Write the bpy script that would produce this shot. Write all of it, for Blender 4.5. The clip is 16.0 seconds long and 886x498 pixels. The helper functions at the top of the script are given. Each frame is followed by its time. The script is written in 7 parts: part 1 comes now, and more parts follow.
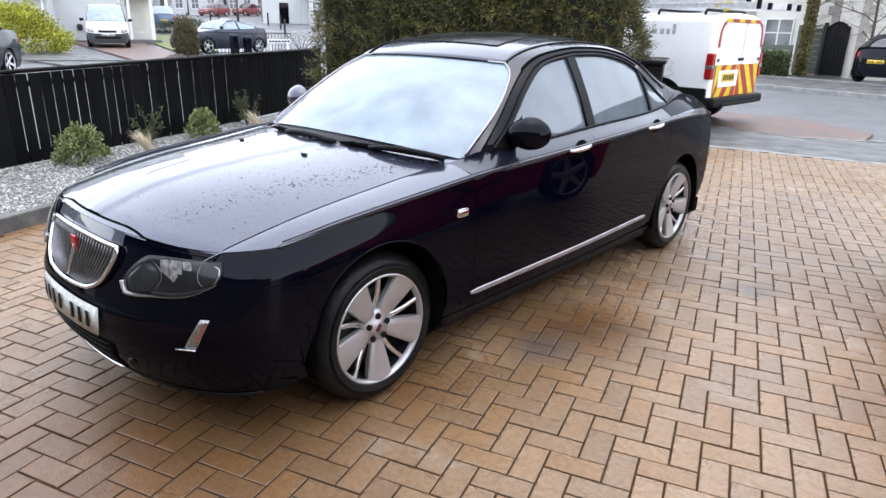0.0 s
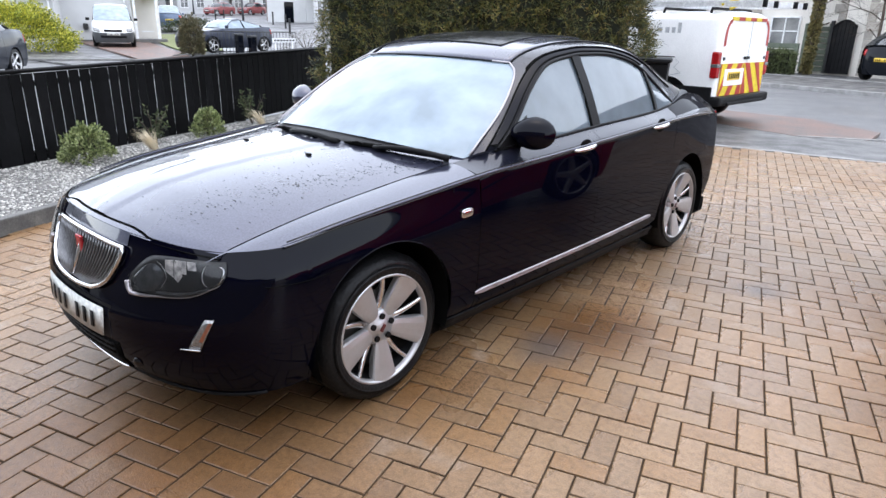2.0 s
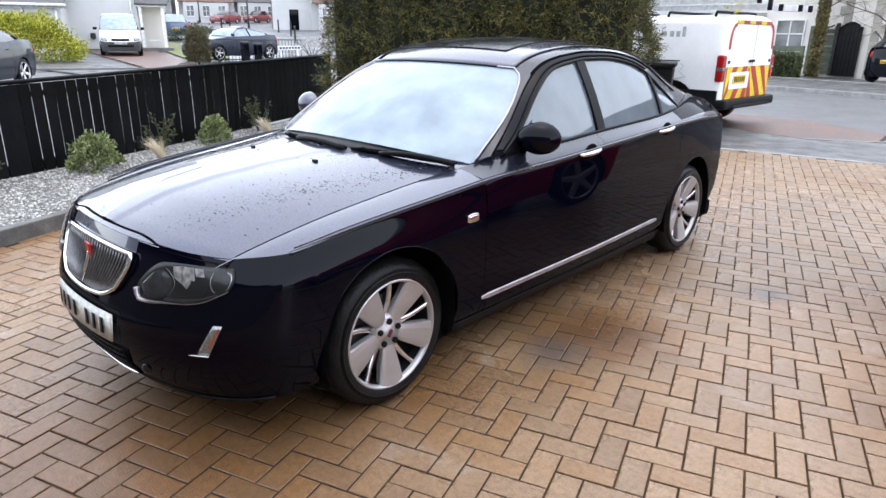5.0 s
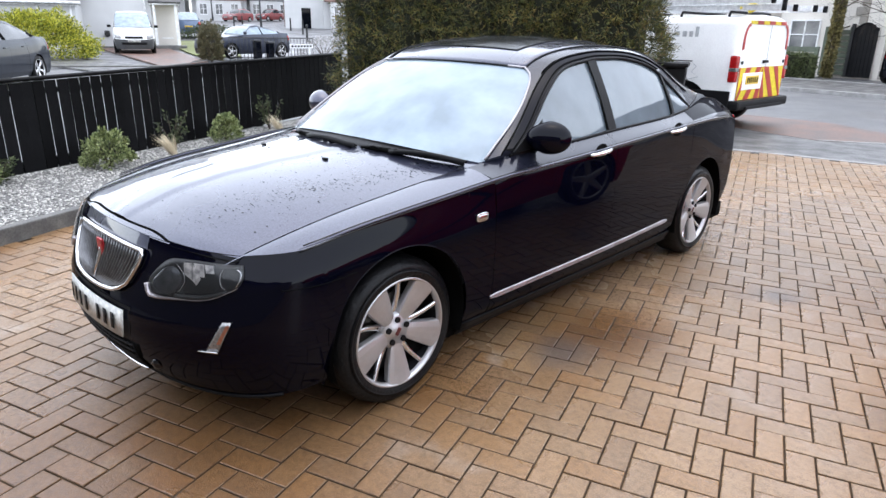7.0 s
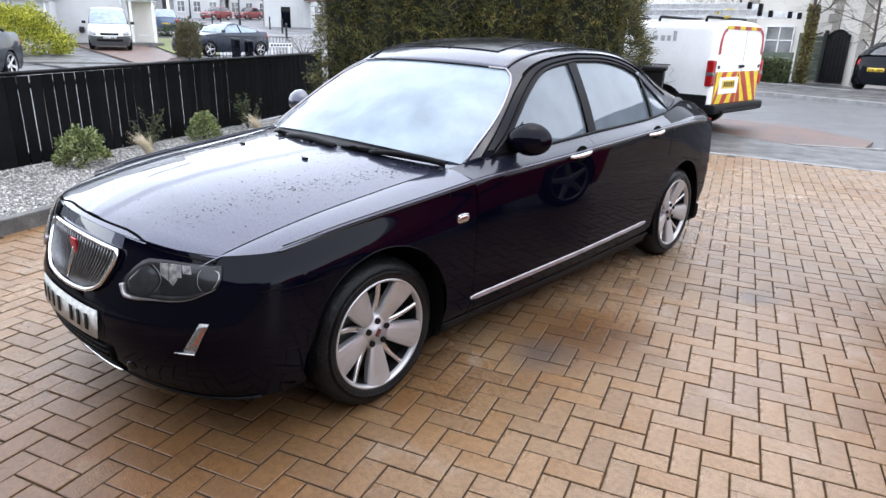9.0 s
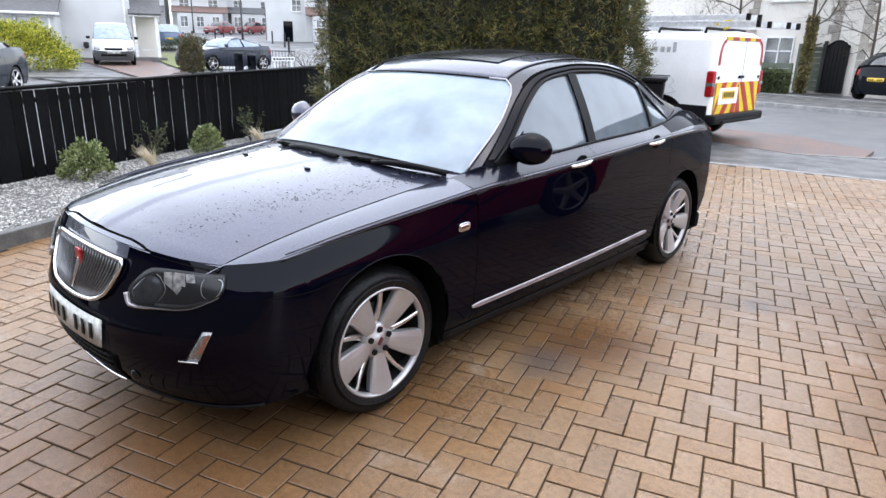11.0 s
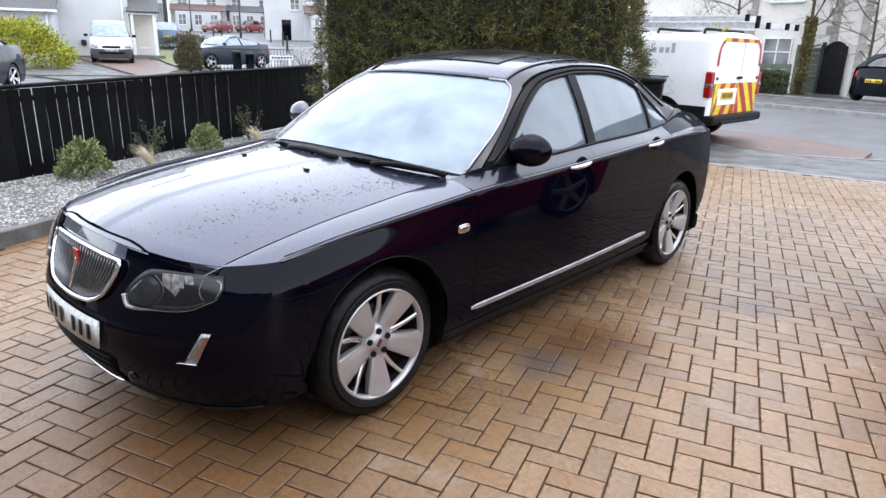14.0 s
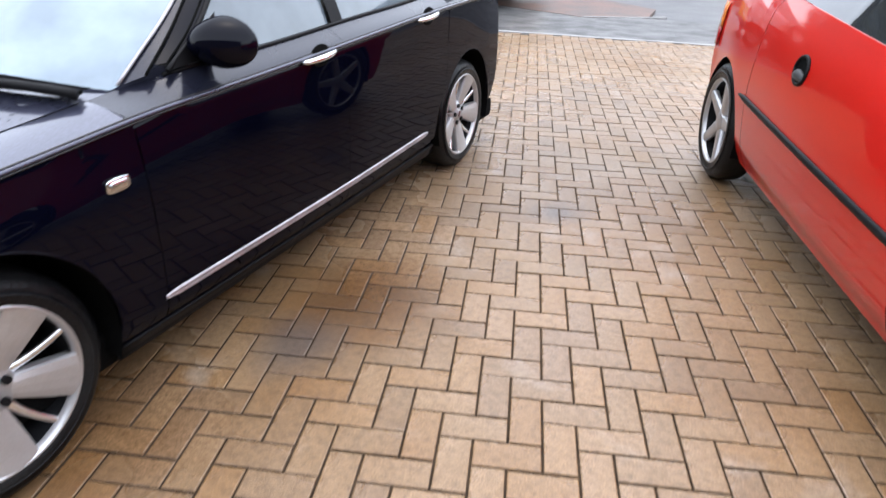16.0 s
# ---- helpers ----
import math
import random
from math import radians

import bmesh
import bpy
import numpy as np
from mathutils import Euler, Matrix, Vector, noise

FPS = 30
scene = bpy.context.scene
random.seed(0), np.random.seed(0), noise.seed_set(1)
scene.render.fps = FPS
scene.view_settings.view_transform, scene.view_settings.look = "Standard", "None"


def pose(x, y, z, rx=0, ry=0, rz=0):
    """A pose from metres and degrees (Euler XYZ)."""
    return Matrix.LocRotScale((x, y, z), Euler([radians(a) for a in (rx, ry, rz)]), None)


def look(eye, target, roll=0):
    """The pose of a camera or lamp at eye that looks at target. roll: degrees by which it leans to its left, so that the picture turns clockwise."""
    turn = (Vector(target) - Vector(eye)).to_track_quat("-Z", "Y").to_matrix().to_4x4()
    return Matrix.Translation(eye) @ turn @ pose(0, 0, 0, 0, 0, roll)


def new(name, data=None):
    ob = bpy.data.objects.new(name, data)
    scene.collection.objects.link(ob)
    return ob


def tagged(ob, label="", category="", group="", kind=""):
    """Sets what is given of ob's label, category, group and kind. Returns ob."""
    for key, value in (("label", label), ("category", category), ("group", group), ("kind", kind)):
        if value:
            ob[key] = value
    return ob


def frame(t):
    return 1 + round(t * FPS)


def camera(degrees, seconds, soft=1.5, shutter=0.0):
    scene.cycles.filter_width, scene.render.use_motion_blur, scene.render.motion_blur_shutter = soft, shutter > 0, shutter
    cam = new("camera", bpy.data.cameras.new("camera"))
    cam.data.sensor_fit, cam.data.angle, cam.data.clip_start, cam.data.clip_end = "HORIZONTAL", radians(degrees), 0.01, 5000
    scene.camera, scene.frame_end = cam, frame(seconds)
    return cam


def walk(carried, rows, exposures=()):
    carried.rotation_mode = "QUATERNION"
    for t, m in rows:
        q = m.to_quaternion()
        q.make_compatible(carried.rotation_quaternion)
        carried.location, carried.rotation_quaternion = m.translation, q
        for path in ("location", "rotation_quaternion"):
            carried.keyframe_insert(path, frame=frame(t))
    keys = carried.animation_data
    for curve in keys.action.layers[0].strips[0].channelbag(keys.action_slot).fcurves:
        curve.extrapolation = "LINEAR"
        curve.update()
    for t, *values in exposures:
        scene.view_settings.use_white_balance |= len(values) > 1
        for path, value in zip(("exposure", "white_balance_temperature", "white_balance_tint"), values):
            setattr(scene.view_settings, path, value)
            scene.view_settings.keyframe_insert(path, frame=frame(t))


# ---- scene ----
cam = camera(69.0, 16.0, shutter=0.35)
PATH = [
    (0, (2.555, -1.572, 1.45), (1.291, -0.165, 0.801), 1.3),
    (0.5, (2.563, -1.566, 1.45), (1.297, -0.165, 0.791), 1.0),
    (1, (2.554, -1.569, 1.453), (1.284, -0.171, 0.794), 0.9),
    (1.5, (2.554, -1.573, 1.445), (1.286, -0.17, 0.793), 1.1),
    (2, (2.553, -1.568, 1.454), (1.279, -0.171, 0.801), 1.2),
    (2.5, (2.555, -1.57, 1.456), (1.28, -0.17, 0.812), 1.0),
    (3, (2.556, -1.571, 1.456), (1.278, -0.172, 0.815), 1.0),
    (3.5, (2.564, -1.571, 1.452), (1.282, -0.176, 0.812), 0.9),
    (4, (2.548, -1.572, 1.459), (1.267, -0.177, 0.817), 0.9),
    (6.5, (2.572, -1.576, 1.447), (1.256, -0.209, 0.814), 0.5),
    (7, (2.559, -1.573, 1.454), (1.247, -0.206, 0.814), 0.9),
    (7.5, (2.569, -1.577, 1.446), (1.25, -0.211, 0.818), 0.7),
    (8, (2.566, -1.577, 1.451), (1.245, -0.213, 0.824), 0.9),
    (8.5, (2.568, -1.58, 1.453), (1.263, -0.207, 0.813), 1.2),
    (9, (2.552, -1.571, 1.452), (1.285, -0.16, 0.816), 1.7),
    (11.5, (2.571, -1.586, 1.444), (1.288, -0.173, 0.845), 1.3),
    (12, (2.565, -1.58, 1.453), (1.29, -0.165, 0.843), 1.5),
    (12.5, (2.55, -1.572, 1.454), (1.282, -0.151, 0.844), 1.9),
    (13, (2.56, -1.579, 1.454), (1.287, -0.157, 0.856), 1.8),
    (13.5, (2.561, -1.585, 1.446), (1.289, -0.162, 0.847), 1.7),
    (14, (2.558, -1.582, 1.452), (1.283, -0.164, 0.849), 1.6),
    (14.5, (2.562, -1.58, 1.458), (1.292, -0.162, 0.846), 1.7),
    (14.7, (2.558, -1.536, 1.472), (1.355, -0.079, 0.815), 2.2),
    (14.8, (2.562, -1.501, 1.484), (1.443, 0.008, 0.799), 2.7),
    (14.9, (2.583, -1.475, 1.454), (1.506, 0.04, 0.716), 2.5),
    (15, (2.583, -1.415, 1.428), (1.525, 0.085, 0.633), 2.7),
    (15.2, (2.558, -1.311, 1.41), (1.602, 0.205, 0.524), 4.7),
    (15.4, (2.53, -1.183, 1.38), (1.524, 0.281, 0.461), 2.9),
    (15.5, (2.47, -1.097, 1.366), (1.49, 0.381, 0.441), 2.5),
    (15.6, (2.401, -0.997, 1.343), (1.472, 0.523, 0.435), 2.1),
    (15.8, (2.319, -0.791, 1.327), (1.539, 0.797, 0.395), 1.2),
    (16, (2.279, -0.626, 1.368), (1.54, 0.979, 0.431), 1.5),
]
walk(cam, [(t, look(eye, target, roll)) for t, eye, target, roll in PATH], ((0, 2.2), (14.6, 2.2), (15.3, 2.3), (16, 2.38)))

import functools

# ---- world, sun and light ----
world = bpy.data.worlds.new("overcast_sky")
scene.world = world
world.use_nodes = True
_wn = world.node_tree
_wn.nodes.clear()
_sky = _wn.nodes.new("ShaderNodeTexSky")
_sky.sky_type, _sky.sun_disc = "NISHITA", False
_sky.sun_elevation, _sky.sun_rotation = radians(78), radians(342)
_sky.air_density, _sky.dust_density, _sky.ozone_density = 1.0, 1.5, 1.0
_hsv = _wn.nodes.new("ShaderNodeHueSaturation")
_hsv.inputs["Saturation"].default_value = 0.68
_bg = _wn.nodes.new("ShaderNodeBackground")
_bg.inputs["Strength"].default_value = 0.15
_wo = _wn.nodes.new("ShaderNodeOutputWorld")
_wn.links.new(_sky.outputs[0], _hsv.inputs["Color"])
_veil = _wn.nodes.new("ShaderNodeMix")
_veil.data_type = "RGBA"
_veil.inputs["Factor"].default_value = 0.55
_veil.inputs["B"].default_value = (3.5, 3.72, 4.12, 1)
_wn.links.new(_hsv.outputs[0], _veil.inputs["A"])
_wn.links.new(_veil.outputs["Result"], _bg.inputs["Color"])
_wn.links.new(_bg.outputs[0], _wo.inputs["Surface"])
sun = new("sun", bpy.data.lights.new("sun", "SUN"))
sun.data.energy, sun.data.angle, sun.data.color = 0.38, radians(178), (1.0, 0.99, 0.98)
sun.matrix_world = look((-1.3, 4.0, 19.5), (0, 0, 0))
scene.view_settings.exposure = 2.2


# ---- small tools ----
def spl(pts):
    """A smooth curve through (x, y...) knots; returns a function of x."""
    xs = [p[0] for p in pts]
    ys = np.array([p[1:] for p in pts], float)
    n = len(xs)
    tan = []
    for i in range(n):
        if i == 0:
            tan.append((ys[1] - ys[0]) / (xs[1] - xs[0]))
        elif i == n - 1:
            tan.append((ys[-1] - ys[-2]) / (xs[-1] - xs[-2]))
        else:
            a = (ys[i] - ys[i - 1]) / (xs[i] - xs[i - 1])
            b = (ys[i + 1] - ys[i]) / (xs[i + 1] - xs[i])
            tan.append(np.where(a * b > 0, 2 * a * b / (a + b + 1e-12 * np.sign(a + b + 1e-30)), 0.0))

    def f(x):
        x = min(max(x, xs[0]), xs[-1])
        i = 0
        while i < n - 2 and x > xs[i + 1]:
            i += 1
        h = xs[i + 1] - xs[i]
        t = (x - xs[i]) / h
        v = ((2 * t**3 - 3 * t**2 + 1) * ys[i] + (t**3 - 2 * t**2 + t) * h * tan[i]
             + (-2 * t**3 + 3 * t**2) * ys[i + 1] + (t**3 - t**2) * h * tan[i + 1])
        return float(v[0]) if len(v) == 1 else v
    return f


def curve3(pts, n):
    """n points along a smooth curve through 3D points, evenly by chord length."""
    pts = [np.array(p, float) for p in pts]
    s = [0.0]
    for a, b in zip(pts, pts[1:]):
        s.append(s[-1] + float(np.linalg.norm(b - a)))
    tan = []
    for i in range(len(pts)):
        a, b = max(i - 1, 0), min(i + 1, len(pts) - 1)
        tan.append((pts[b] - pts[a]) / (s[b] - s[a]))
    out = []
    for k in range(n):
        x = s[-1] * k / (n - 1)
        i = 0
        while i < len(pts) - 2 and x > s[i + 1]:
            i += 1
        h = s[i + 1] - s[i]
        t = (x - s[i]) / h
        out.append((2 * t**3 - 3 * t**2 + 1) * pts[i] + (t**3 - 2 * t**2 + t) * h * tan[i]
                   + (-2 * t**3 + 3 * t**2) * pts[i + 1] + (t**3 - t**2) * h * tan[i + 1])
    return np.array(out)


def link_mesh(name, me, material, parent=None, label="", smooth=True):
    ob = new(name, me)
    if material is not None:
        for m in (material if isinstance(material, (list, tuple)) else [material]):
            me.materials.append(m)
    if smooth:
        me.polygons.foreach_set("use_smooth", [True] * len(me.polygons))
    if parent is not None:
        ob.parent = parent
    if label:
        ob["label"] = label
    return ob


def part(name, bm, material, parent=None, label="", smooth=False):
    """Links a bmesh as one mesh object under a thing or a part."""
    me = bpy.data.meshes.new(name)
    bmesh.ops.recalc_face_normals(bm, faces=bm.faces)
    bm.to_mesh(me)
    bm.free()
    return link_mesh(name, me, material, parent, label, smooth)


def polys(name, verts, faces, material, parent=None, label="", smooth=False):
    me = bpy.data.meshes.new(name)
    me.from_pydata([tuple(v) for v in verts], [], faces)
    me.update()
    return link_mesh(name, me, material, parent, label, smooth)


def sheet(name, P, material, parent=None, label="", thick=0.0, closed=False, smooth=True, offset=-1.0, normals=None):
    """A grid of points as a surface; closed joins the last row to the first."""
    P = np.asarray(P, float)
    nu, nv = P.shape[:2]
    faces = []
    for i in range(nu if closed else nu - 1):
        a, b = i * nv, ((i + 1) % nu) * nv
        for j in range(nv - 1):
            faces.append((a + j, a + j + 1, b + j + 1, b + j))
    if normals is not None:
        V, N = P.reshape(-1, 3), np.asarray(normals, float).reshape(-1, 3)
        s = sum(float(np.cross(V[f[1]] - V[f[0]], V[f[2]] - V[f[0]]) @ N[f[0]]) for f in faces)
        if s < 0:
            faces = [f[::-1] for f in faces]
    ob = polys(name, P.reshape(-1, 3), faces, material, parent, label, smooth)
    if normals is not None:
        ob.data.normals_split_custom_set_from_vertices([tuple(n) for n in N])
    if thick:
        so = ob.modifiers.new("thickness", "SOLIDIFY")
        so.thickness, so.offset = thick, offset
    return ob


def tube(name, pts, r, material, parent=None, label="", n=8, rx=None):
    """A round rod along points (r may be a list), ends closed."""
    pts = [Vector(p) for p in pts]
    rs = r if isinstance(r, (list, tuple)) else [r] * len(pts)
    verts, faces = [], []
    up0 = None
    for i, p in enumerate(pts):
        d = (pts[min(i + 1, len(pts) - 1)] - pts[max(i - 1, 0)]).normalized()
        if up0 is None:
            up0 = Vector((0, 0, 1)) if abs(d.z) < 0.9 else Vector((0, 1, 0))
        s = d.cross(up0).normalized()
        u = s.cross(d)
        up0 = u
        for k in range(n):
            a = 2 * math.pi * k / n
            verts.append(p + s * math.cos(a) * rs[i] * (rx or 1) + u * math.sin(a) * rs[i])
    for i in range(len(pts) - 1):
        for k in range(n):
            a, b = i * n + k, i * n + (k + 1) % n
            faces.append((a, b, b + n, a + n))
    faces.append(tuple(range(n))[::-1])
    faces.append(tuple((len(pts) - 1) * n + k for k in range(n)))
    return polys(name, verts, faces, material, parent, label, True)


def box_bm(bm, c, s, bevel=0.0, rot=None, seg=2):
    """Adds a bevelled box of size s at c to bm."""
    r = bmesh.ops.create_cube(bm, size=1.0)
    vs = r["verts"]
    bmesh.ops.scale(bm, vec=s, verts=vs)
    if bevel:
        es = list({e for v in vs for e in v.link_edges})
        g = bmesh.ops.bevel(bm, geom=es, offset=bevel, segments=seg, affect="EDGES", profile=0.6)
        vs = list({v for f in g["faces"] for v in f.verts} | {v for v in vs if v.is_valid})
    if rot is not None:
        bmesh.ops.rotate(bm, cent=(0, 0, 0), matrix=rot, verts=vs)
    bmesh.ops.translate(bm, vec=c, verts=vs)
    return vs


def block(name, c, s, material, parent=None, label="", bevel=0.005, rot=None):
    bm = bmesh.new()
    box_bm(bm, c, s, bevel, rot)
    return part(name, bm, material, parent, label)


def lathe(name, prof, material, parent=None, label="", n=48, axis="x", at=(0, 0, 0)):
    """Turns a profile of (distance along the axis, radius) round the axis."""
    verts, faces = [], []
    for d, r in prof:
        for k in range(n):
            a = 2 * math.pi * k / n
            c, s = r * math.cos(a), r * math.sin(a)
            v = {"x": (d, c, s), "y": (c, d, s), "z": (c, s, d)}[axis]
            verts.append((v[0] + at[0], v[1] + at[1], v[2] + at[2]))
    for i in range(len(prof) - 1):
        for k in range(n):
            a, b = i * n + k, i * n + (k + 1) % n
            faces.append((a, b, b + n, a + n))
    return polys(name, verts, faces, material, parent, label, True)


def thing(name, label, category, group="", kind="", m=None):
    ob = new(name)
    ob.empty_display_size = 0.2
    if m is not None:
        ob.matrix_world = m
    return tagged(ob, label, category, group, kind)


# ---- materials ----
def mat(name, col, rough=0.5, metal=0.0, col2=None, scale=6.0, bump=0.0, bscale=60.0, coat=0.0, spec=0.5,
        rvar=0.0, rand=None, detail=4.0, emit=0.0, fine=0.25):
    """A two-scale procedural surface: broad patches between col and col2, fine grain, bump, and an optional per-piece variation."""
    m = bpy.data.materials.new(name)
    m.use_nodes = True
    nt = m.node_tree
    b = nt.nodes["Principled BSDF"]
    L = nt.links.new
    b.inputs["Roughness"].default_value = rough
    b.inputs["Metallic"].default_value = metal
    b.inputs["Specular IOR Level"].default_value = spec
    b.inputs["Coat Weight"].default_value = coat
    b.inputs["Coat Roughness"].default_value = 0.03
    tc = nt.nodes.new("ShaderNodeTexCoord")
    n1 = nt.nodes.new("ShaderNodeTexNoise")
    n1.inputs["Scale"].default_value, n1.inputs["Detail"].default_value = scale, detail
    L(tc.outputs["Object"], n1.inputs["Vector"])
    n2 = nt.nodes.new("ShaderNodeTexNoise")
    n2.inputs["Scale"].default_value, n2.inputs["Detail"].default_value = bscale, 6.0
    L(tc.outputs["Object"], n2.inputs["Vector"])
    mix = nt.nodes.new("ShaderNodeMix")
    mix.data_type = "RGBA"
    c2 = col2 if col2 else tuple(min(1, c * 0.78) for c in col)
    mix.inputs["A"].default_value, mix.inputs["B"].default_value = (*col, 1), (*c2, 1)
    ramp = nt.nodes.new("ShaderNodeMapRange")
    ramp.inputs["From Min"].default_value, ramp.inputs["From Max"].default_value = 0.35, 0.65
    L(n1.outputs["Fac"], ramp.inputs["Value"])
    L(ramp.outputs[0], mix.inputs["Factor"])
    out = mix.outputs["Result"]
    g = nt.nodes.new("ShaderNodeMapRange")
    g.inputs["From Min"].default_value, g.inputs["From Max"].default_value = 0.3, 0.7
    g.inputs["To Min"].default_value, g.inputs["To Max"].default_value = 1 - fine, 1 + fine
    L(n2.outputs["Fac"], g.inputs["Value"])
    mul = nt.nodes.new("ShaderNodeMix")
    mul.data_type, mul.blend_type = "RGBA", "MULTIPLY"
    mul.inputs["Factor"].default_value = 1.0
    L(out, mul.inputs["A"])
    L(g.outputs[0], mul.inputs["B"])
    out = mul.outputs["Result"]
    if rand:
        src, cols = rand
        if src == "object":
            o = nt.nodes.new("ShaderNodeObjectInfo")
            fac = o.outputs["Random"]
        else:
            o = nt.nodes.new("ShaderNodeNewGeometry")
            fac = o.outputs["Random Per Island"]
        cr = nt.nodes.new("ShaderNodeValToRGB")
        els = cr.color_ramp.elements
        cr.color_ramp.interpolation = "LINEAR"
        for i, c in enumerate(cols):
            e = els[i] if i < 2 else els.new(1.0)
            e.position = i / (len(cols) - 1)
            e.color = (*c, 1)
        L(fac, cr.inputs["Fac"])
        mm = nt.nodes.new("ShaderNodeMix")
        mm.data_type, mm.blend_type = "RGBA", "MULTIPLY"
        mm.inputs["Factor"].default_value = 1.0
        L(out, mm.inputs["A"])
        L(cr.outputs["Color"], mm.inputs["B"])
        out = mm.outputs["Result"]
    L(out, b.inputs["Base Color"])
    if rvar:
        r = nt.nodes.new("ShaderNodeMapRange")
        r.inputs["From Min"].default_value, r.inputs["From Max"].default_value = 0.3, 0.7
        r.inputs["To Min"].default_value, r.inputs["To Max"].default_value = max(0.0, rough - rvar), min(1.0, rough + rvar)
        L(n1.outputs["Fac"], r.inputs["Value"])
        L(r.outputs[0], b.inputs["Roughness"])
    if bump:
        bp = nt.nodes.new("ShaderNodeBump")
        bp.inputs["Strength"].default_value, bp.inputs["Distance"].default_value = min(1.0, bump), 0.004
        L(n2.outputs["Fac"], bp.inputs["Height"])
        L(bp.outputs[0], b.inputs["Normal"])
    if emit:
        b.inputs["Emission Color"].default_value = (*col, 1)
        b.inputs["Emission Strength"].default_value = emit
    return m


def glass_mat(name, tint, film, rough=0.02, ior=1.55):
    """Window glass: a clear pane under a pale blue film (0 to 1), for damp and for the sky's reflection put into its
    colour.
    """
    m = bpy.data.materials.new(name)
    m.use_nodes = True
    nt = m.node_tree
    nt.nodes.clear()
    L = nt.links.new
    o = nt.nodes.new("ShaderNodeOutputMaterial")
    tr = nt.nodes.new("ShaderNodeBsdfTransparent")
    tr.inputs["Color"].default_value = (*tint, 1)
    gl = nt.nodes.new("ShaderNodeBsdfGlossy")
    gl.inputs["Roughness"].default_value = rough
    # the film's pale blue paints reflected sky as well as damp
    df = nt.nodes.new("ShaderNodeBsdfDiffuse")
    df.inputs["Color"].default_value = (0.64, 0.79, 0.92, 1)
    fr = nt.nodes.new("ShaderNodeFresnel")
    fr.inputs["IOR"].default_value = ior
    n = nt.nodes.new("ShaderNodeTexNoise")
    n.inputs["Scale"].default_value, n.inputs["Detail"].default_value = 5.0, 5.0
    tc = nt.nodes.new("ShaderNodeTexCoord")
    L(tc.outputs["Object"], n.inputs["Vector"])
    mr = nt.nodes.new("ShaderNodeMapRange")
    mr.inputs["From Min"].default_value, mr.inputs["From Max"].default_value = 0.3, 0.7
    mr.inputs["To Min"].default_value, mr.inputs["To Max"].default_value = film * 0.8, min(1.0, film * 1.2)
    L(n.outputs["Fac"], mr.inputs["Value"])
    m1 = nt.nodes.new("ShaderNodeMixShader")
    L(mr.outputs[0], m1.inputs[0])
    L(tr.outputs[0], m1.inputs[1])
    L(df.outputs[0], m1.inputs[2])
    m2 = nt.nodes.new("ShaderNodeMixShader")
    L(fr.outputs[0], m2.inputs[0])
    L(m1.outputs[0], m2.inputs[1])
    L(gl.outputs[0], m2.inputs[2])
    L(m2.outputs[0], o.inputs["Surface"])
    return m


# one dark paint in three copies: shaded, half-lit and sky-lit, light put into colour
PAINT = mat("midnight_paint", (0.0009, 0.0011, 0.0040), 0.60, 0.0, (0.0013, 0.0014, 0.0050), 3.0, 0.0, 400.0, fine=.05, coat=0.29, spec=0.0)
SKYLITPAINT = mat("wet_skylit_midnight_paint", (0.036, 0.039, 0.064), 0.30, 0.6, (0.044, 0.047, 0.076), 4.0, 0.05, 160.0, coat=1.0, spec=0.3, rvar=0.06)
SKYLITPAINT.node_tree.nodes["Principled BSDF"].inputs["Coat IOR"].default_value = 1.5
HALFLITPAINT = mat("halflit_midnight_paint", (0.010, 0.011, 0.019), 0.28, 0.3, (0.013, 0.014, 0.024), 4.0, 0.03, 160.0, coat=0.60, spec=0.1, rvar=0.05)
BLACK = mat("black_plastic", (0.008, 0.008, 0.009), 0.5, spec=.12, bump=0.1, bscale=300)
GLOSSBLACK = mat("gloss_black", (0.006, 0.006, 0.007), 0.12)
RUBBER = mat("tyre_rubber", (0.005, 0.005, 0.006), 0.42, col2=(0.010, 0.010, 0.010), bump=0.9, bscale=70, spec=.18, rvar=.15)
CHROME = mat("chrome", (0.75, 0.75, 0.76), 0.12, 1.0, (0.68, 0.68, 0.7), 8.0, fine=0.05)
ALLOY = mat("silver_alloy", (0.50, 0.50, 0.51), 0.38, 0.75, (0.44, 0.43, 0.43), 9.0, bscale=300, fine=0.08)
POLISH = mat("polished_rim", (0.72, 0.72, 0.73), 0.18, 1.0, fine=0.05)
TRIM = mat("brushed_trim", (0.42, 0.39, 0.41), 0.3, 0.6, (0.32, 0.30, 0.31), 9.0, fine=.1)
# near-black painted as the shade in gaps and hollows; also plain black wipers
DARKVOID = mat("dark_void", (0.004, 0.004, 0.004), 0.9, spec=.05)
SCREEN = glass_mat("damp_skypale_windscreen_glass", (0.35, 0.38, 0.40), 0.35, ior=1.5)
SIDEGLASS = glass_mat("damp_skypale_side_glass", (0.10, 0.11, 0.12), 0.15, ior=1.9)
LENS = glass_mat("lamp_lens", (0.84, 0.85, 0.86), 0.002, 0.02, 1.42)
DARKGLASS = mat("dark_window_glass", (0.02, 0.023, 0.026), 0.04, spec=0.8)
SUNROOF = mat("wet_sunroof_glass", (0.012, 0.013, 0.015), 0.16, bump=.5, bscale=45, spec=.45, rvar=.1)
WHITEPLATE = mat("white_plate", (0.55, 0.55, 0.52), 0.35)
YELLOWPLATE = mat("yellow_plate", (0.75, 0.5, 0.05), 0.35)
DARKENAMEL = mat("dark_red_enamel", (0.10, 0.018, 0.02), 0.3)
REDENAMEL = mat("red_enamel", (0.36, 0.015, 0.022), 0.25)
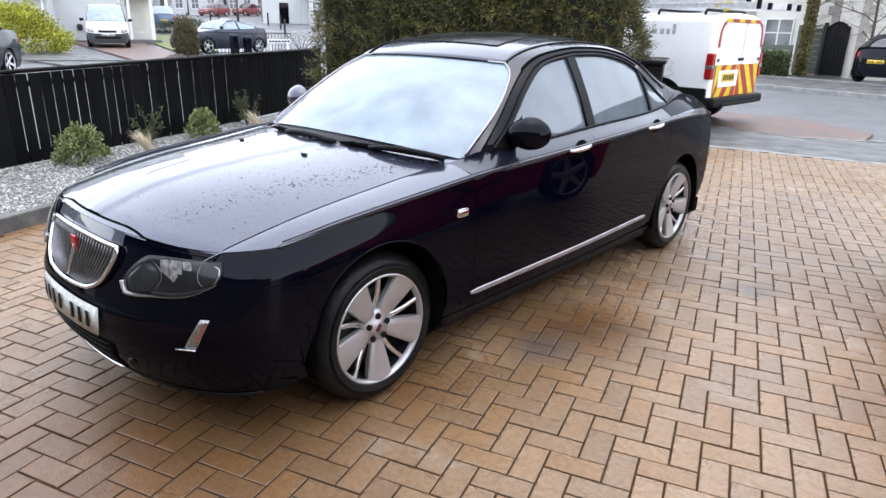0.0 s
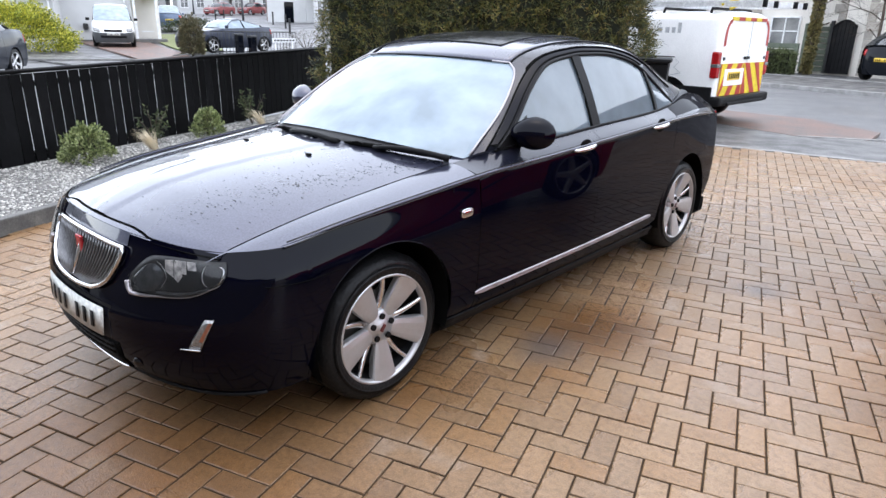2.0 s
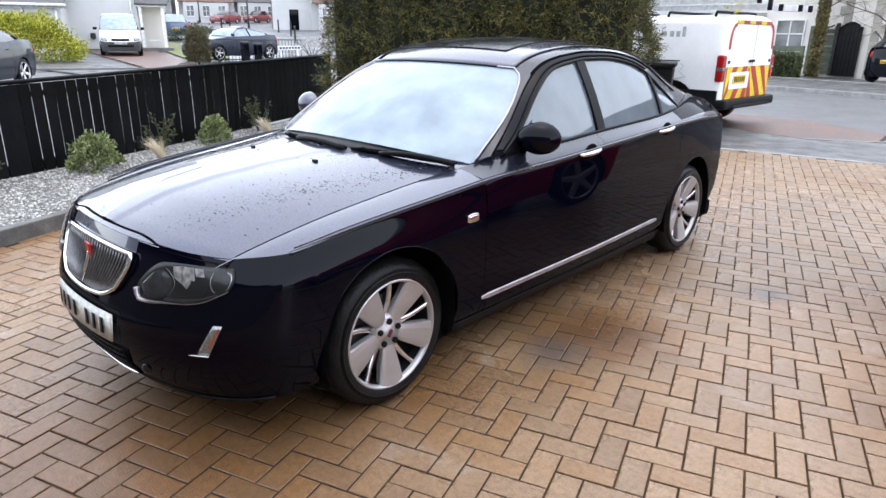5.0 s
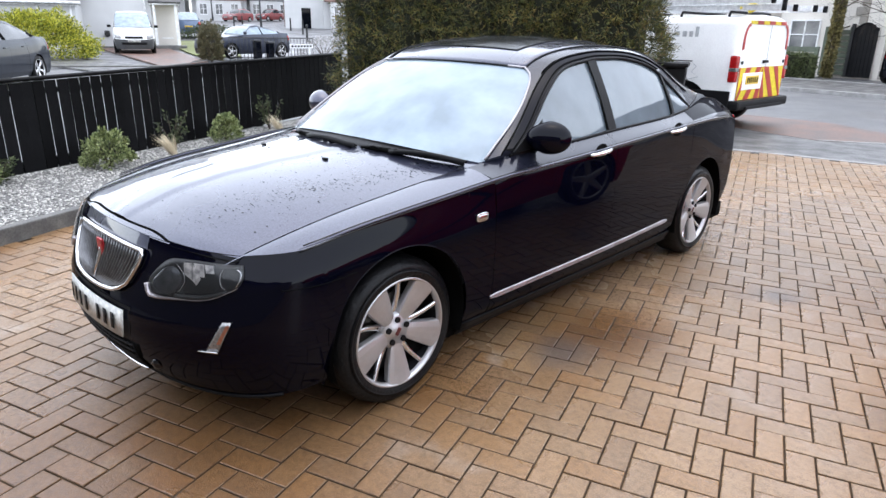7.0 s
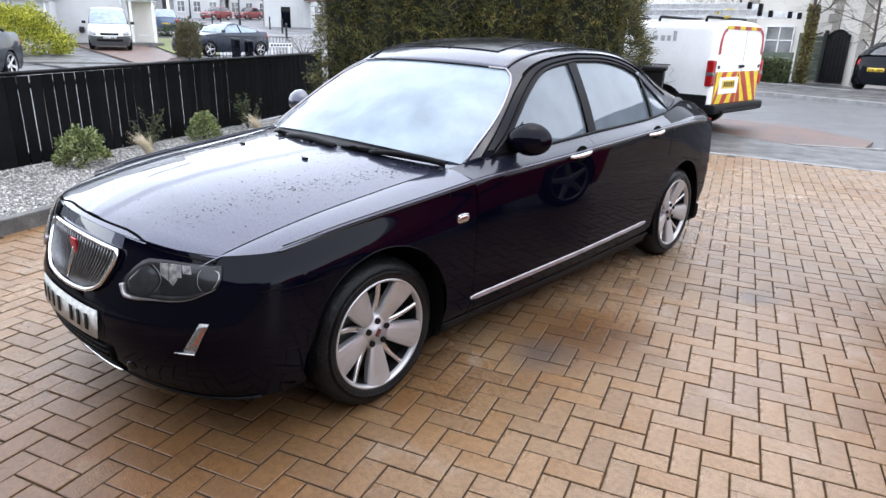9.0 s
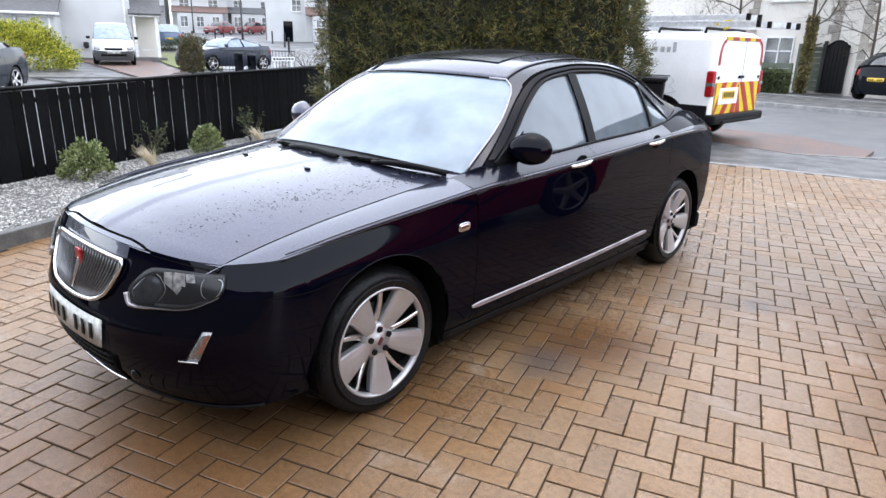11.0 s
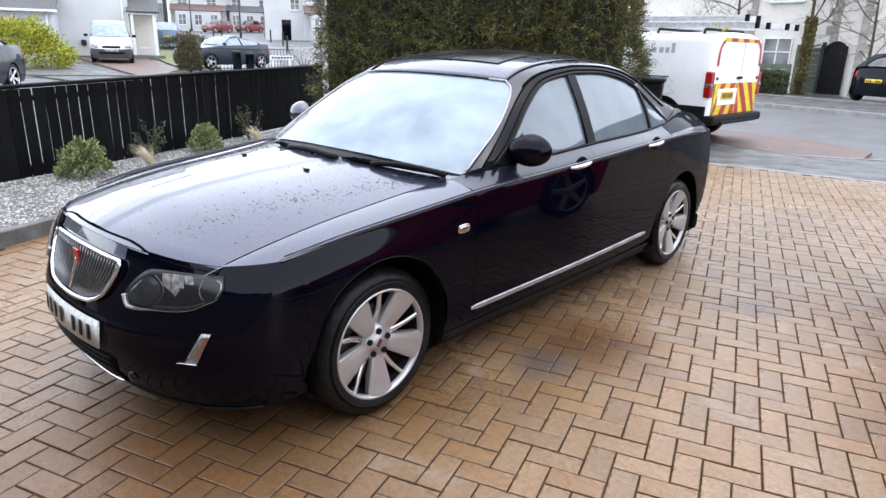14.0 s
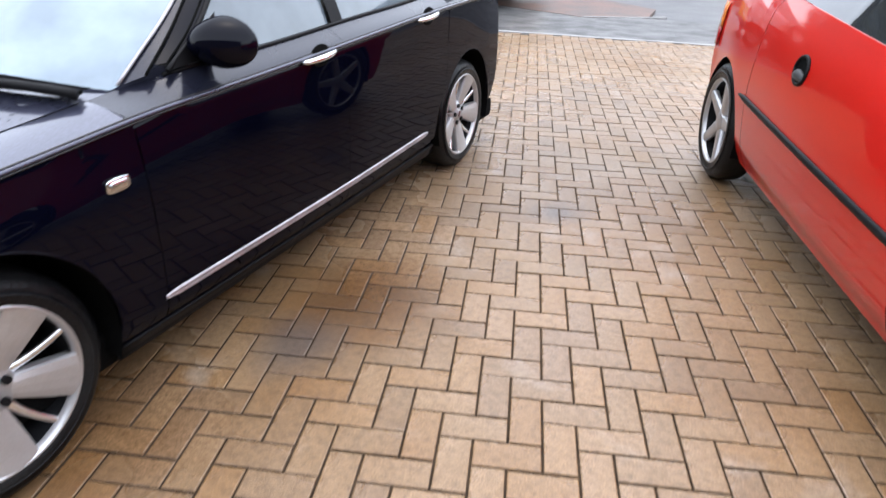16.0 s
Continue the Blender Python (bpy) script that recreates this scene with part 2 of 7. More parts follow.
AMBER = mat("amber_lens", (0.65, 0.18, 0.03), 0.15)
REDLENS = mat("red_lens", (0.34, 0.010, 0.012), 0.12)
CLEARLENS = mat("clear_reflector", (0.30, 0.30, 0.30), 0.25, 0.7, fine=0.4, bscale=120, bump=0.4)
REDPAINT = mat("red_paint", (0.50, 0.011, 0.007), 0.4, 0.0, (0.46, 0.010, 0.006), 1.0, coat=0.85, spec=0.1, fine=.02)
WHITEPAINT = mat("white_van_paint", (0.86, 0.86, 0.86), 0.3, col2=(0.83, 0.83, 0.83), coat=0.5, fine=0.05)


# ---- the dark saloon ----
saloon = thing("saloon_car", "black-blue saloon car with wet bonnet parked on block paving", "car")

R_Z = [spl([(-1, .19), (4, .19)]), spl([(-1, .30), (4, .30)]), spl([(-1, .45), (4, .45)]), spl([(-1, .65), (4, .65)]),
       spl([(-.8, .62), (-.6, .70), (-.365, .75), (-.2, .78), (.2, .825), (.6, .862), (1.2, .885), (1.6, .90), (2.3, .925), (2.7, .93), (3.1, .915), (3.5, .88)]),
       spl([(-.8, .655), (-.6, .72), (-.2, .805), (.13, .848), (.55, .90), (.75, .935), (1.2, .950), (1.6, .967), (2.2, .986), (2.5, 1.01), (2.8, 1.042), (3.0, 1.040), (3.3, 1.00), (3.6, .945)])]
R_X = [spl([(-.37, .78), (.5, .80), (2.3, .79), (3.4, .74)]), spl([(-.37, .825), (.5, .865), (1.3, .868), (2.3, .845), (3, .82), (3.4, .78)]),
       spl([(-.37, .85), (.5, .880), (1.3, .885), (2.3, .862), (3, .845), (3.4, .80)]), spl([(-.37, .84), (0, .868), (.5, .884), (1.3, .892), (2.3, .872), (3, .85), (3.4, .80)]),
       spl([(-.6, .74), (-.37, .795), (-.2, .82), (.2, .852), (.5, .87), (1, .885), (2, .88), (2.6, .868), (3.0, .840), (3.2, .808), (3.5, .75)]),
       spl([(-.6, .655), (-.2, .675), (.2, .685), (.55, .72), (.75, .79), (1.2, .805), (2, .80), (2.45, .785), (2.8, .72), (3.0, .69), (3.3, .67), (3.6, .62)])]


@functools.lru_cache(maxsize=None)
def side_curve(y, top):
    return spl(list(zip([f(y) for f in R_Z[:top + 1]], [f(y) for f in R_X[:top + 1]])))


def side_x(y, z, top=5):
    return side_curve(float(y), top)(z)


def side_n(y, z, sx=1, top=5):
    """Outward normal of the body side at y and z."""
    h = .004
    n = np.array((1.0, -(side_x(y + h, z, top) - side_x(y - h, z, top)) / (2 * h), -(side_x(y, z + h, top) - side_x(y, z - h, top)) / (2 * h)))
    n /= np.linalg.norm(n)
    return np.array((sx * n[0], n[1], n[2]))


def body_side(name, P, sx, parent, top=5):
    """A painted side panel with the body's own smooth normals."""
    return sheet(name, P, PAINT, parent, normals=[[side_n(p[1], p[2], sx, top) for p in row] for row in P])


z_mid = spl([(-.9, .67), (-.8, .72), (-.72, .762), (-.6, .812), (-.45, .856), (-.2, .895), (.1, .925), (.5, .955), (.75, .968)])


def top_z(x, y):
    x = abs(x)
    xs, zs = R_X[5](y), R_Z[5](y)
    if x <= xs:
        return zs + (z_mid(y) - zs) * (1 - (x / xs) ** 2.1)
    t = min(1.0, (x - xs) / max(0.02, R_X[4](y) - xs))
    return zs + (R_Z[4](y) - zs) * t ** 1.6


YJ = -.365
NOSE = [(.19, -.75), (.23, -.79), (.30, -.835), (.38, -.855), (.47, -.850), (.56, -.818), (.62, -.794), (.66, -.783), (.70, -.772), (.74, -.760), (.78, -.742)]


def nose_point(k, th):
    """Row k of the nose at th: 0 on the centre line, 1 at the wheel arch."""
    z, yn = NOSE[k]
    a = th * math.pi / 2
    top = R_Z[4](YJ)
    zj = z if z <= .62 else .62 + (z - .62) / .16 * (top - .62)
    xj = side_x(YJ, min(zj, top), 4)
    y = YJ + (yn - YJ) * max(0.0, math.cos(a)) ** .92
    sl = (side_x(YJ + .03, min(zj, top), 4) - xj) / .03
    x = xj * math.sin(a) ** .92 * (1 - sl / xj * (YJ - y) * math.sin(a) ** 2)
    zz = z
    if z > .62:
        zt = top_z(x, y) if th < 1 else top
        zz = .62 + (z - .62) / .16 * (zt - .62)
    return (x, y, zz)


def nose_at(z, th, out=0.0):
    """A point on the nose at height z (on the centre line) and th, moved outwards."""
    zs = [p[0] for p in NOSE]
    z = min(max(z, zs[0]), zs[-1])
    k = 0
    while k < len(zs) - 2 and z > zs[k + 1]:
        k += 1
    t = (z - zs[k]) / (zs[k + 1] - zs[k])
    sg = -1 if th < 0 else 1
    A, B = np.array(nose_point(k, abs(th))), np.array(nose_point(k + 1, abs(th)))
    p = A + (B - A) * t
    A2, B2 = np.array(nose_point(k, min(1, abs(th) + .02))), np.array(nose_point(k + 1, min(1, abs(th) + .02)))
    q = A2 + (B2 - A2) * t
    d = q - p
    n = np.array((-d[1], d[0], 0)) if np.linalg.norm(d) > 1e-6 else np.array((1.0, 0, 0))
    n = -n / np.linalg.norm(n) if n[1] > 0 else n / np.linalg.norm(n)
    p = p + n * out
    return np.array((sg * p[0], p[1], p[2]))


def nose_n(z, th):
    """Outward normal of the nose, easing into that of the side."""
    s = -1 if th < 0 else 1
    t = min(abs(th), .985)
    a, b = nose_at(min(z + .008, .78), t), nose_at(max(z - .008, .19), t)
    c, d = nose_at(z, min(.999, t + .015)), nose_at(z, max(.001, t - .015))
    n = np.cross(c - d, a - b)
    n /= np.linalg.norm(n) + 1e-12
    if n[1] > 0 and t < .8 or n[0] < -.3:
        n = -n
    w = min(1.0, max(0.0, (abs(th) - .72) / .28))
    w = w * w * (3 - 2 * w)
    p = nose_at(z, 1.0)
    n = n * (1 - w) + side_n(YJ, p[2], 1, 4) * w
    n /= np.linalg.norm(n)
    if abs(th) < 1e-6:
        n[0] = 0
    return np.array((s * n[0], n[1], n[2]))


ths = [i / 36 for i in range(-36, 37)]
zlow = [.19, .21, .23, .26, .30, .34, .38, .42, .47, .52, .56, .59, .62, .64]
sheet("front_bumper", [[nose_at(z + .035 * t * t * max(0, 1 - (z - .19) / .2), t) for z in zlow] for t in ths], PAINT, saloon, normals=[[nose_n(z, t) for z in zlow] for t in ths])
zup = (.636, .65, .67, .69, .71, .73, .75, .765, .78)
sheet("nose_panel", [[nose_at(z, t, -.003 * min(1, (1 - abs(t)) / .2)) for z in zup] for t in ths], PAINT, saloon, normals=[[nose_n(z, t) for z in zup] for t in ths])
# crown in the paler copy, its reflected sky put into the paint
sheet("nose_crown", [[nose_at(z, t, -.001) for z in (.735, .75, .765, .78)] for t in np.linspace(-.222, .222, 25)], SKYLITPAINT, saloon)


def bonnet_front(x):
    x = abs(x)
    return nose_edge(x) + spl([(0, .030), (.15, .032), (.25, .034), (.33, .026), (.40, .012), (.72, .010)])(x)


def nose_edge(x):
    """y of the top edge of the nose at x."""
    xj = side_x(YJ, R_Z[4](YJ), 4)
    s = min(1, abs(x) / xj) ** (1 / .92)
    return YJ + (NOSE[-1][1] - YJ) * max(0.0, math.sqrt(max(0, 1 - s * s))) ** .92


us = [i / 32 for i in range(-32, 33)]


def bonnet_rear(u):
    """y of the bonnet's rear edge at u, -1 to 1 across."""
    return .52 - .22 * (1 - u * u)


P = []
for u in us:
    row = []
    for k in range(41):
        w = k / 40
        yb = bonnet_rear(u)
        xs0 = u * .665
        yf = max(bonnet_front(xs0), nose_edge(xs0) + .012)
        y = yf + (yb - yf) * w
        x = u * (R_X[5](y) - .0018)
        rise = min(1.0, max(0.0, (.060 + .10 * (y + .69) - abs(x)) / .014 + .5))
        row.append((x, y, top_z(x, y) + .002 + .004 * rise * rise * (3 - 2 * rise) - (.006 if k == 0 else 0)))
    P.append(row)
bonnet = sheet("bonnet", P, SKYLITPAINT, saloon, "dark wet bonnet with water beads")
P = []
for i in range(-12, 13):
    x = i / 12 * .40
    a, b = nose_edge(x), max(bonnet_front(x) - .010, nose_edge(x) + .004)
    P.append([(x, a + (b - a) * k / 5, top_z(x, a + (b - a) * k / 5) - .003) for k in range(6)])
sheet("nose_top", P, SKYLITPAINT, saloon)
sheet("bonnet_gap", [[(x * .66, max(bonnet_front(x * .66), nose_edge(x * .66) + .012) + d, top_z(x * .66, bonnet_front(x * .66)) - .013) for d in (-.012, .03)] for x in us], DARKVOID, saloon)

ARCH_F, ARCH_R, ARCH = (-.006, .336), (2.74, .336), .345


def columns(y0, y1, c, lo, hi, extra=0.0, rows=14, top=5):
    """Columns of a side panel from y0 to y1 above the wheel arch c; lo and hi give its lower and upper edges."""
    R = ARCH + extra
    ys = []
    a, b = c[0] - R, c[0] + R
    for i in range(13):
        y = y0 + (min(a, y1) - y0) * i / 12
        if y0 < a:
            ys.append((y, lo(y)))
    for i in range(33):
        y = c[0] - R * math.cos(math.pi * i / 32)
        if y0 <= y <= y1:
            ys.append((y, c[1] + math.sqrt(max(0, R * R - (y - c[0]) ** 2))))
    if b < y1:
        for i in range(13):
            y = b + (y1 - b) * i / 12
            ys.append((y, lo(y)))
    out = []
    for y, zb in ys:
        zt = hi(y)
        out.append([(side_x(y, zb + (zt - zb) * k / rows, top), y, zb + (zt - zb) * k / rows) for k in range(rows + 1)])
    return out


def flip(P, sx):
    return [[(sx * p[0], p[1], p[2]) for p in row] for row in P]


for sx in (1, -1):
    wing = columns(YJ, .4985, ARCH_F, lambda y: .2, lambda y: R_Z[4](y) - .001, top=4)
    body_side("front_wing", flip(wing, sx), sx, saloon, 4)
    P = []
    for k in range(49):
        y = -.635 + (.4985 + .635) * k / 48
        xi = R_X[5](y)
        xo = R_X[4](y) + .001
        if y < YJ:
            a, b = 0.0, 1.0
            for _ in range(30):
                m_ = (a + b) / 2
                if nose_point(len(NOSE) - 1, m_)[1] < y:
                    a = m_
                else:
                    b = m_
            xo = max(xi + .004, nose_point(len(NOSE) - 1, a)[0])
        P.append([(sx * (xi + (xo - xi) * j / 8), y, top_z(xi + (xo - xi) * j / 8, y)) for j in range(9)])
    sheet("wing_top", P, SKYLITPAINT, saloon)
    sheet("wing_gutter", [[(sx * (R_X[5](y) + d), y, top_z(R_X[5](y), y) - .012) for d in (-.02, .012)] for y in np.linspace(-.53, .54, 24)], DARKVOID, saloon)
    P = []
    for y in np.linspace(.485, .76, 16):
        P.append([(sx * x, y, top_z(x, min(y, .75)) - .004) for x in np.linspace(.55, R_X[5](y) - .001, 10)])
    sheet("cowl_side", P, SKYLITPAINT, saloon)
    # doors
    P = []
    for k in range(31):
        row = []
        for j in range(25):
            z0 = .235
            y = .5015 + (1.4745 - .5015) * k / 30
            z1 = R_Z[5](y)
            z = z0 + (z1 - z0) * j / 24
            row.append((sx * side_x(y, z), y, z))
        P.append(row)
    fdoor = body_side("front_door", P, sx, saloon)
    P = []
    for k in range(37):
        y = 1.4770 + (2.428 - 1.4770) * k / 36
        R2 = ARCH + .04
        zb = .235
        if y > ARCH_R[0] - R2:
            zb = max(zb, ARCH_R[1] + math.sqrt(max(0, R2 * R2 - (y - ARCH_R[0]) ** 2)))
        z1 = R_Z[5](y)
        P.append([(sx * side_x(y, zb + (z1 - zb) * j / 24), y, zb + (z1 - zb) * j / 24) for j in range(25)])
    rdoor = body_side("rear_door", P, sx, saloon)

    def rear_hi(y):
        R2 = ARCH + .036
        if y < 2.43:
            return ARCH_R[1] + math.sqrt(max(0, R2 * R2 - (y - ARCH_R[0]) ** 2)) if abs(y - ARCH_R[0]) < R2 else .36
        return R_Z[5](y)
    lowarch = [[(sx * side_x(y, z), y, z) for z in np.linspace(zb, rear_hi(y), 6)] for y, zb in
               [(ARCH_R[0] - ARCH * math.cos(t), ARCH_R[1] + ARCH * math.sin(t)) for t in np.linspace(0, math.acos((ARCH_R[0] - 2.43) / ARCH), 14)]]
    body_side("rear_arch", lowarch, sx, saloon)
    body_side("rear_wing", flip(columns(2.4305, 3.12, ARCH_R, lambda y: .22, lambda y: R_Z[5](y)), sx), sx, saloon)
    # shoulder above the swage line, in the paler half-lit copy of the paint
    for nm, host, ya, yb in (("shoulder", fdoor, .5015, 1.4745), ("shoulder", rdoor, 1.4770, 2.428), ("rear_shoulder", saloon, 2.4305, 3.115)):
        P, N = [], []
        for y in np.linspace(ya, yb, 26):
            P.append([])
            N.append([])
            for f in np.linspace(.03, 1 if host is not saloon else .32, 8):
                z = R_Z[4](y) + (R_Z[5](y) - R_Z[4](y)) * f
                n = side_n(y, min(z, R_Z[5](y) - .006), sx)
                P[-1].append(tuple(np.array((sx * side_x(y, z), y, z)) + n * .0012))
                N[-1].append(n)
        sheet(nm, P, HALFLITPAINT, host, normals=N)
    # sill and its chrome finisher
    P = [[(sx * (side_x(y, z) - .004), y, z) for z in np.linspace(.175, .24, 6)] for y in np.linspace(.345, 2.38, 30)]
    sheet("sill", P, BLACK, saloon, thick=.01)
    P = []
    for y in np.linspace(.49, 2.235, 40):
        z = .333 + .007 * (y - .5)
        x = side_x(y, z)
        tw = 1.0 if .52 < y < 2.21 else .45
        P.append([(sx * (x + a), y, z + b * tw) for a, b in ((.0, -.013), (.007, -.011), (.008, -.005), (.003, -.002), (.008, .002), (.006, .010), (.0, .012))])
    sheet("sill_finisher", P, TRIM, saloon, "bright ribbed metal strip")
    # dark inner shell behind the panel gaps
    P = [[(sx * (side_x(y, z) - .022), y, z) for z in np.linspace(.22, R_Z[5](y) - .025, 12)] for y in np.linspace(.36, 2.40, 30)]
    sheet("inner_side", P, DARKVOID, saloon)
    # belt and swage mouldings
    tube("swage_line", [(sx * (R_X[4](y) + .0015), y, R_Z[4](y) + .001) for y in np.linspace(-.42, 3.12, 60)], .0035, GLOSSBLACK, saloon)
    tube("swage_ridge", [(sx * (R_X[4](y) + .0025), y, R_Z[4](y) + .011) for y in np.linspace(-.43, 3.11, 60)], [.001 + .0055 * min(1.0, q / 3, (59 - q) / 6) for q in range(60)], SKYLITPAINT, saloon)
    tube("swage_joint", [(sx * (R_X[4](y) + .0005), y, R_Z[4](y) + .0185) for y in np.linspace(-.41, 3.08, 60)], .0028, GLOSSBLACK, saloon)
    tube("belt_moulding", [(sx * (R_X[5](y) + .003), y, R_Z[5](y) + .002) for y in np.linspace(.70, 2.50, 30)], .007, BLACK, saloon)
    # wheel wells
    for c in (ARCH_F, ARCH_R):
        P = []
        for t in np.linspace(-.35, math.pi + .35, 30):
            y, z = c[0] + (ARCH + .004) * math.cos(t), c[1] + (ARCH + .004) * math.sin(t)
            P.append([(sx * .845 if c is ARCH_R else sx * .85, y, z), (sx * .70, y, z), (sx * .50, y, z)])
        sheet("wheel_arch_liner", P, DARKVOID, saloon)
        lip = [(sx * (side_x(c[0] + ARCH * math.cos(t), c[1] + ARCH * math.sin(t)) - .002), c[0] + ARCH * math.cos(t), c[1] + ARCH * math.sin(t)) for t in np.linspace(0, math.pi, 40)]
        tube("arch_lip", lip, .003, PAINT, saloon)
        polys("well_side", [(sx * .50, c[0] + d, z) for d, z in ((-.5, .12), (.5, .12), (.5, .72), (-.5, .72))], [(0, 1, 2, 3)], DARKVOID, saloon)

# tail
TY = 3.12
TAIL = [(.22, 3.70), (.30, 3.76), (.40, 3.79), (.52, 3.80), (.62, 3.79), (.70, 3.775), (.80, 3.76), (.88, 3.74), (.94, 3.71), (.985, 3.66)]
P = []
for t in ths:
    row = []
    a = abs(t) * math.pi / 2
    for k, (z, yt) in enumerate(TAIL):
        zj = z if z < .8 else .8 + (z - .8) / .185 * (R_Z[5](TY) - .8)
        xj = side_x(TY, zj)
        f = k / (len(TAIL) - 1)
        y = TY + (yt - TY) * max(0, math.cos(a)) ** .95
        zz = z if z < .8 else .8 + (z - .8) / .185 * (R_Z[5](min(y, 3.6)) - .8)
        row.append((math.copysign(xj * math.sin(a), t), y, zz))
    P.append(row)
G_ = np.array(P)
NT = np.cross(np.gradient(G_, axis=0).reshape(-1, 3), np.gradient(G_, axis=1).reshape(-1, 3)).reshape(G_.shape)
NT /= np.linalg.norm(NT, axis=2, keepdims=True) + 1e-9
for i, t in enumerate(ths):
    w = min(1.0, max(0.0, (abs(t) - .70) / .30))
    w = w * w * (3 - 2 * w)
    for k in range(len(TAIL)):
        n = NT[i, k] if NT[i, k] @ (G_[i, k] - np.array((0, 2.6, .6))) > 0 else -NT[i, k]
        n = n * (1 - w) + side_n(TY - .02, min(G_[i, k][2], .98), 1 if t > 0 else -1) * w
        NT[i, k] = n / np.linalg.norm(n)
sheet("rear_bumper", P, PAINT, saloon, normals=NT)
P = []
for u in us:
    row = []
    a = math.asin(min(1, abs(u)))
    for k in range(14):
        w = k / 13
        yend = TY + (3.66 - TY) * max(0, math.cos(a)) ** .95
        y = 2.90 + (max(yend, 2.95) - 2.90) * w
        x = u * R_X[5](min(y, TY))
        z = R_Z[5](min(y, 3.6)) + .035 * (1 - w) * (1 - u * u)
        row.append((x, y, z))
    P.append(row)
sheet("boot_lid", P, PAINT, saloon, thick=.006)
for sx in (1, -1):
    P = []
    for t in np.linspace(.42, .72, 12):
        a = t * math.pi / 2
        row = []
        for z in np.linspace(.70, .90, 6):
            xj = side_x(TY, z)
            yt = spl([(q[0], q[1]) for q in TAIL])(z)
            row.append((sx * (xj * math.sin(a) + .003), TY + (yt - TY) * max(0, math.cos(a)) ** .95 + .004, z))
        P.append(row)
    sheet("tail_lamp", P, REDLENS, saloon, "dark red rear lamp", thick=.004)

# greenhouse
C_PTS = [(.715, .57, .905), (.625, .83, 1.105), (.525, 1.11, 1.278), (.530, 1.27, 1.345), (.545, 1.58, 1.385), (.558, 1.95, 1.378), (.575, 2.24, 1.335), (.59, 2.5, 1.245), (.605, 2.74, 1.145), (.63, 2.97, 1.07)]
C = curve3(C_PTS, 61)
iA = min(range(61), key=lambda i: abs(C[i][1] - 1.13))
iR = min(range(61), key=lambda i: abs(C[i][1] - 2.42))
U_PTS = [(.80, .70, .945), (.765, .86, 1.03), (.70, 1.07, 1.185), (.658, 1.25, 1.282), (.645, 1.5, 1.322), (.643, 1.63, 1.328), (.645, 1.92, 1.318), (.665, 2.2, 1.257), (.705, 2.42, 1.13), (.765, 2.545, 1.02)]
U = curve3(U_PTS, 61)


def across(i0, i1, bulge, base=None, n=25, lift=0.0):
    """A crowned surface from the right roof rail to the left between two stations."""
    out = []
    for i in range(i0, i1 + 1):
        c = C[i]
        row = []
        f = (i - i0) / max(1, i1 - i0)
        by, bz = bulge(f)
        for j in range(n):
            s = -1 + 2 * j / (n - 1)
            k = 1 - abs(s) ** 2.2
            row.append((c[0] * s, c[1] + by * k, c[2] + bz * k + lift))
        out.append(row)
    return out


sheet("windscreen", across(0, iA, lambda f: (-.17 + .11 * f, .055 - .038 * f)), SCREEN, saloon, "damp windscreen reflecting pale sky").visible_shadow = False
sheet("roof", across(iA, iR, lambda f: (-.06 + .12 * f, .017 + .026 * math.sin(f * math.pi))), SKYLITPAINT, saloon, thick=.008)
tube("screen_seal", [(p[0], p[1] - .004, p[2] + .004) for p in across(iA, iA, lambda f: (-.06, .017))[0]], .005, BLACK, saloon, n=6)
sheet("rear_window", across(iR, 60, lambda f: (.06 + .06 * f, .017 + .008 * f)), DARKGLASS, saloon)
P = []
for i in range(iA + 4, iR - 9):
    f = (i - iA) / (iR - iA)
    P.append([(C[i][0] * q, C[i][1] + (-.06 + .12 * f) * (1 - abs(q) ** 2.2), C[i][2] + (.017 + .026 * math.sin(f * math.pi)) * (1 - abs(q) ** 2.2) + .0025) for q in np.linspace(-.68, .68, 17)])
sheet("sunroof", P, SUNROOF, saloon, "dark wet glass sunroof")
tube("sunroof_seal", [P[0][j] for j in range(17)] + [row[-1] for row in P] + [P[-1][j] for j in range(16, -1, -1)] + [row[0] for row in P[::-1]], .0035, BLACK, saloon, n=5)
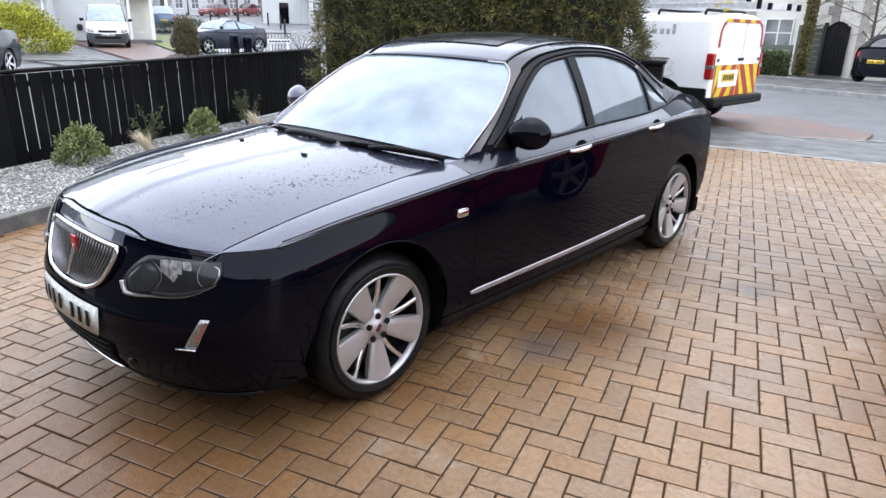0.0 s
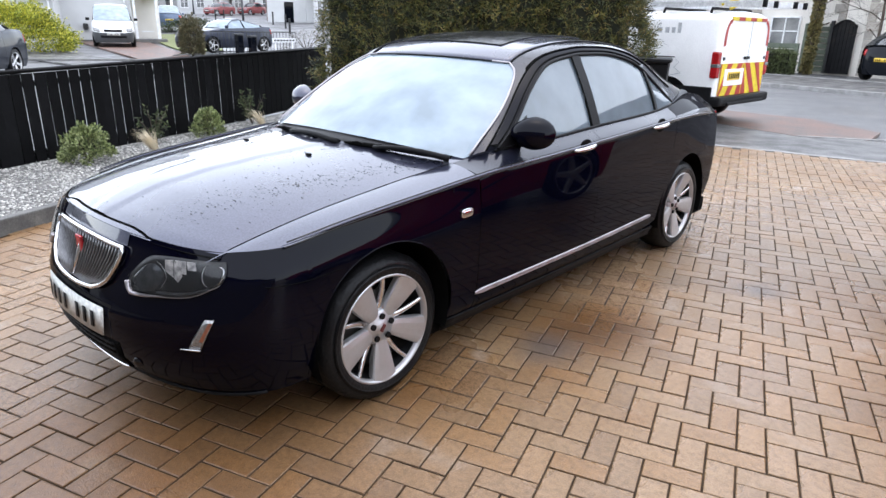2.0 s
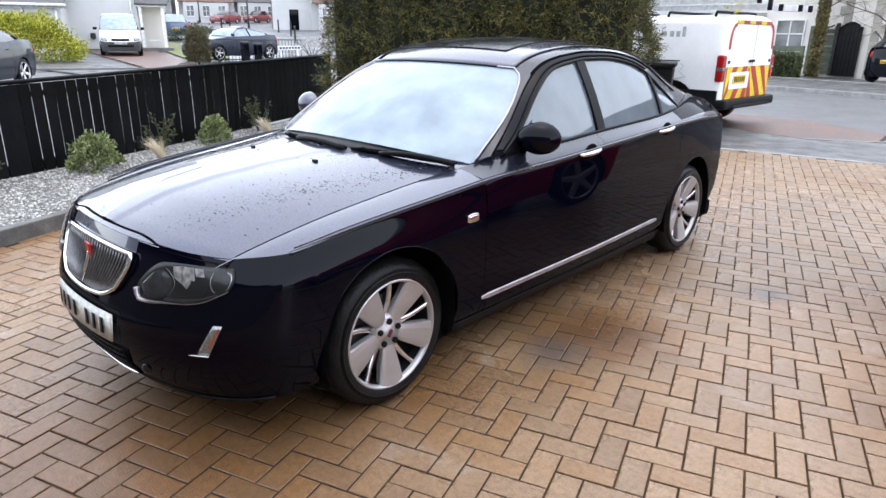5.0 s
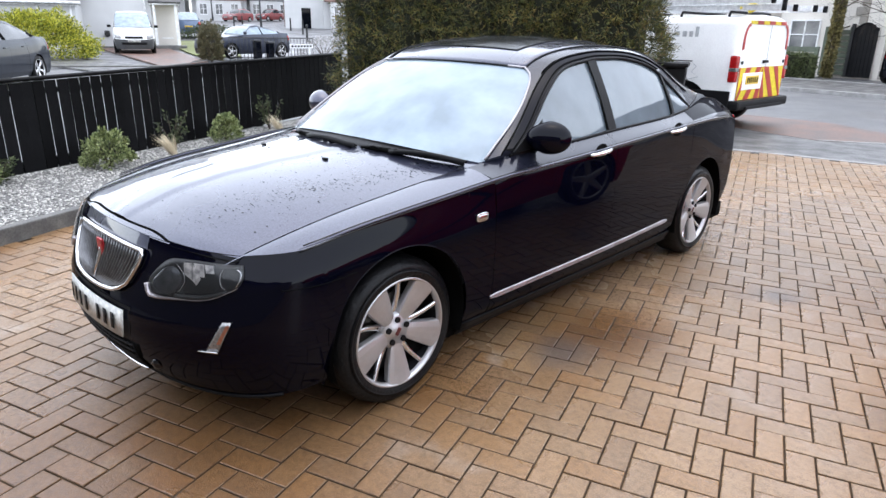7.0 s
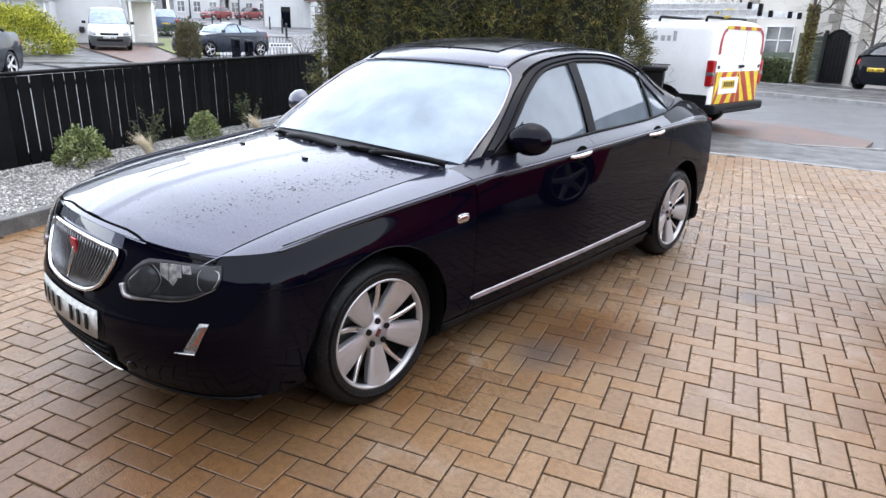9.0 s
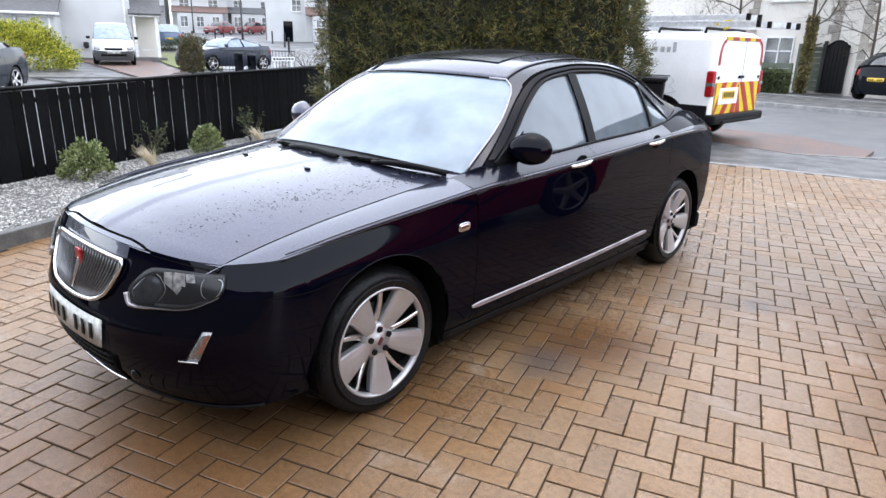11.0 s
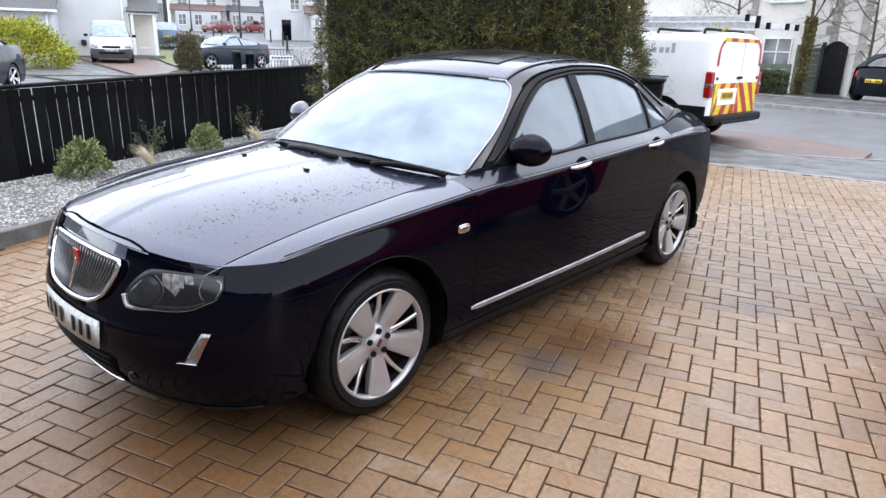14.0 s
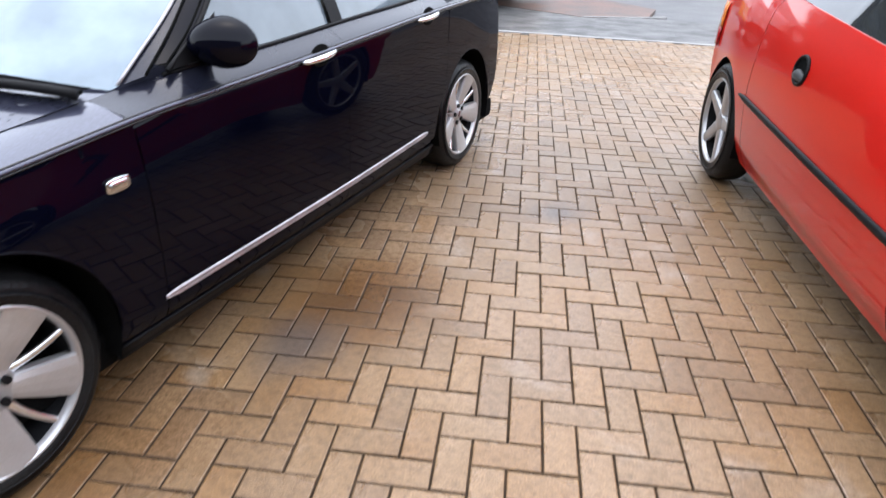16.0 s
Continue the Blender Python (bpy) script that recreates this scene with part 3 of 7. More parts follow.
for sx in (1, -1):
    P = []
    for i in range(61):
        a, b = C[i], U[i]
        row = []
        for j in range(7):
            t = j / 6
            p = a + (b - a) * t
            o = .012 * math.sin(t * math.pi)
            row.append((sx * (p[0] + o), p[1], p[2] + o * .8))
        P.append(row)
    # the glass runs on round the corner as far as the bright trim
    edge, P_out, rim = [], [], []
    for i in range(iA + 3):
        f = min(1.0, i / iA)
        t0 = (.14 + .30 * math.sin(math.pi * min(1.0, f * .85))) * math.sqrt(max(.0009, 1 - max(0.0, (f - .80) / .20) ** 2))
        line = []
        for t in (0.0, t0 / 2, t0, t0 + (1 - t0) * .25, t0 + (1 - t0) * .5, t0 + (1 - t0) * .75, 1.0):
            p = C[i] + (U[i] - C[i]) * t
            o = .012 * math.sin(t * math.pi)
            line.append((sx * (p[0] + o), p[1], p[2] + o * .8))
        edge.append(line[:3])
        P_out.append(line[2:])
        rim.append(line[2])
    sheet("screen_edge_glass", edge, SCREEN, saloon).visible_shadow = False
    sheet("screen_pillar", [row[:3] for row in P_out], HALFLITPAINT, saloon)
    sheet("roof_rail", [row[:4] for row in P[iA + 2:iR + 1]], HALFLITPAINT, saloon)
    sheet("rear_pillar", P[iR:], HALFLITPAINT, saloon)
    # painted door frames behind a shut line
    frame_rows = []
    for i in range(1, iR + 3):
        t1 = .56 if i > iA else .56 + .10 * (1 - i / iA)
        frame_rows.append([])
        for t in (t1, t1 + (1 - t1) * .35, t1 + (1 - t1) * .7, 1.0):
            p = C[i] + (U[i] - C[i]) * t
            o = .010 * math.sin(t * math.pi) + .003
            frame_rows[-1].append((sx * (p[0] + o), p[1], p[2] + o * .8))
    sheet("door_frame", frame_rows, PAINT, saloon)
    tube("frame_seal", [(r_[2][0] + sx * .002, r_[2][1], r_[2][2] + .002) for r_ in frame_rows], .0035, DARKVOID, saloon, n=6)
    P = []
    for q in np.linspace(0, 1, 14):
        A_ = U[60] + (C[60] - U[60]) * q
        yb = 2.545 + (2.985 - 2.545) * q
        B_ = np.array((R_X[5](yb), yb, R_Z[5](yb)))
        P.append([(sx * p[0], p[1], p[2]) for p in [A_ + (B_ - A_) * f + np.array((.006, 0, .010)) * math.sin(math.pi * f) * q for f in np.linspace(0, 1, 7)]])
    sheet("rear_quarter", P, PAINT, saloon)
    tube("pillar_seal", [(sx * (a_ + (b_ - a_) * .58)[0] + sx * .015, (a_ + (b_ - a_) * .58)[1], (a_ + (b_ - a_) * .58)[2] + .012) for a_, b_ in list(zip(C, U))[0:58]], .0045, DARKVOID, saloon, n=6)
    tube("screen_trim", [(p[0] + sx * .002, p[1] - .003, p[2] + .005) for p in rim[:iA + 1]] + [(sx * (p[0]), p[1] - .006, p[2] + .005) for p in across(iA, iA, lambda f: (-.06, .017))[0][23:21:-1]], .0050, TRIM, saloon, "bright windscreen edge trim")
    tube("roof_drip", [(sx * (c[0]), c[1], c[2] + .003) for c in C[iA:58]], .004, BLACK, saloon)
    tube("window_frame", [(sx * (p[0] + .004), p[1], p[2]) for p in U], .008, BLACK, saloon)

    def dlo(y):
        """Upper edge (x, z) of the side window opening at y."""
        k = min(range(61), key=lambda i: abs(U[i][1] - y))
        k2 = min(60, k + 1) if U[k][1] < y else max(0, k - 1)
        if k2 == k or abs(U[k2][1] - U[k][1]) < 1e-6:
            return U[k][0], U[k][2]
        t = (y - U[k][1]) / (U[k2][1] - U[k][1])
        p = U[k] + (U[k2] - U[k]) * t
        return p[0], p[2]
    for nm, ya, yb in (("front_door_glass", .72, 1.50), ("rear_door_glass", 1.585, 2.26), ("quarter_glass", 2.285, 2.535)):
        P = []
        for y in np.linspace(ya, yb, 24):
            xt, zt = dlo(y)
            xb_, zb_ = R_X[5](y) - .006, R_Z[5](y)
            zt = max(zt, zb_ + .004)
            P.append([(sx * (xb_ + (xt - .006 - xb_) * j / 8 + .010 * math.sin(math.pi * j / 8)), y, zb_ + (zt - zb_) * j / 8) for j in range(9)])
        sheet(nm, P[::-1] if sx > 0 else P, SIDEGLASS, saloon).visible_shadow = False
    for nm, ya, yb, w in (("b_pillar", 1.505, 1.58, .02), ("quarter_bar", 2.258, 2.287, .01)):
        P = []
        for j in range(9):
            row = []
            for q in (0, .5, 1):
                y = ya + (yb - ya) * q - (.02 * j / 8 if nm == "b_pillar" else .0)
                xt, zt = dlo(y)
                row.append((sx * (R_X[5](y) + (xt - R_X[5](y)) * j / 8 + .008 + .010 * math.sin(math.pi * j / 8)), y, R_Z[5](y) + (zt - R_Z[5](y)) * j / 8))
            P.append(row)
        sheet(nm, P, BLACK, saloon, thick=.004, smooth=False)
    # mirror
    mo = Vector((0, 0, 0)) if sx > 0 else Vector((.010, .035, .012))
    bm = bmesh.new()
    bmesh.ops.create_uvsphere(bm, u_segments=28, v_segments=16, radius=1)
    for v in bm.verts:
        x, y, z = v.co
        y = y if y < 0 else y * .45
        k = 1 - .18 * max(0, -x)
        v.co = (sx * (.888 + x * .100), .850 + y * .090 + .02 * x, 1.008 + z * .074 * k)
        v.co += mo
    # far mirror cap in the paler copy, standing for the sky on it
    mirror = part("door_mirror", bm, PAINT if sx > 0 else SKYLITPAINT, saloon, smooth=True)
    tube("mirror_arm", [(sx * .795, .85, .955), (sx * .82, .855, .965), (sx * .85, .86, .985)], [.030, .022, .024], BLACK, mirror)
    polys("mirror_sail", [(sx * .806, .70, .945), (sx * .812, .90, .958), (sx * .785, .93, 1.075), (sx * .795, .82, 1.01)], [(0, 1, 2, 3)], BLACK, mirror)
    # handles
    for y, z in ((1.30, .885), (2.17, .915)):
        x = side_x(y, z)
        pts = [(sx * (x + .004 + .026 * math.sin(math.pi * t) ** .5), y - .10 + .20 * t, z + .012 * t) for t in np.linspace(0, 1, 13)]
        d = fdoor if y < 2 else rdoor
        tube("door_handle", pts, [.008 + .004 * math.sin(math.pi * t) for t in np.linspace(0, 1, 13)], CHROME, d, "chrome handle", n=10)
        # near-black oval on the door, painted as the shaded hollow behind the handle
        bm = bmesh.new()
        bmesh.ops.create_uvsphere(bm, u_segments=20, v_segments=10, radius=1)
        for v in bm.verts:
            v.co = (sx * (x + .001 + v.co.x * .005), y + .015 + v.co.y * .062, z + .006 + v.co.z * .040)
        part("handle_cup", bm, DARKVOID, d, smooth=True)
    # side repeater
    y, z = .41, .722
    def pebble(dx, dy, dz, out):
        bm = bmesh.new()
        bmesh.ops.create_uvsphere(bm, u_segments=24, v_segments=14, radius=1)
        for v in bm.verts:
            q = [math.copysign(abs(c) ** .55, c) for c in v.co]
            v.co = (sx * (side_x(y, z) + out + q[0] * dx), y + q[1] * dy, z + q[2] * dz)
        return bm
    rep = part("side_repeater", pebble(.008, .030, .0135, .004), POLISH, saloon, "clear indicator lens in chrome surround", smooth=True)
    bm = pebble(.006, .037, .0195, .001)
    part("bezel", bm, CHROME, rep)

# grille: slanting bars in a bright surround
def gz_half(z):
    """Half width of the grille opening in th at height z."""
    return spl([(.535, .06), (.551, .125), (.58, .163), (.62, .182), (.68, .200), (.722, .210)])(z)


gp = []
for z in np.linspace(.536, .726, 10):
    gp.append([nose_at(z, gz_half(z) * s, .002) for s in np.linspace(-1, 1, 25)])
grille = sheet("grille", gp, BLACK, saloon, "dark grille with fine upright bars in chrome surround", thick=.004)
for k in range(-13, 14):
    s = k / 13.5
    pts = [nose_at(z, gz_half(z) * s, .010) for z in np.linspace(.54, .724, 7)]
    tube("grille_bar", pts, .0042, mat("bar_metal", (0.20, 0.20, 0.21), 0.3, 0.8) if k == -13 else bpy.data.materials["bar_metal"], grille, n=6)
loop = [nose_at(.730 + .006 * (1 - t * t), t * .215, .014) for t in np.linspace(-1, 1, 15)]
loop += [nose_at(z, gz_half(z) + .010, .014) for z in np.linspace(.716, .556, 8)]
loop += [nose_at(.530 + .012 * (abs(t) ** 2), t * .115, .016) for t in np.linspace(1, -1, 9)]
loop += [nose_at(z, -(gz_half(z) + .010), .014) for z in np.linspace(.556, .716, 8)]
tube("grille_surround", loop + [loop[0]], .0085, CHROME, grille, "bright chrome surround", n=10)
bpts = [nose_at(z, 0, .012) for z in (.700, .655, .60, .545)]
tube("grille_spine", bpts, [.008, .010, .009, .004], CHROME, grille)
bm = bmesh.new()
box_bm(bm, tuple(nose_at(.672, 0, .016)), (.052, .012, .066), .005)
part("badge", bm, REDENAMEL, grille, "red enamel shield badge")
# lower bumper details
lg = []
for z in np.linspace(.232, .365, 8):
    hw = .21 + .02 * (z - .232) / .133
    lg.append([nose_at(z, hw * q, .003) for q in np.linspace(-1, 1, 31)])
lower_grille = sheet("lower_grille", lg, DARKVOID, saloon, "black mesh air intake", thick=.004)
for k in range(5):
    z = .246 + .026 * k
    tube("intake_bar", [nose_at(z, .205 * q, .006) for q in np.linspace(-1, 1, 31)], .0035, BLACK, lower_grille, n=6)
for k in range(-9, 10):
    tube("intake_rib", [nose_at(z, .0225 * k, .005) for z in (.236, .30, .36)], .0025, BLACK, lower_grille, n=5)
tube("lip_trim", [nose_at(.226 + .012 * q * q, .205 * q, .010) for q in np.linspace(-1, 1, 41)], .007, CHROME, saloon, "bright trim under the air intake")
tube("chin_edge", [nose_at(.192 + .035 * q * q, q, .002) for q in np.linspace(-.8, .8, 41)], .007, BLACK, saloon)
plate = sheet("number_plate", [[nose_at(.436 + dz, t, .014) + np.array((0, -.002, 0)) for t in np.linspace(-.180, .180, 21)] for dz in (-.052, .052)], WHITEPLATE, saloon, "white plate with dark bars", thick=.004)
for k, t in enumerate((-.145, -.103, -.061, -.019, .052, .094, .136)):
    sheet("plate_mark", [[nose_at(.436 + dz, t + d, .0185) + np.array((0, -.002, 0)) for d in (-.0085, .0085)] for dz in (-.030, .030)], BLACK, plate, thick=.002)
sheet("plate_recess", [[nose_at(z, t, .002) for t in np.linspace(-.20, .20, 21)] for z in (.372, .436, .50)], BLACK, saloon)
for sx in (1, -1):
    # headlamp: housing, reflectors and clear cover
    def lamp_pt(u, v, out):
        """u along the lamp outwards, v upwards, both 0 to 1."""
        th = .262 + .402 * u
        lo = spl([(0, .604), (.02, .586), (.06, .570), (.13, .570), (.31, .578), (.5, .584), (.65, .595), (.78, .616), (.88, .643), (.965, .695), (1, .735)])(u)
        hi = spl([(0, .612), (.02, .640), (.06, .671), (.11, .698), (.17, .720), (.25, .735), (.4, .742), (.6, .745), (1, .746)])(u)
        p = nose_at(lo + (hi - lo) * v, th, out)
        return (sx * p[0], p[1], p[2])
    LU = [(1 - math.cos(math.pi * q / 44)) / 2 for q in range(45)]
    lamp = sheet("headlamp", [[lamp_pt(u, v, .003) for v in np.linspace(0, 1, 8)] for u in LU], mat("lamp_housing", (0.010, 0.010, 0.011), 0.4, spec=.3) if sx == 1 else bpy.data.materials["lamp_housing"], saloon, "clear headlamp with dark housing", thick=.004)
    LAMPMETAL = bpy.data.materials.get("lamp_metal") or mat("lamp_metal", (.50, .49, .48), .26, .8, (.30, .30, .30), 30.0, bump=.1, bscale=80, fine=.1)
    LAMPGREY = bpy.data.materials.get("lamp_grey") or mat("lamp_grey", (.085, .088, .094), .16, .55, (.050, .052, .056), 20.0, spec=.3)

    LAMPFACET = bpy.data.materials.get("lamp_facet") or mat("lamp_facet", (.62, .58, .55), .40, .5, (.24, .23, .23), 40.0)

    def lamp_in(u, v, out):
        """A point of the lamp's inside, kept within its outline."""
        return lamp_pt(min(.985, max(.012, u)), min(.97, max(.03, v)), out)

    def bowl(nm, uc, vc, ru, rv, prof, material, host, n=36):
        """A turned reflector on the lamp's floor; prof gives (share of the radius, height)."""
        rings = [[lamp_in(uc + ru * r_ * math.cos(2 * math.pi * k / n), vc + rv * r_ * math.sin(2 * math.pi * k / n), hh) for k in range(n + 1)] for r_, hh in prof]
        return sheet(nm, rings, material, host)

    def ring(nm, uc, vc, ru, rv, a0, a1, r_, material, host, out=.011):
        tube(nm, [lamp_in(uc + ru * math.cos(radians(q)), vc + rv * math.sin(radians(q)), out) for q in np.linspace(a0, a1, 24)], r_, material, host, n=6)
    # dipped beam: smooth dark dome in a thin rim
    dip = bowl("reflector", .19, .46, .185, .47, ((1.0, .004), (.97, .0065), (.92, .005), (.80, .0075), (.55, .0115), (.28, .0135), (.02, .014)), LAMPGREY, lamp)
    ring("lamp_ring", .19, .46, .190, .47, -40, 60, .0011, LAMPMETAL, dip)
    # main beam: dark shallow dish under pale stepped facets
    dish = bowl("reflector", .52, .50, .20, .60, ((1.0, .008), (.9, .007), (.6, .0045), (.3, .0035), (.02, .003)), LAMPGREY, lamp)
    for quad in (((.36, .66), (.45, .50), (.45, .95), (.36, .93)), ((.455, .50), (.50, .36), (.54, .58), (.455, .95)), ((.505, .62), (.575, .62), (.585, .95), (.465, .95)), ((.59, .74), (.68, .74), (.68, .95), (.59, .95))):
        polys("beam_facet", [lamp_in(u, v, .0085 + .002 * (v < .6)) for u, v in quad], [(0, 1, 2, 3)], LAMPFACET, dish, "pale stepped reflector")
    # indicator: chrome bowl, with part rings added as its bright crescent glints
    turn = bowl("reflector", .845, .52, .135, .46, ((1.0, .004), (.85, .0048), (.60, .0036), (.40, .0030), (.34, .0048), (.02, .0052)), LAMPMETAL, lamp)
    ring("lamp_ring", .845, .52, .112, .40, -75, 45, .0022, CHROME, turn, .008)
    ring("lamp_ring", .845, .52, .118, .40, 120, 235, .0012, LAMPMETAL, turn, .008)
    sheet("lamp_ledge", [[lamp_in(u, v, o) for v, o in ((.03, .009), (.07, .012), (.11, .006))] for u in np.linspace(.30, .80, 12)], LAMPGREY, lamp)
    sheet("cover", [[lamp_pt(u, v, .016) for v in np.linspace(0, 1, 8)] for u in (LU[::-1] if sx > 0 else LU)], LENS, lamp).visible_shadow = False
    tube("lamp_trim", [lamp_pt(u, 0, .010) for u in [.9 * (1 - math.cos(math.pi * q / 19)) / 2 for q in range(20)]], [.0125 - .0112 * min(1, q / 9) for q in range(20)], TRIM, lamp)
    sheet("side_lens", [[tuple(nose_at(z, th, .0015) * np.array((sx, 1, 1))) for z in np.linspace(.60 + .045 * max(0, (th - .62) / .19) + max(0, th - .79) * 2.5, .742 - max(0, th - .79) * 1.2, 5)] for th in np.linspace(.60, .815, 14)], PAINT, lamp, "smoked outer lens")
    # corner indicator in the bumper
    ip = []
    for z in np.linspace(.416, .522, 6):
        c = .542 + .050 * (z - .416) / .106
        w = .023 - .006 * (z - .416) / .106
        ip.append([nose_at(z, c + w * s, .006) * np.array((sx, 1, 1)) for s in np.linspace(-1, 1, 5)])
    ind = sheet("corner_indicator", ip, CLEARLENS, saloon, "clear ribbed corner lamp", thick=.004)
    sheet("amber_core", [[nose_at(z, .542 + .050 * (z - .416) / .106 + .010 + w, .0075) * np.array((sx, 1, 1)) for w in (-.007, 0, .007)] for z in np.linspace(.445, .512, 4)], bpy.data.materials.get("smoked_amber") or mat("smoked_amber", (.20, .07, .04), .2), ind)
    tube("lamp_base", [nose_at(.411, .526 + s * .036, .006) * np.array((sx, 1, 1)) for s in (-1, 0, 1)], .003, CHROME, ind)
    # round fog-lamp blank
    p = Vector(nose_at(.300, .285, -.014)) * 1
    p.x *= sx
    bm = bmesh.new()
    bmesh.ops.create_uvsphere(bm, u_segments=16, v_segments=8, radius=.026)
    bmesh.ops.translate(bm, vec=p, verts=bm.verts)
    part("tow_cover", bm, GLOSSBLACK, saloon, smooth=True)
    # bumper joint
    tube("bumper_seam", [nose_at(.628 + .0, t, .001) * np.array((sx, 1, 1)) for t in np.linspace(.80, 1, 8)] + [np.array((sx * (side_x(y, .625 + .012 * (y - YJ) / .14) + .0005), y, .625 + .012 * (y - YJ) / .14)) for y in np.linspace(YJ + .02, -.235, 5)], .0018, DARKVOID, saloon)
    # washer jets
    jet = bmesh.new()
    box_bm(jet, (sx * .25, .08 - .0, top_z(.25, .08) + .006), (.028, .016, .010), .004)
    part("washer_jet", jet, BLACK, saloon)
# scuttle and wipers
P = []
for u in us:
    x = u * .655
    ya, yb = bonnet_rear(u) - .005, .575 - .17 * (1 - abs(u) ** 2.2) + .015
    P.append([(x, ya + (yb - ya) * t, top_z(min(abs(x), .66), min(.5, ya)) - .020 + .03 * t) for t in (0, .5, 1)])
sheet("scuttle", P, BLACK, saloon, thick=.01)


def screen_pt(f, s, lift):
    """A point on the windscreen: f up from the base, s across from -1 to 1."""
    i = f * iA
    k = max(0, int(min(iA - 1, i)))
    c = C[k] + (C[k + 1] - C[k]) * (i - k)
    by, bz = -.17 + .11 * f, .055 - .038 * f
    kk = 1 - abs(s) ** 2.2
    return (c[0] * s, c[1] + by * kk - lift * .6, c[2] + bz * kk + lift)


for s0, s1, f0, f1 in ((.97, .30, -.075, -.135), (.26, -.50, -.135, -.115)):
    pts = [screen_pt(f0 + (f1 - f0) * t, s0 + (s1 - s0) * t, .038) for t in np.linspace(0, 1, 20)]
    blade = tube("wiper", pts, [.005 + .006 * min(1, q / 3, (19 - q) / 3) for q in range(20)], DARKVOID, saloon, "black wiper resting on the screen")
    tube("rubber_lip", [screen_pt(f0 + .012 + (f1 - f0) * t, s0 + (s1 - s0) * t, .026) for t in np.linspace(.03, .97, 16)], .006, RUBBER, blade, n=6)
    pts = [screen_pt(f0 + (f1 - f0) * t * .7 - .022, s0 + (s1 - s0) * (.0 + .66 * t), .046 + .014 * math.sin(3.1 * t)) for t in np.linspace(0, 1, 12)]
    tube("wiper_arm", pts, [.015 - .006 * q / 11 for q in range(12)], BLACK, blade)
    for t in (.12, .36, .60, .84):
        a_, b_ = screen_pt(f0 + (f1 - f0) * t - .006, s0 + (s1 - s0) * (t - .06), .048), screen_pt(f0 + (f1 - f0) * t - .006, s0 + (s1 - s0) * (t + .06), .048)
        tube("claw", [a_, tuple((np.array(a_) + np.array(b_)) / 2 + np.array((0, 0, .006))), b_], .004, BLACK, blade, n=5)
# beads of water on the bonnet
rb = np.random.RandomState(17)
bv, bf = [], []
for k in range(900):
    f = rb.uniform()
    if f < .55:
        y = rb.uniform(-.60, .36)
        x = .36 + .24 * (y + .60) / .96 + rb.normal(0, .045)
    else:
        y, x = rb.uniform(-.70, .40), rb.uniform(-.62, .64)
    if abs(x) > R_X[5](y) - .02 or y < bonnet_front(x) + .03 or y > bonnet_rear(x / .68) - .02:
        continue
    s_ = rb.uniform(.0010, .0024) if rb.uniform() < .8 else rb.uniform(.0022, .0042)
    c_ = np.array((x, y, top_z(x, y) + .0022))
    b_ = len(bv)
    e_ = rb.uniform(1.0, 2.6)
    for q in range(6):
        a_ = q * math.pi / 3
        bv.append(c_ + np.array((math.cos(a_) * s_ * e_, math.sin(a_) * s_ * .9, 0)))
    bv.append(c_ + np.array((0, 0, s_ * .55)))
    bf += [(b_ + q, b_ + (q + 1) % 6, b_ + 6) for q in range(6)]
tagged(polys("rain_bead", bv, bf, GLOSSBLACK, saloon, "dark beads of rain water", True), kind="stuff")
# cabin
CABIN = mat("dark_trim", (0.03, 0.03, 0.033), 0.7)
block("cabin_floor", (0, 1.5, .35), (1.5, 2.3, .05), CABIN, saloon)
block("dashboard", (0, .88, .86), (1.24, .36, .13), CABIN, saloon, bevel=.05)
for x in (.36, -.36):
    bm = bmesh.new()
    box_bm(bm, (x, 1.45, .55), (.5, .5, .18), .06)
    box_bm(bm, (x, 1.72, .85), (.48, .14, .55), .06)
    box_bm(bm, (x, 1.76, 1.19), (.26, .09, .17), .04)
    part("seat", bm, mat("seat_leather", (0.12, 0.11, 0.10), 0.5) if x > 0 else bpy.data.materials["seat_leather"], saloon)
bm = bmesh.new()
box_bm(bm, (0, 2.45, .60), (1.3, .5, .2), .06)
box_bm(bm, (0, 2.72, .88), (1.3, .14, .5), .06)
part("rear_seat", bm, bpy.data.materials["seat_leather"], saloon)
pts = [(-.36 + .185 * math.cos(a), 1.02 + .06 * math.sin(a), .97 + .175 * math.sin(a)) for a in np.linspace(0, 2 * math.pi, 25)]
tube("steering_wheel", pts, .014, CABIN, saloon)
block("mirror_inside", screen_pt(.86, 0, -.03), (.20, .03, .06), CABIN, saloon, bevel=.012)
# underbody set wide, and an unseen front tray added to deepen the shadow below
block("underbody", (0, 1.55, .21), (1.56, 3.6, .12), DARKVOID, saloon, bevel=.03)
block("front_undertray", (0, -.30, .215), (1.20, .56, .05), DARKVOID, saloon, bevel=.03)


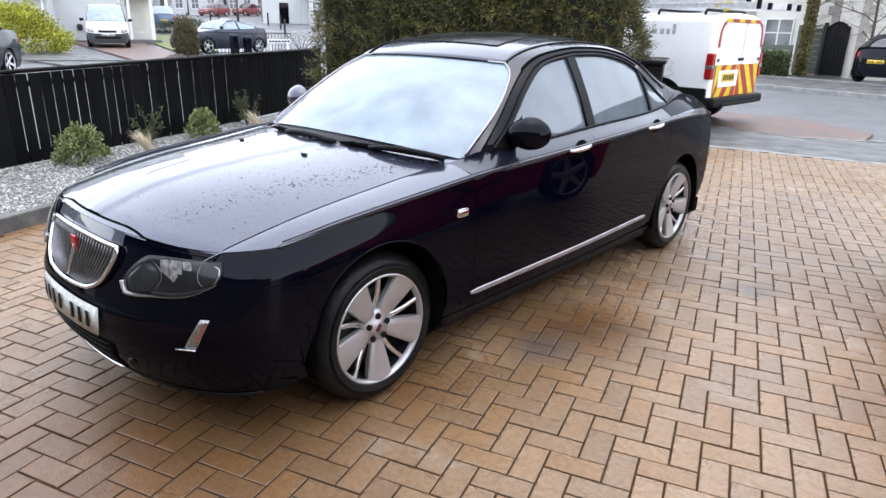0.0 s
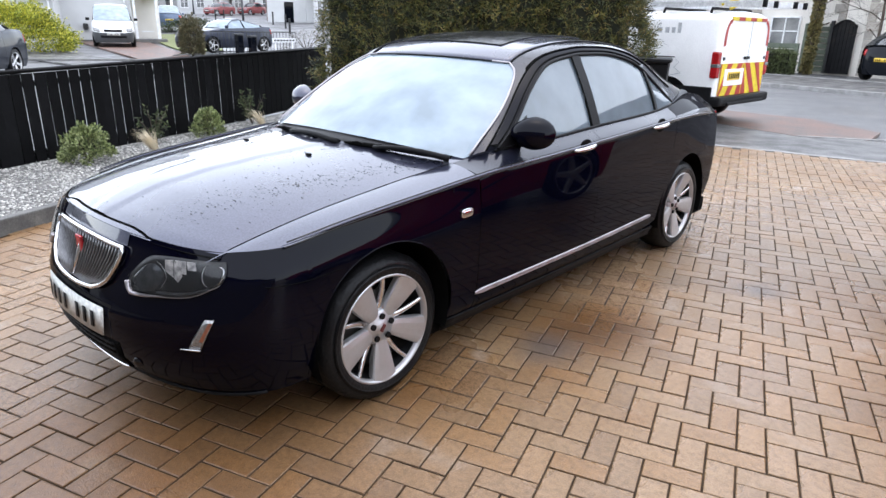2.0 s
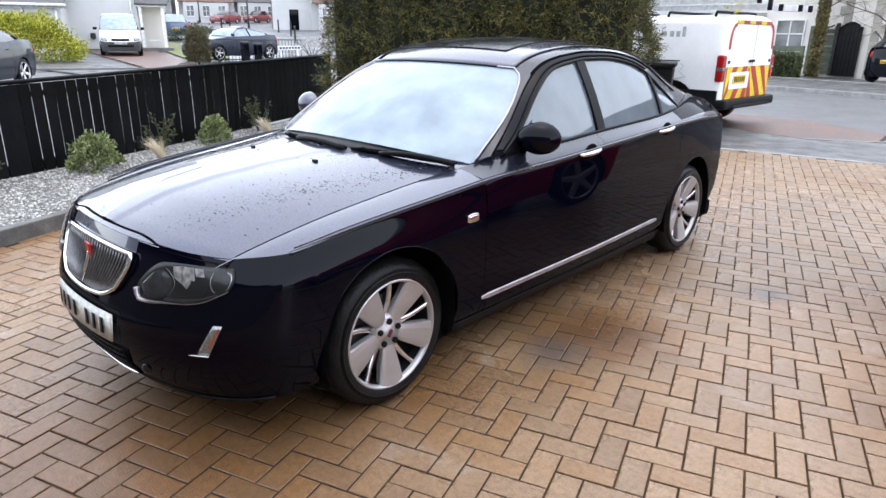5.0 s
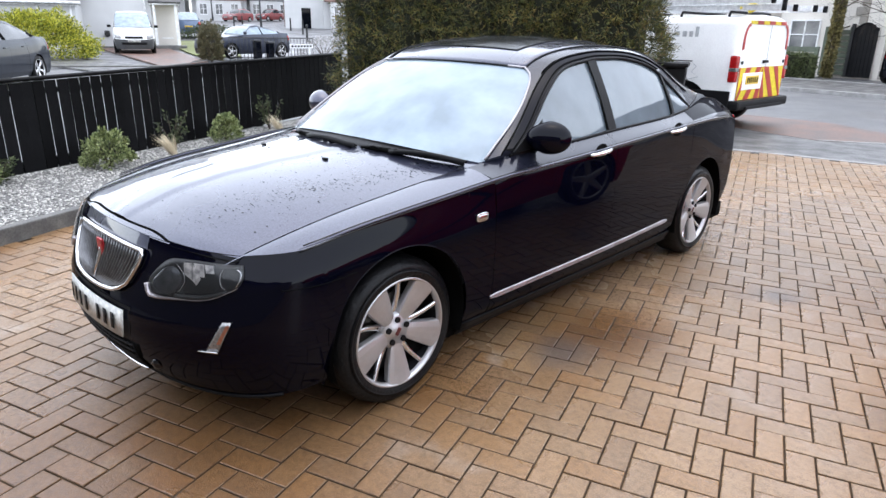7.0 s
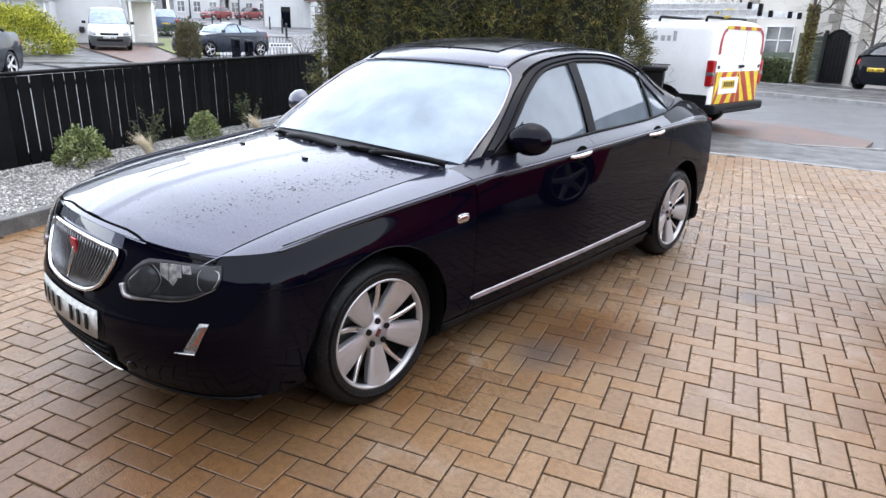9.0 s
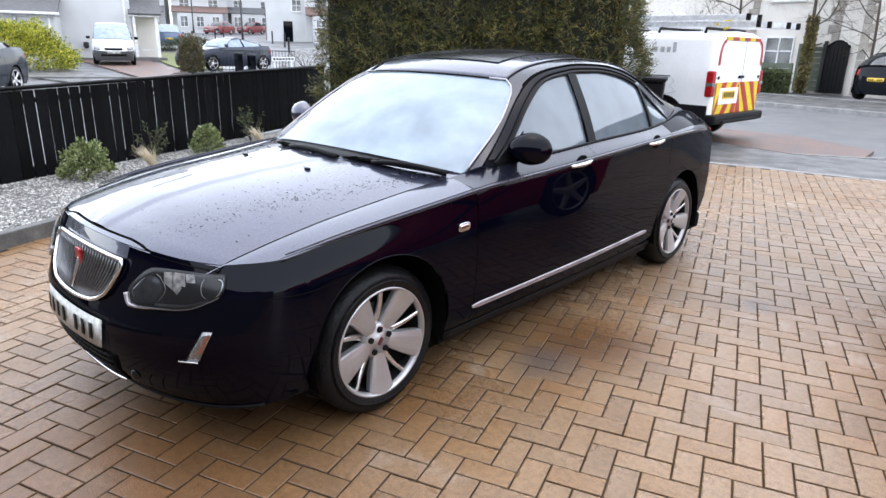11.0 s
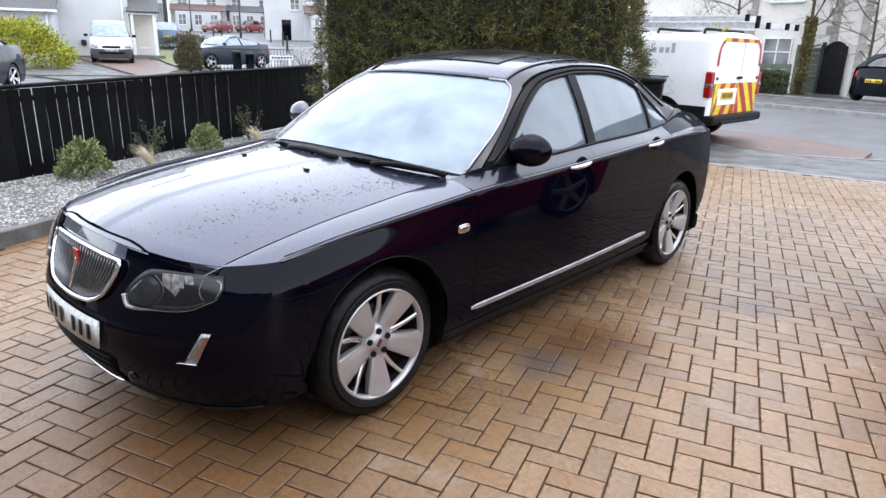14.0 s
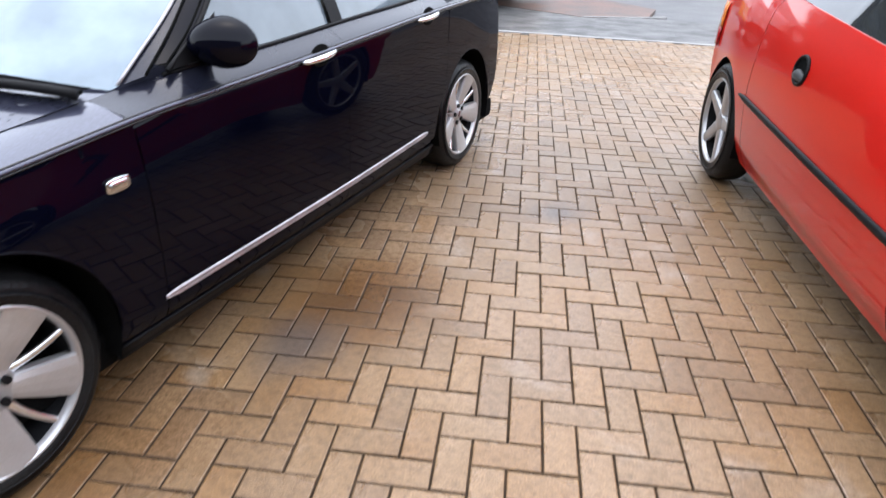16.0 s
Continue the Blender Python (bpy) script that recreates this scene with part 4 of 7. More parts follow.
# ---- wheels ----
def road_wheel(parent, x, y, z, sx, spin, R=.323, rim=.232, w=.215, style="petal", x_face=None):
    """A wheel whose outer face looks along sx on x; x is the tyre's outer side."""
    t = w
    prof = [(-t, rim - .005), (-t + .004, rim + .03), (-t + .012, R - .03), (-t + .03, R - .008), (-t + .06, R), (-.06, R), (-.03, R - .008), (-.012, R - .030), (-.007, R - .046), (-.009, R - .050), (-.004, R - .062), (-.003, (R + rim) / 2), (-.006, (R + rim) / 2 - .004), (-.002, rim + .020), (-.010, rim + .004), (-.016, rim - .004)]
    wheel = new("wheel")
    wheel.parent = parent
    wheel.matrix_local = Matrix.Translation((x, y, z)) @ Matrix.Rotation(math.pi if sx < 0 else 0, 4, "Z") @ Matrix.Rotation(spin, 4, "X")
    lathe("tyre", prof, RUBBER, wheel, n=64)
    # rim barrel and lip; well and barrel painted near-black as shade behind the spokes
    lathe("rim", [(-.012, rim + .006), (-.006, rim + .002), (-.008, rim - .004), (-.020, rim - .010), (-.032, rim - .012)], ALLOY, wheel, n=64)
    lathe("rim_well", [(-.030, rim - .012), (-.060, rim - .018), (-.17, rim - .024), (-.19, rim - .01)], BLACK, wheel, n=48)
    lathe("barrel", [(-.12, rim - .02), (-.125, .06), (-.12, .0)], DARKVOID, wheel, n=40)
    lathe("brake_disc", [(-.10, .145), (-.095, .143), (-.095, .07)], mat("brake_iron", (0.12, 0.11, 0.10), 0.5, 0.7) if "brake_iron" not in bpy.data.materials else bpy.data.materials["brake_iron"], wheel, n=40)
    n = 5
    if style == "petal":
        for k in range(n):
            a0 = 2 * math.pi * k / n
            # wide blade from hub to rim
            P = []
            for s in np.linspace(0, 1, 10):
                r = .048 + (rim - .002 - .048) * s
                half = spl([(0, .027), (.2, .036), (.5, .048), (.8, .058), (1, .064)])(s)
                skew = .006 * s
                row = []
                for e, dx in ((-1.0, -.034), (-1.0, -.012), (-.93, -.004), (-.5, 0), (0, .001), (.5, 0), (.93, -.004), (1.0, -.012), (1.0, -.034)):
                    yy = e * half + skew
                    dish = -.040 + .032 * s
                    ang = a0
                    row.append((dish + dx, r * math.sin(ang) + yy * math.cos(ang), r * math.cos(ang) - yy * math.sin(ang)))
                P.append(row)
            sheet("spoke", P, ALLOY, wheel, smooth=False)
            P = []
            a1 = a0 + math.pi / n
            for s in np.linspace(0, 1, 10):
                r = .060 + (rim - .010 - .060) * s
                half = spl([(0, .020), (.3, .012), (1, .0095)])(s)
                yy0 = .007 * math.sin(s * 3.1) + .002
                row = []
                for e, dx in ((-1, -.035), (-1, -.005), (-.5, 0), (.5, 0), (1, -.005), (1, -.035)):
                    yy = e * half + yy0
                    row.append((-.058 + .034 * s + dx, r * math.sin(a1) + yy * math.cos(a1), r * math.cos(a1) - yy * math.sin(a1)))
                P.append(row)
            sheet("rib", P, POLISH, wheel)
            a2 = a0 + math.pi / n
            bm = bmesh.new()
            bmesh.ops.create_cone(bm, cap_ends=True, segments=12, radius1=.0125, radius2=.0125, depth=.014)
            bmesh.ops.rotate(bm, cent=(0, 0, 0), matrix=Matrix.Rotation(math.pi / 2, 3, "Y"), verts=bm.verts)
            bmesh.ops.translate(bm, vec=(-.036, .050 * math.sin(a2), .050 * math.cos(a2)), verts=bm.verts)
            part("wheel_bolt", bm, BLACK, wheel)
        lathe("hub_cap", [(-.06, .078), (-.045, .074), (-.038, .064), (-.037, .034), (-.033, .031), (-.031, .0)], ALLOY, wheel, n=32)
        bm = bmesh.new()
        box_bm(bm, (-.0295, 0, 0), (.004, .018, .034), .003)
        part("cap_badge", bm, DARKENAMEL, wheel)
    else:
        for k in range(n):
            a0 = 2 * math.pi * k / n
            for d in ((-.10, .10) if style == "twin" else (0,)):
                P = []
                for s in np.linspace(0, 1, 8):
                    r = .04 + (rim - .008 - .04) * s
                    half = (.015 if style == "twin" else .040 - .014 * s)
                    aa = a0 + d * (1.6 - .6 * s)
                    P.append([(-.035 + .02 * s + dx, r * math.sin(aa) + e * half * math.cos(aa), r * math.cos(aa) - e * half * math.sin(aa)) for e, dx in ((-1, -.03), (-1, -.006), (-.7, 0), (.7, 0), (1, -.006), (1, -.03))])
                sheet("spoke", P, POLISH if style == "twin" else ALLOY, wheel)
        lathe("hub_cap", [(-.06, .062), (-.036, .060), (-.030, .050), (-.026, .0)], ALLOY, wheel, n=24)
    return wheel


for sx in (1, -1):
    road_wheel(saloon, sx * .838, 0.0, .308, sx, radians(-36), R=.308, rim=.226)
    road_wheel(saloon, sx * .838, 2.746, .308, sx, radians(-27), R=.308, rim=.226)


# ---- ground ----
TH = radians(22)
HX, VX = Vector((math.cos(TH), math.sin(TH), 0)), Vector((-math.sin(TH), math.cos(TH), 0))


def hv(h, v, z=0.0):
    p = HX * h + VX * v
    return (p.x, p.y, z)


def ground_z(x, y):
    """The drive dips: beyond the fence and across the road the land lies higher."""
    h, v = x * HX.x + y * HX.y, x * VX.x + y * VX.y
    left = .015 * (-5 - h) + .035 * max(0.0, v - 25) * min(1.0, max(0.0, (-15 - h) / 10))
    ahead = .008 * max(0.0, min(v, 60) - 11)
    return max(0.0, min(left, 4.0), ahead)


ASPHALT = mat("wet_asphalt", (0.118, 0.118, 0.122), 0.45, col2=(0.088, 0.088, 0.092), scale=.6, fine=.45, bump=0.6, bscale=60, rvar=.14, spec=.4)
FOOTWAY = mat("patched_footway", (0.13, 0.128, 0.128), 0.42, col2=(0.055, 0.054, 0.054), scale=2.6, fine=.7, bump=0.9, bscale=38, rvar=.14, spec=.4, detail=8.0)
SOIL = mat("joint_sand", (0.056, 0.037, 0.023), 0.9, col2=(0.030, 0.020, 0.013), scale=9.0, spec=.1, bump=.3, bscale=200)
REDBLOCK = mat("red_block_paving", (0.150, 0.078, 0.056), 0.5, col2=(0.085, 0.062, 0.054), scale=2.2, detail=8.0, fine=.7, bump=.7, bscale=30)
KERB = mat("concrete_kerb", (0.15, 0.145, 0.135), 0.7, col2=(0.085, 0.083, 0.080), bump=.4, bscale=80)
PALEKERB = mat("pale_kerb", (0.30, 0.295, 0.29), 0.7, col2=(0.19, 0.185, 0.18), bump=.3, bscale=80)
GRAVEL_BASE = mat("gravel_bed", (0.17, 0.165, 0.155), 0.8, bump=.6, bscale=60)
GRASS = mat("lawn", (0.12, 0.15, 0.045), 0.9, col2=(0.16, 0.16, 0.07), bump=.6, bscale=30)

xs_ = list(np.linspace(-400, -60, 8)) + list(np.linspace(-50, 20, 36)) + list(np.linspace(40, 400, 8))
ys_ = list(np.linspace(-300, -20, 6)) + list(np.linspace(-15, 45, 31)) + list(np.linspace(70, 500, 8))
tagged(sheet("ground", [[(x, y, ground_z(x, y) - .06) for y in ys_] for x in xs_], ASPHALT), "wet grey asphalt ground", "ground", kind="structure")


def strip(name, a, b, off, material, label, category, nu=24, nv=6, thick=.05):
    """A slab between two lines of (x, y), laid on the land."""
    def along(line, t):
        s = t * (len(line) - 1)
        i = min(int(s), len(line) - 2)
        f = s - i
        return (line[i][0] + (line[i + 1][0] - line[i][0]) * f, line[i][1] + (line[i + 1][1] - line[i][1]) * f)
    P = []
    for i in range(nu + 1):
        pa, pb = along(a, i / nu), along(b, i / nu)
        row = []
        for j in range(nv + 1):
            x, y = pa[0] + (pb[0] - pa[0]) * j / nv, pa[1] + (pb[1] - pa[1]) * j / nv
            row.append((x, y, ground_z(x, y) + off))
        P.append(row)
    d1, d2 = np.subtract(P[0][1], P[0][0]), np.subtract(P[1][0], P[0][0])
    if d2[0] * d1[1] - d2[1] * d1[0] > 0:
        P = P[::-1]
    return tagged(sheet(name, P, material, thick=thick, smooth=False), label, category, kind="structure")


def hvs(*pts):
    return [hv(h, v)[:2] for h, v in pts]


EDGE = [(-6.2, 6.6), (-3.0, 7.05), (-.63, 7.35), (.0, 7.48), (.6, 7.56), (1.3, 7.72), (3.0, 8.0), (7.0, 8.6)]
strip("driveway", hvs((-2.62, -6), (0, -6), (3, -6), (9, -6)), hvs((-2.62, 6.9), (0, 7.0), (3.2, 6.9), (9, 6.2)), -.0045, SOIL, "sanded joints under buff block paving", "driveway")
strip("gravel_bed", hvs((-4.55, -6), (-4.55, 8.2)), hvs((-2.72, -6), (-2.72, 6.9)), .035, GRAVEL_BASE, "bed of pale gravel beside the fence", "gravel", thick=.10)
edge2 = [(x + .0, y + .10) for x, y in EDGE]
strip("drive_kerb", EDGE, edge2, .004, PALEKERB, "pale flush kerb at the end of the drive", "kerb", nv=1)
strip("footway", [(-30, 4.6), (-6.2, 6.72), (-3.0, 7.16), (-.63, 7.46), (.0, 7.59), (1.3, 7.83), (7.0, 8.72)], [(-30, 7.4), (-6, 9.2), (-3, 9.6), (-1.5, 9.65), (-.06, 9.17), (.7, 9.6), (7, 10.0)], -.002, FOOTWAY, "patched wet asphalt footway", "pavement")
strip("block_crossing", [(-3.5, 9.65), (-1.5, 9.67), (-.06, 9.19), (.75, 9.65)], [(-4.0, 11.4), (-2.2, 11.7), (-.5, 11.6), (.7, 10.7)], .0, REDBLOCK, "worn red block paving by the road", "paving")
strip("crossing_kerb", [(-.1, 9.18), (.6, 9.55), (1.0, 9.85)], [(-.12, 9.25), (.58, 9.62), (.98, 9.92)], .006, PALEKERB, "pale kerb line beside the red blocks", "kerb", nv=1)
far_k = [(x, 17.85 - .2 * x) for x in (-30, -10, -2.8, .04, 10, 30)]
strip("far_kerb", far_k, [(x + .02, y + .14) for x, y in far_k], .05, PALEKERB, "pale kerb on the far side of the road", "kerb", nv=1, thick=.2)
strip("far_pavement", [(x + .03, y + .15) for x, y in far_k], [(x + .3, y + 3.8) for x, y in far_k], .035, FOOTWAY, "grey far pavement", "pavement", thick=.2)
strip("far_path_edge", [(x + .3, y + 3.8) for x, y in far_k], [(x + .32, y + 3.92) for x, y in far_k], .05, PALEKERB, "pale edging behind the far pavement", "kerb", nv=1, thick=.2)
# gravel stones
STONE = mat("gravel_stone", (0.45, 0.44, 0.42), 0.75, col2=(0.36, 0.355, 0.34), scale=30, rand=("island", ((.28, .28, .28), (.65, .65, .65), (1.1, 1.08, 1.05), (1.6, 1.58, 1.55))))
rs = np.random.RandomState(3)
ico = bmesh.new()
bmesh.ops.create_icosphere(ico, subdivisions=1, radius=1)
IV = np.array([v.co[:] for v in ico.verts])
IF = [[v.index for v in f.verts] for f in ico.faces]
ico.free()
verts, faces = [], []
for k in range(26000):
    v = rs.uniform(-1.2, 7.0)
    h = rs.uniform(-4.45, -2.74)
    s = rs.uniform(.006, .014)
    x, y, _ = hv(h, v)
    sc = np.array((1, rs.uniform(.6, 1), rs.uniform(.35, .7))) * s
    a = rs.uniform(0, 6.28)
    V = IV * sc * (1 + rs.uniform(-.2, .2, (12, 1)))
    V = np.stack([V[:, 0] * np.cos(a) - V[:, 1] * np.sin(a), V[:, 0] * np.sin(a) + V[:, 1] * np.cos(a), V[:, 2]], 1) + np.array((x, y, .038 + s * .3))
    b = len(verts) * 1
    verts.extend(V.tolist())
    faces.extend([[i + b for i in f] for f in IF])
tagged(polys("gravel", verts, faces, STONE), "loose pale grey and white gravel stones", "gravel", kind="stuff")
# kerb edging between gravel and paving
edging = thing("border_edging", "weathered dark concrete edging along the gravel", "edging", kind="structure")
bm = bmesh.new()
box_bm(bm, (0, 0, 0), (.085, .895, .20), .012)
me = bpy.data.meshes.new("edging_block")
bm.to_mesh(me)
bm.free()
me.materials.append(KERB)
for k in range(15):
    ob = new("edging_block", me)
    ob.parent = edging
    ob.matrix_world = Matrix.Translation(hv(-2.66 + rs.uniform(-.004, .004), -5.5 + .9 * k, .015 + rs.uniform(-.004, .004))) @ Matrix.Rotation(TH, 4, "Z")

# ---- fence ----
FENCE = mat("black_stained_wood", (0.0035, 0.0035, 0.004), 0.6, spec=.10, col2=(0.006, 0.006, 0.0065), scale=4, bump=.5, bscale=70, rand=("object", ((.7, .7, .7), (1.4, 1.4, 1.4))))
fence = thing("fence", "black-stained vertical board fence along the gravel", "fence")
bm = bmesh.new()
box_bm(bm, (0, 0, 0), (.016, .1215, .935), .002, seg=1)
bme = bpy.data.meshes.new("board")
bm.to_mesh(bme)
bm.free()
bme.materials.append(FENCE)
v = -1.5
k = 0
while v < 8.2:
    top = .935 + .02 * (v - 2)
    top = min(top, 1.05)
    ob = new("board", bme)
    ob.parent = fence
    ob.matrix_world = Matrix.Translation(hv(-4.50 + rs.uniform(-.003, .003), v, top - .02 - .467)) @ Matrix.Rotation(TH, 4, "Z") @ Matrix.Rotation(rs.uniform(-.006, .006), 4, "X")
    v += .136 + rs.uniform(-.0018, .0018) - (.022 if k % 9 == 8 else 0)
    k += 1
P0, P1 = hv(-4.49, -1.6, .93 + .02 * -3.6), hv(-4.49, 8.2, 1.055)
tube("cap_rail", [P0, hv(-4.49, 2, .945), hv(-4.49, 5, .995), hv(-4.49, 8.2, 1.05)], .022, FENCE, fence, "thin weathered top rail", n=4, rx=1.4)
for z in (.05, .10, .80):
    tube("back_rail", [hv(-4.55, -1.6, z - .03), hv(-4.55, 8.2, z + .09)], .03, FENCE, fence, n=4)
for v in (-1.4, .4, 2.2, 4.0, 5.8, 7.6):
    block("fence_post", hv(-4.575, v, .46), (.08, .08, .92), FENCE, fence, rot=Matrix.Rotation(TH, 3, "Z"))


# ---- plants ----
def leaf_mesh(name, centres, normals, size, material, parent=None, seed=1, aspect=2.2, spread=.6, per=2, label=""):
    """Many small bent leaves round the given points."""
    r = np.random.RandomState(seed)
    n = len(centres)
    verts, faces = [], []
    for i in range(n):
        c, d = centres[i], normals[i]
        for q in range(per):
            dd = d + r.normal(0, spread, 3)
            dd /= np.linalg.norm(dd) + 1e-9
            s = np.cross(dd, r.normal(0, 1, 3))
            s /= np.linalg.norm(s) + 1e-9
            L = size * r.uniform(.6, 1.3)
            w = L / aspect / 2
            b = len(verts)
            m_ = c + dd * L * .5 + np.cross(s, dd) * L * .08
            verts += [c, m_ + s * w, c + dd * L, m_ - s * w]
            faces.append((b, b + 1, b + 2, b + 3))
    return polys(name, verts, faces, material, parent, label)


def leafmat(name, cols, col=(1, 1, 1), rough=.55):
    m = mat(name, col, rough, col2=tuple(c * .75 for c in col), scale=5, rand=("island", cols), fine=.1)
    return m


HEDGE_L = mat("conifer_spray", (1.25, 1.2, 1.1), .55, col2=(.45, .50, .42), scale=3.2, rand=("island", ((.010, .016, .006), (.035, .050, .013), (.085, .098, .024), (.19, .17, .045), (.17, .11, .038))), fine=.1)
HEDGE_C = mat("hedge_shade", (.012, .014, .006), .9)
hedge = thing("conifer_hedge", "tall clipped dark green conifer hedge with brown patches", "hedge")
H0, H1, V0, V1, HT = -3.75, .90, 6.85, 8.05, 4.2


def hedge_pt(r):
    """A random point on the hedge's front, right end or top, with its normal."""
    q = r.uniform()
    if q < .62:
        h, v, z, n = r.uniform(H0, H1), V0, r.uniform(.05, HT), -VX
    elif q < .80:
        h, v, z, n = H1, r.uniform(V0, V1), r.uniform(.05, HT), HX
    elif q < .90:
        h, v, z, n = H0, r.uniform(V0, V1), r.uniform(.05, HT), -HX
    else:
        h, v, z, n = r.uniform(H0, H1), r.uniform(V0, V1), HT, Vector((0, 0, 1))
    p = Vector(hv(h, v, z))
    bulge = noise.noise(p * 1.1) * .20 + noise.noise(p * 3.2) * .20
    if abs(h - H1) < .25 and abs(v - V0) < .25:
        bulge -= .06
    return np.array(p + n * bulge), np.array(n)


rr = np.random.RandomState(11)
cs, ns = [], []
for _ in range(10500):
    p, n = hedge_pt(rr)
    d = n * .8 + np.array((0, 0, .35)) + rr.normal(0, .45, 3)
    d /= np.linalg.norm(d)
    L = rr.uniform(.10, .26)
    s_ = np.cross(d, rr.normal(0, 1, 3))
    s_ /= np.linalg.norm(s_) + 1e-9
    # a flat spray: leaflets to both sides of a drooping stem
    for q in range(5):
        f = q / 5
        stem = p + d * L * f - np.array((0, 0, .05)) * f * f
        for sd in (1, -1):
            cs.append(stem)
            ns.append(d * .9 + s_ * sd * .75)
    cs.append(p + d * L * .9)
    ns.append(d)
leaf_mesh("foliage", cs, ns, .062, HEDGE_L, hedge, 5, aspect=4.2, spread=.12, per=1)
# near-black block painted as the shade between the sprays
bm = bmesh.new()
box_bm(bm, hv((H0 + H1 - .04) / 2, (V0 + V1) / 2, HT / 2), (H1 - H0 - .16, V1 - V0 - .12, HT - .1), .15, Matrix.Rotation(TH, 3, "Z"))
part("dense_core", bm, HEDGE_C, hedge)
tube("trunk", [hv(-1.5, 7.4, 0), hv(-1.5, 7.4, 1.2)], [.09, .06], mat("bark", (.08, .06, .045), .9, bump=.6, bscale=30), hedge)
BARK = bpy.data.materials["bark"]

HEBE = leafmat("hebe_leaf", ((.04, .06, .02), (.14, .18, .06), (.32, .37, .14), (.48, .51, .26)))
SPRIG = leafmat("sprig_leaf", ((.02, .03, .012), (.05, .07, .02), (.09, .11, .04)))
STRAW = leafmat("dry_grass", ((.52, .43, .28), (.70, .60, .43), (.84, .76, .60)))


def dome_shrub(name, label, at, w, hgt, seed, material, size=.036, n=2300, group=""):
    t = thing(name, label, "shrub", group, m=Matrix.Translation(at))
    r = np.random.RandomState(seed)
    c, nn = [], []
    tips = []
    for _ in range(85):
        d = r.normal(0, 1, 3)
        d[2] = abs(d[2]) * 1.1
        d /= np.linalg.norm(d)
        k = (1 + .22 * noise.noise(Vector(d) * 3 + Vector((seed, 0, 0)))) * r.uniform(.82, 1.0)
        tips.append((np.array((d[0] * w / 2 * k, d[1] * w / 2 * k, .03 + d[2] * hgt * k * .92)), d))
    for _ in range(n):
        # leaves fan out from the tip of each shoot
        q = int(r.uniform() * len(tips))
        tip, d = tips[q]
        j = r.normal(0, 1, 3)
        j /= np.linalg.norm(j)
        j += d * .8
        deep = r.uniform(0, 1) ** 2
        c.append(tip + j * .020 * w / .34 - d * .045 * deep)
        nn.append(j + np.array((0, 0, .25)))
    leaf_mesh("leaves", c, nn, size, material, t, seed, aspect=2.4, spread=.45, per=2)
    for k in range(7):
        a = k * .9
        tube("stem", [(0, 0, 0), (math.cos(a) * w * .15, math.sin(a) * w * .15, hgt * .35), (math.cos(a) * w * .3, math.sin(a) * w * .3, hgt * .7)], [.008, .006, .003], BARK, t, n=5)
    return t


def grass_tuft(at, hgt, lean, seed, n=170):
    t = thing("grass_tuft", "dry straw-coloured ornamental grass in the gravel", "grass", "dry grasses in the border", m=Matrix.Translation(at))
    r = np.random.RandomState(seed)
    verts, faces = [], []
    for k in range(n):
        a = r.uniform(0, 6.28)
        sp = r.uniform(.0, .16)
        L = hgt * r.uniform(.65, 1.1)
        base = np.array((math.cos(a) * .02, math.sin(a) * .02, 0))
        tip = np.array((math.cos(a) * sp + lean[0], math.sin(a) * sp + lean[1], L))
        mid = base + (tip - base) * .5 + np.array((0, 0, .04))
        w = .0022
        s = np.array((-math.sin(a), math.cos(a), 0)) * w
        b = len(verts)
        verts += [base - s, base + s, mid - s, mid + s, tip]
        faces += [(b, b + 1, b + 3, b + 2), (b + 2, b + 3, b + 4)]
    polys("blade_clump", verts, faces, STRAW, t)
    return t


def sprig_plant(at, hgt, seed, w=.22):
    t = thing("sprig_plant", "thin dark leafy sprig plant against the fence", "plant", "young plants in the border", m=Matrix.Translation(at))
    r = np.random.RandomState(seed)
    c, nn = [], []
    for k in range(9):
        a, l = r.uniform(0, 6.28), r.uniform(.5, 1) * hgt
        tip = np.array((math.cos(a) * w * r.uniform(.3, 1), math.sin(a) * w * r.uniform(.3, 1), l))
        tube("stem", [(0, 0, 0), tuple(tip * .6 + np.array((0, 0, .05))), tuple(tip)], [.005, .004, .002], BARK, t, n=5)
        for q in range(26):
            f = r.uniform(.25, 1.05)
            c.append(tip * f + r.normal(0, .015, 3))
            nn.append(np.array((r.normal(), r.normal(), .6)))
    leaf_mesh("leaves", c, nn, .045, SPRIG, t, seed, aspect=2.6, spread=.5, per=2)
    return t


def bed(h, v):
    return hv(h, v, .045)


dome_shrub("hebe_bush", "rounded grey-green hebe bush in the gravel", (-4.66, .84, .045), .47, .35, 4, HEBE, group="domed bushes in the border")
dome_shrub("hebe_bush", "small rounded grey-green hebe bush in the gravel", (-5.42, 2.58, .045), .37, .33, 8, HEBE, n=1900, group="domed bushes in the border")
dome_shrub("hebe_bush", "young yellow-green bush by the fence foot", (-4.38, -.35, .045), .30, .22, 9, HEBE, n=500, group="domed bushes in the border")
grass_tuft((-4.66, 1.55, .045), .27, (-.05, -.12), 21)
grass_tuft((-5.46, 3.45, .045), .26, (-.07, -.13), 22)
grass_tuft((-4.00, -.55, .045), .28, (-.04, .0), 23)
sprig_plant((-5.25, 1.80, .045), .42, 31)
sprig_plant((-5.95, 3.55, .045), .52, 32)
sprig_plant((-4.50, -.20, .045), .25, 33)


